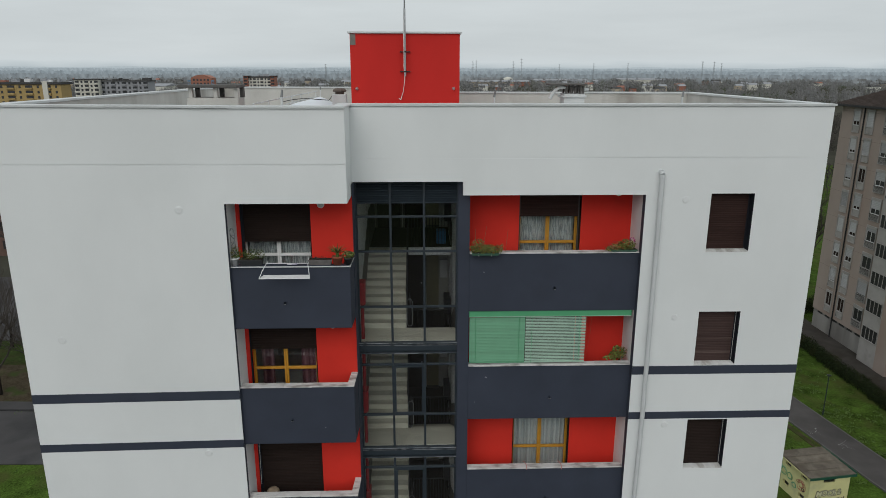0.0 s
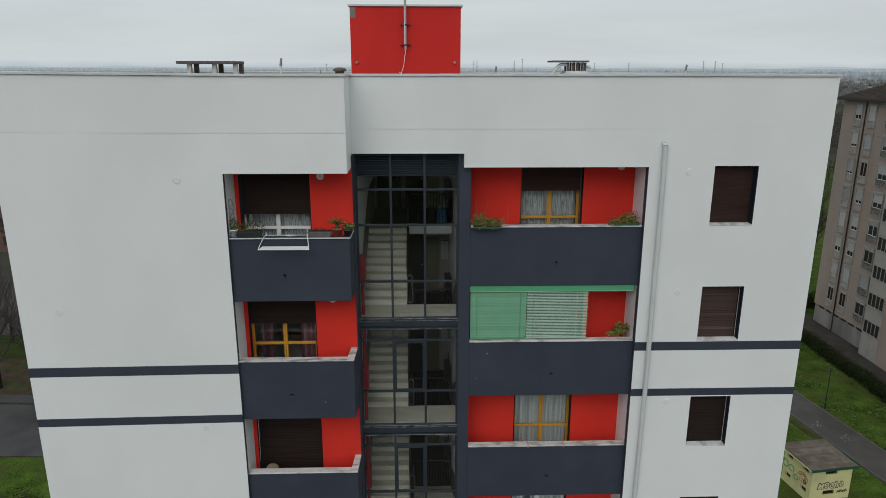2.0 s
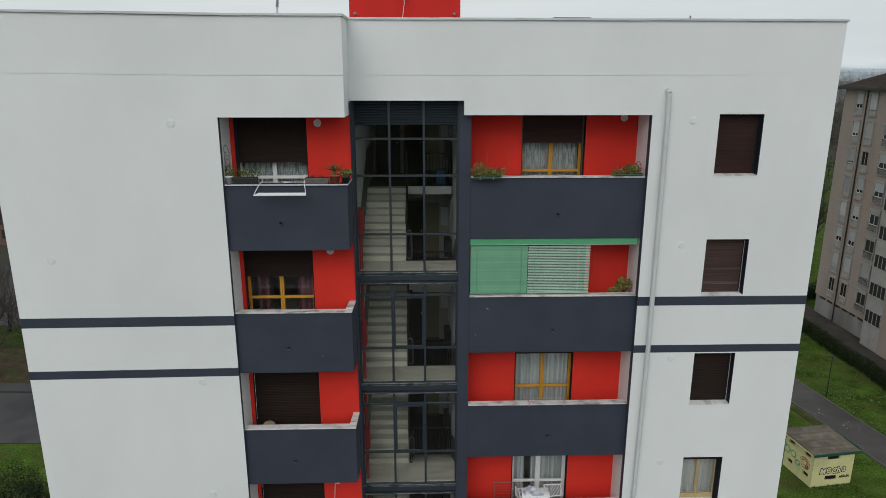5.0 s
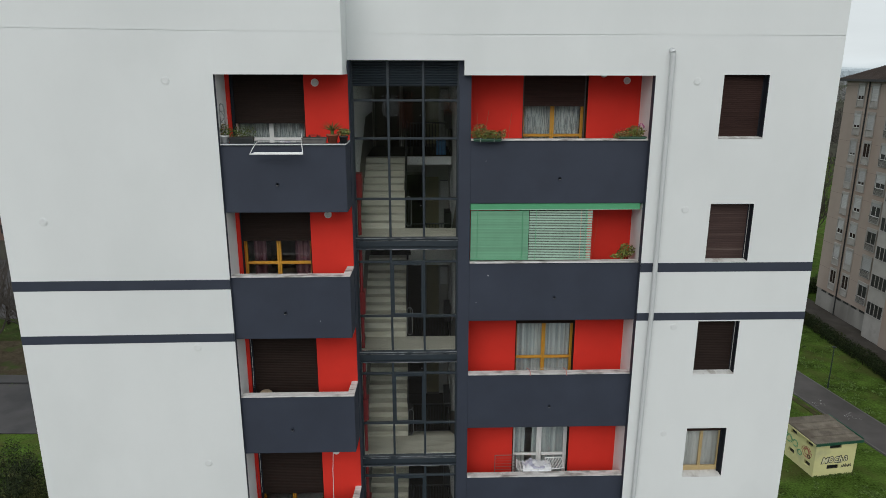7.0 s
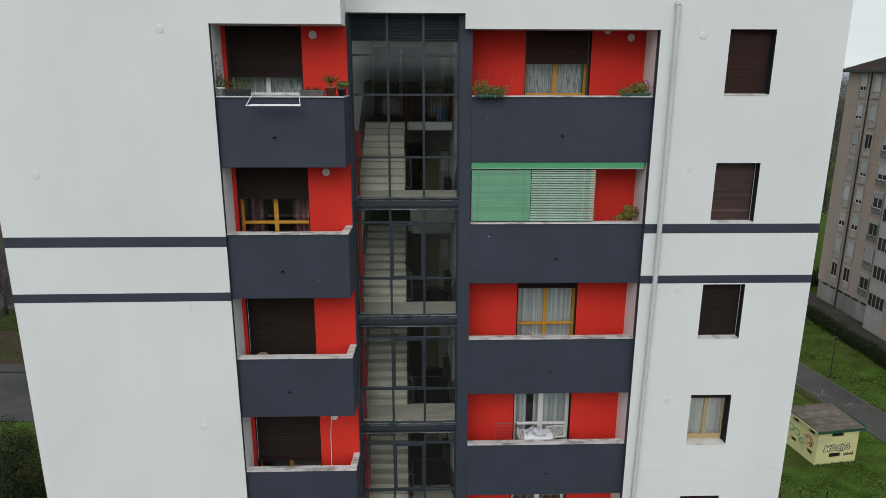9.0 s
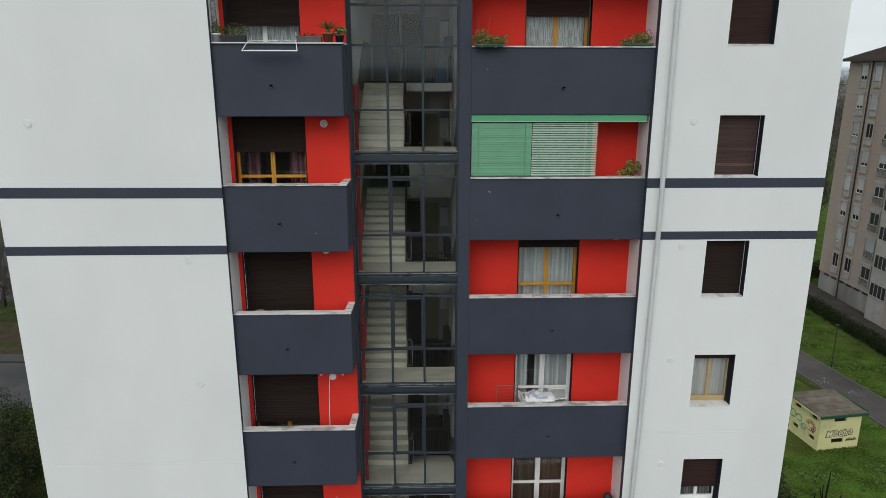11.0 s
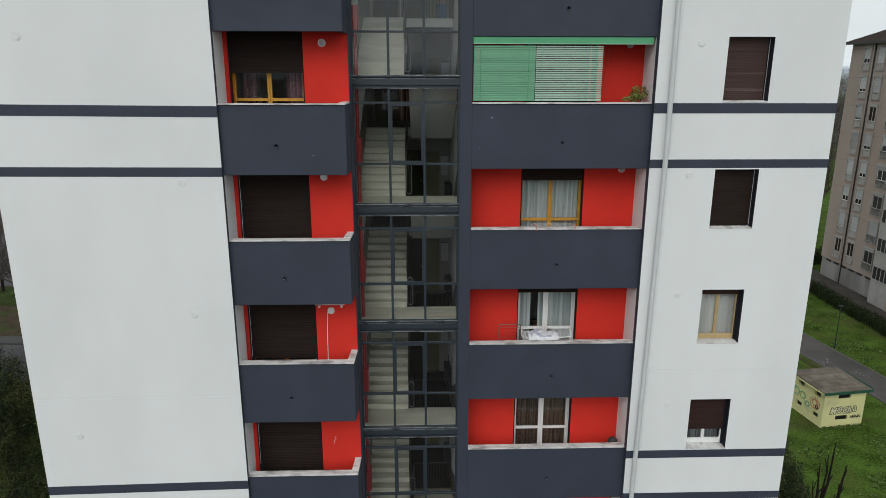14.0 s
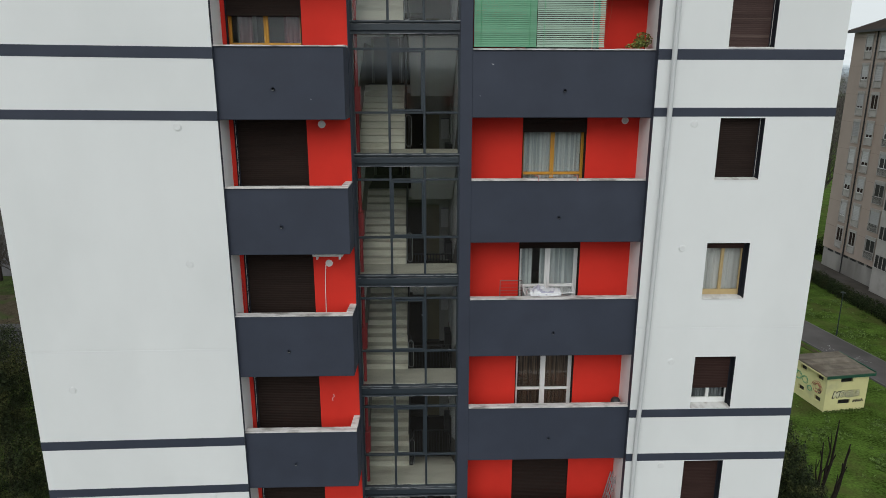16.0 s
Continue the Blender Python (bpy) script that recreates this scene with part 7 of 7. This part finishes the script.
def slat_blind(x0, x1, y, z0, z1, tilt, material, label, pitch=0.042, w=0.046):
    b = thing("slatted_blind", ((x0 + x1) / 2, y, z0), label, "blind", "green blinds")
    n = int((z1 - z0) / pitch)
    cs, sn = math.cos(tilt) * w / 2, math.sin(tilt) * w / 2
    bm = bmesh.new()
    for i in range(n):
        z = z0 + 0.03 + (z1 - z0 - 0.04) * i / n
        a = [bm.verts.new((x, y - cs, z - sn)) for x in (x0, x1)]
        m = [bm.verts.new((x, y, z + 0.005)) for x in (x0, x1)]
        c = [bm.verts.new((x, y + cs, z + sn)) for x in (x0, x1)]
        bm.faces.new((a[0], a[1], m[1], m[0]))
        bm.faces.new((m[0], m[1], c[1], c[0]))
    part("slats", bm, material, b, kind="stuff")
    part("bottom_rail", box_bm(x0, x1, y - 0.025, y + 0.025, z0, z0 + 0.03), material, b)
    for x in (x0 + 0.16, x1 - 0.16):
        bm = bmesh.new()
        tube(bm, [(x, y - 0.03, z0), (x, y - 0.03, z1)], 0.005, 4)
        part("cord", bm, M_GREEN, b)
    return b


slat_blind(1.175, 2.612, 15.60, 23.455, 24.735, radians(66), M_GREEN_S, "green slatted blind lowered and nearly closed")
op = slat_blind(2.625, 4.185, 15.60, 23.455, 24.735, radians(78), M_GREEN_O, "pale green slatted blind lowered with open slats", 0.042, 0.0255)
bm = bmesh.new()
tube(bm, [(4.34, 15.66, 24.7), (4.325, 15.66, 24.2), (4.23, 15.66, 23.52)], 0.0022, 4)
tube(bm, [(4.235, 15.66, 24.7), (4.225, 15.66, 24.2), (4.205, 15.66, 23.52)], 0.0022, 4)
part("pull_cord", bm, M_TERRA, op, "thin brownish pull cord")


def pot(bm, x, y, z, r, h):
    lathe(bm, (x, y, z), [(r * 0.72, 0), (r * 0.95, h * 0.82), (r * 1.06, h * 0.83), (r * 1.06, h), (r * 0.9, h), (r * 0.88, h * 0.9)], 16)


def trough(name, x0, x1, y, z, h, material, label):
    t = thing(name, ((x0 + x1) / 2, y, z), label, "planter", "planters")
    bm = bmesh.new()
    v = []
    for zz, e in ((z, 0.02), (z + h, 0.0)):
        v.append([bm.verts.new(p) for p in ((x0 + e, y - 0.09 + e, zz), (x1 - e, y - 0.09 + e, zz), (x1 - e, y + 0.09 - e, zz), (x0 + e, y + 0.09 - e, zz))])
    bm.faces.new(v[0][::-1])
    for i in range(4):
        j = (i + 1) % 4
        bm.faces.new((v[0][i], v[0][j], v[1][j], v[1][i]))
    bm.faces.new(v[1])
    part("trough", bm, material, t)
    part("rim", box_bm(x0 - 0.008, x1 + 0.008, y - 0.10, y - 0.085, z + h - 0.025, z + h + 0.005), material, t)
    part("soil", box_bm(x0 + 0.015, x1 - 0.015, y - 0.075, y + 0.075, z + h - 0.01, z + h + 0.012), M_SOIL, t)
    return t


prng = random.Random(77)
C0 = CAP[0]
t = trough("flower_trough", 1.20, 1.86, 15.395, C0 - 0.052, 0.062, M_TROUGH_G, "green flower trough hung on the parapet, full of red-flowering plants")
for x in (1.36, 1.68):
    bm = bmesh.new()
    tube(bm, [(x, 15.66, C0 + 0.008), (x, 15.488, C0 + 0.008), (x, 15.49, C0 - 0.055), (x, 15.31, C0 - 0.055), (x, 15.30, C0 + 0.03)], 0.006, 5)
    part("bracket", bm, M_WIRE, t, "pale wire bracket")
leaf_part("foliage", merge([leaf_cloud(prng, 620, (1.40, 15.41, C0 + 0.11), (0.26, 0.17, 0.14), 0.058), leaf_cloud(prng, 560, (1.70, 15.41, C0 + 0.09), (0.27, 0.17, 0.115), 0.058), leaf_cloud(prng, 160, (1.36, 15.44, C0 + 0.26), (0.17, 0.1, 0.1), 0.05), leaf_cloud(prng, 40, (1.93, 15.41, C0 + 0.15), (0.06, 0.08, 0.10), 0.05)]), M_LEAF_Y, t)
leaf_part("flowers", merge([leaf_cloud(prng, 60, (1.36, 15.39, C0 + 0.27), (0.18, 0.14, 0.10), 0.045, shell=0.85), leaf_cloud(prng, 45, (1.65, 15.36, C0 + 0.11), (0.32, 0.17, 0.12), 0.038, shell=0.85)]), M_FLOWER, t, "small red blooms")
for x, h, lean in ((1.30, 0.60, -0.02), (1.46, 0.66, 0.10), (2.03, 0.58, 0.06)):
    bm = bmesh.new()
    cyl(bm, (x, 15.46, C0 + 0.02), (x + lean, 15.47, C0 + h), 0.006, 0.005, 5)
    part("cane", bm, M_TERRA, t, "thin plant cane")
t = trough("flower_trough", 4.68, 5.33, 15.56, C0 - 0.016, 0.055, M_TROUGH_G, "green flower trough with red and pink blooms")
leaf_part("foliage", merge([leaf_cloud(prng, 380, (4.84, 15.55, C0 + 0.10), (0.27, 0.15, 0.085), 0.058), leaf_cloud(prng, 520, (5.08, 15.55, C0 + 0.16), (0.24, 0.15, 0.14), 0.058), leaf_cloud(prng, 90, (4.62, 15.53, C0 + 0.04), (0.1, 0.1, 0.04), 0.045)]), M_LEAF_Y, t)
leaf_part("flowers", merge([leaf_cloud(prng, 50, (4.80, 15.49, C0 + 0.16), (0.24, 0.14, 0.09), 0.048, shell=0.85), leaf_cloud(prng, 22, (5.02, 15.47, C0 + 0.27), (0.12, 0.1, 0.05), 0.045, shell=0.85)]), M_FLOWER, t, "small red blooms")
leaf_part("flowers", leaf_cloud(prng, 26, (5.20, 15.49, C0 + 0.30), (0.10, 0.1, 0.05), 0.05, shell=0.8), M_PINKF, t, "small pink blooms")

# shrub on the second balcony
t = thing("potted_shrub", (5.13, 15.86, FLOOR[1]), "yellow-green leafy shrub in a pot on the balcony floor", "plant")
bm = bmesh.new()
pot(bm, 5.13, 15.86, FLOOR[1], 0.17, 0.32)
part("pot", bm, M_TERRA, t)
bm = bmesh.new()
for i in range(5):
    cyl(bm, (5.13, 15.86, FLOOR[1] + 0.28), (5.13 + 0.1 * math.cos(i * 1.3), 15.84 + 0.06 * math.sin(i * 1.3), FLOOR[1] + 1.2), 0.014, 0.008, 6)
part("stem", bm, M_BARK, t)
leaf_part("foliage", merge([leaf_cloud(prng, 240, (5.16, 15.80, CAP[1] + 0.19), (0.19, 0.15, 0.17), 0.085), leaf_cloud(prng, 110, (5.02, 15.78, CAP[1] + 0.10), (0.15, 0.1, 0.12), 0.085), leaf_cloud(prng, 60, (4.86, 15.76, CAP[1] + 0.05), (0.13, 0.08, 0.05), 0.07)]), M_LEAF_Y, t)

# top left balcony: pots, troughs and the outside drying rack
t = thing("potted_plant", (-4.33, 14.5, C0), "leafy plant in a small white pot", "plant", "potted plants")
bm = bmesh.new()
pot(bm, -4.33, 14.5, C0, 0.1, 0.18)
part("pot", bm, M_WIRE, t, "white pot")
leaf_part("foliage", leaf_cloud(prng, 200, (-4.31, 14.5, C0 + 0.28), (0.12, 0.1, 0.18), 0.05), M_LEAF, t)
bm = bmesh.new()
arch = [(-4.40, 14.54, C0 + 0.12), (-4.41, 14.55, C0 + 0.5), (-4.42, 14.56, C0 + 0.78), (-4.39, 14.56, C0 + 0.85), (-4.34, 14.56, C0 + 0.84), (-4.315, 14.55, C0 + 0.74), (-4.31, 14.54, C0 + 0.12)]
tube(bm, arch, 0.012, 5)
tube(bm, [(-4.365 + 0.05 * math.sin(0.95 * i), 14.545, C0 + 0.16 + 0.05 * i) for i in range(13)], 0.011, 5)
for h in (0.34, 0.52, 0.68):
    tube(bm, [(-4.41, 14.55, C0 + h), (-4.31, 14.55, C0 + h + 0.02)], 0.006, 5)
part("trellis", bm, M_GREYP, t, "small grey plant trellis")
t = trough("flower_trough", -4.23, -3.70, 14.5, C0 + 0.005, 0.13, M_TROUGH_D, "dark plastic trough of wispy green plants")
leaf_part("foliage", leaf_cloud(prng, 460, (-3.93, 14.5, C0 + 0.22), (0.32, 0.1, 0.17), 0.045), M_LEAF, t)
t = trough("flower_trough", -2.64, -2.11, 14.5, C0 + 0.005, 0.12, M_TROUGH, "weathered grey trough with bare soil and a few twigs")
leaf_part("foliage", leaf_cloud(prng, 70, (-2.38, 14.5, C0 + 0.15), (0.16, 0.07, 0.05), 0.05), M_TWIG, t)
t = thing("potted_agave", (-1.98, 14.5, C0), "spiky green agave in a square terracotta pot", "plant", "potted plants")
bm = bmesh.new()
pot(bm, -1.98, 14.5, C0, 0.125, 0.2)
part("pot", bm, M_TERRA, t)
bm = bmesh.new()
cyl(bm, (-1.98, 14.5, C0 + 0.15), (-1.98, 14.5, C0 + 0.28), 0.035, 0.04, 8)
for i in range(22):
    a, e = i * 2.4, 0.25 + 0.75 * (i / 22)
    d = Vector((math.cos(a) * math.cos(e), math.sin(a) * math.cos(e) * 0.8, math.sin(e)))
    o = Vector((-1.98, 14.5, C0 + 0.27))
    s = Vector((-math.sin(a), math.cos(a), 0)) * 0.016
    p1, p2 = o + d * 0.14, o + d * 0.31 + Vector((0, 0, -0.03))
    q = [bm.verts.new(p) for p in (o - s * 0.7, o + s * 0.7, p1 + s, p2, p1 - s)]
    bm.faces.new(q)
part("leaves", bm, M_LEAF, t, "pointed green leaves")
t = thing("potted_plant", (-1.74, 14.52, C0), "yellow-green plant in a dark plastic pot", "plant", "potted plants")
bm = bmesh.new()
pot(bm, -1.74, 14.52, C0, 0.1, 0.16)
part("pot", bm, M_TROUGH_D, t)
leaf_part("foliage", leaf_cloud(prng, 160, (-1.74, 14.5, C0 + 0.24), (0.15, 0.1, 0.08), 0.08), M_LEAF_Y, t)
t = thing("drying_rack", (-3.13, 14.2, 26.3), "white folding clothes rack hung outside the parapet", "clothes rack")
bm = bmesh.new()
for a, b in ((-3.61, -3.69), (-2.65, -2.56)):
    tube(bm, [(a, 14.5, C0 + 0.03), (a, 14.38, C0 + 0.04), (a + (b - a) * 0.5, 14.2, 26.42), (b, 14.0, 26.29)], 0.009, 6)
part("arm", bm, M_WIRE, t)
for i in range(6):
    y, z = 14.0 + 0.042 * i, 26.29 + 0.003 * i
    bm = bmesh.new()
    tube(bm, [(-3.69 + 0.01 * i, y, z), (-2.56 - 0.01 * i, y, z)], 0.010 if i == 0 else 0.008, 6)
    part("rail", bm, M_WIRE, t)
bm = bmesh.new()
tube(bm, [(-3.62, 14.48, C0 + 0.035), (-2.64, 14.48, C0 + 0.035)], 0.008, 6)
part("hook_bar", bm, M_WIRE, t)
for x, h in ((-2.66, 0.20), (-3.60, 0.09)):
    bm = bmesh.new()
    tube(bm, [(x, 14.53, C0 + 0.02), (x, 14.50, C0 + h), (x + 0.012, 14.46, C0 + h + 0.012), (x + 0.014, 14.44, C0 + 0.03)], 0.008, 5)
    part("hook", bm, M_WIRE, t)
bm = bmesh.new()
bx(bm, -3.12, -2.9, 14.40, 14.46, C0 + 0.03, C0 + 0.05)
part("cloth_peg_bag", bm, M_LINEN, t)

# clothes line on the third right-hand balcony
t = thing("clothes_line", (3.2, 15.6, CAP[2]), "small clothes line on pink plastic arms hooked over the parapet", "clothes rack")
for x in (2.75, 3.70):
    bm = bmesh.new()
    tube(bm, [(x - 0.03, 15.74, CAP[2] + 0.02), (x - 0.02, 15.66, CAP[2] + 0.06), (x + 0.01, 15.52, CAP[2] + 0.06), (x + 0.02, 15.475, CAP[2] + 0.02), (x + 0.02, 15.47, CAP[2] - 0.06)], 0.012, 6)
    part("arm", bm, mat("pink_plastic", (0.55, 0.24, 0.22), 0.5, 0.05, 8.0, 40.0, 0.0), t, "pink plastic arm")
bm = bmesh.new()
for i in range(3):
    y = 15.78 - 0.09 * i
    tube(bm, [(2.72 + 0.01 * i, y - 0.03, CAP[2] + 0.05), (3.68 + 0.01 * i, y - 0.03, CAP[2] + 0.05)], 0.002, 4)
part("wire", bm, M_WIRE, t)

# airer with washing on the fourth right-hand balcony
F3 = FLOOR[3]
t = thing("clothes_airer", (3.0, 15.95, F3), "folding white clothes airer with white washing over it", "clothes airer")
bm = bmesh.new()
for x in (2.68, 3.45):
    tube(bm, [(x, 15.72, F3), (x, 16.1, F3 + 1.1)], 0.012, 6)
    tube(bm, [(x, 16.1, F3), (x, 15.72, F3 + 1.1)], 0.012, 6)
part("legs", bm, M_WIRE, t)


def wing(p0, p1, p2, p3, n, name, material):
    bm = bmesh.new()
    a, b, c, d = (Vector(p) for p in (p0, p1, p2, p3))
    for u, v in ((a, b), (b, c), (c, d), (d, a)):
        tube(bm, [u, v], 0.013, 6)
    for i in range(1, n):
        tube(bm, [a.lerp(b, i / n), d.lerp(c, i / n)], 0.007, 5)
    part(name, bm, material, t)


wing((2.53, 15.72, F3 + 1.15), (2.64, 15.78, F3 + 0.96), (2.72, 16.1, F3 + 0.96), (2.58, 16.1, F3 + 1.16), 5, "wing", M_WIRE)
wing((2.66, 15.74, F3 + 1.07), (3.46, 15.74, F3 + 1.07), (3.46, 16.1, F3 + 1.09), (2.66, 16.1, F3 + 1.09), 9, "top_frame", M_WIRE)
wing((3.46, 15.74, F3 + 1.06), (3.85, 15.74, F3 + 1.10), (3.83, 16.06, F3 + 1.23), (3.38, 16.1, F3 + 1.19), 10, "wing", M_WIRE)
bm = bmesh.new()
n, m = 18, 9
g = [[bm.verts.new((2.72 + 0.78 * i / n + 0.02 * noise.noise((i * 0.6, j, 1)), 15.70 + 0.38 * j / m + (0.03 * math.sin(i * 1.1) if j == 0 else 0), F3 + 1.10 + 0.10 * noise.noise((i * 0.8, j * 0.9, 5)) + 0.10 * math.exp(-((i - 6) / 3.0) ** 2) * (j / m) - (0.26 + 0.05 * math.sin(i * 0.9) if j == 0 else 0) - (0.03 if j == 1 else 0))) for j in range(m + 1)] for i in range(n + 1)]
for i in range(n):
    for j in range(m):
        bm.faces.new((g[i][j], g[i + 1][j], g[i + 1][j + 1], g[i][j + 1])).smooth = True
part("washing", bm, M_LINEN, t, "rumpled white washing")
M_RACK = mat("dull_brown_metal", (0.15, 0.10, 0.095), 0.5, 0.1, 8.0, 40.0, 0.02)
t = thing("folded_airer", (2.25, 16.05, F3), "dark metal airer standing folded against the red wall", "clothes airer")
bm = bmesh.new()
x0, x1, z0, z1, y = 1.97, 2.54, F3, F3 + 1.325, 16.05
tube(bm, [(x0, y, z0), (x0, y, z1), (x1, y, z1), (x1, y, z0)], 0.011, 6)
part("frame", bm, M_RACK, t)
for i in range(9):
    bm = bmesh.new()
    tube(bm, [(x0, y, z1 - 0.09 * (i + 1)), (x1, y, z1 - 0.09 * (i + 1))], 0.0045, 5)
    part("rod", bm, M_RACK, t)

# dark bin, ladder, air conditioner
t = thing("dustbin", (5.18, 15.92, FLOOR[4]), "dark round bin with a domed lid on the balcony", "bin")
bm = bmesh.new()
lathe(bm, (5.18, 15.92, FLOOR[4]), [(0.10, 0), (0.12, 0.90)], 18)
part("body", bm, M_TROUGH_D, t)
bm = bmesh.new()
lathe(bm, (5.18, 15.92, FLOOR[4] + 0.90), [(0.13, 0), (0.125, 0.07), (0.09, 0.13), (0.03, 0.15)], 18)
part("lid", bm, M_TROUGH_D, t)
F5 = FLOOR[5]
t = thing("stepladder", (5.2, 16.05, F5), "aluminium stepladder folded and leaning in the corner", "ladder")
for dx, dy in ((0.0, -0.17), (0.0, 0.17), (-0.06, -0.17), (-0.06, 0.17)):
    bm = bmesh.new()
    tube(bm, [(5.02 + dx, 16.05 + dy, F5), (5.34 + dx, 16.05 + dy * 0.7, F5 + 1.62)], 0.018, 6)
    part("stile", bm, M_GALV, t)
for i in range(6):
    f = (i + 0.7) / 6.6
    part("rung", box_bm(5.0 + 0.32 * f, 5.07 + 0.32 * f, 16.05 - 0.16, 16.05 + 0.16, F5 + 1.62 * f, F5 + 1.62 * f + 0.025), M_GALV, t)
t = thing("air_conditioner", (-2.28, 15.0, 18.66), "white outdoor air conditioner unit bracketed under the slab", "air conditioner")
part("case", box_bm(-2.64, -1.92, 14.86, 15.125, 18.67, 19.12), M_PVC, t, bevel=0.015)
bm = bmesh.new()
cyl(bm, (-2.4, 14.86, 18.9), (-2.4, 14.845, 18.9), 0.17, 0.17, 20)
part("fan_grille", bm, M_GREYP, t, "grey round fan grille")
for x in (-2.55, -2.02):
    part("bracket", box_bm(x, x + 0.04, 14.84, 15.128, 18.61, 18.67), M_WIRE, t)
t = thing("conduit", (-2.40, 15.115, FLOOR[3]), "thin white conduit down the red wall", "pipe")
bm = bmesh.new()
tube(bm, [(-2.37, 15.115, 18.40), (-2.40, 15.115, 17.9), (-2.42, 15.115, FLOOR[3] + 0.02)], 0.009, 6)
part("tube", bm, M_WIRE, t)
for x, z, y in ((4.45, 27.95, YRB),):
    t = thing("wall_lamp", (x, y, z), "small white round lamp high on the red wall", "wall lamp", "wall lamps")
    bm = bmesh.new()
    cyl(bm, (x, y, z), (x, y - 0.07, z), 0.09, 0.075, 16)
    part("shade", bm, M_VENT, t)

# pale scratch on the wall, modelled as a thin raised tube
t = thing("wall_squiggle", (-2.35, 15.12, 14.9), "short pale scratch-like squiggle on the red wall", "cord")
bm = bmesh.new()
tube(bm, [(-2.33, 15.118, 14.98), (-2.30, 15.115, 14.92), (-2.36, 15.115, 14.86), (-2.34, 15.118, 14.78)], 0.006, 5)
part("cord", bm, M_WIRE, t)

# wicker basket and broom on the third left-hand balcony floors
M_WICKER = mat("wicker", (0.30, 0.235, 0.16), 0.85, 0.25, 14.0, 90.0, 0.3)
t = thing("wicker_basket", (-3.93, 14.86, FLOOR[2]), "tall pale wicker basket with a domed lid on the balcony", "basket")
bm = bmesh.new()
lathe(bm, (-3.93, 14.86, FLOOR[2]), [(0.13, 0), (0.15, 0.5), (0.155, 0.86)], 18)
part("body", bm, M_WICKER, t)
bm = bmesh.new()
lathe(bm, (-3.93, 14.86, FLOOR[2] + 0.86), [(0.16, 0), (0.155, 0.04), (0.12, 0.08), (0.05, 0.10)], 18)
part("lid", bm, M_WICKER, t)
t = thing("broom", (-4.34, 15.0, FLOOR[3]), "dark red broom leaning in the corner of the balcony", "broom")
bm = bmesh.new()
tube(bm, [(-4.28, 15.02, FLOOR[3] + 0.1), (-4.39, 15.10, FLOOR[3] + 1.75)], 0.013, 8)
part("handle", bm, M_REDPIPE, t)
part("head", box_bm(-4.40, -4.16, 14.98, 15.06, FLOOR[3], FLOOR[3] + 0.1), M_TROUGH_D, t, bevel=0.01)
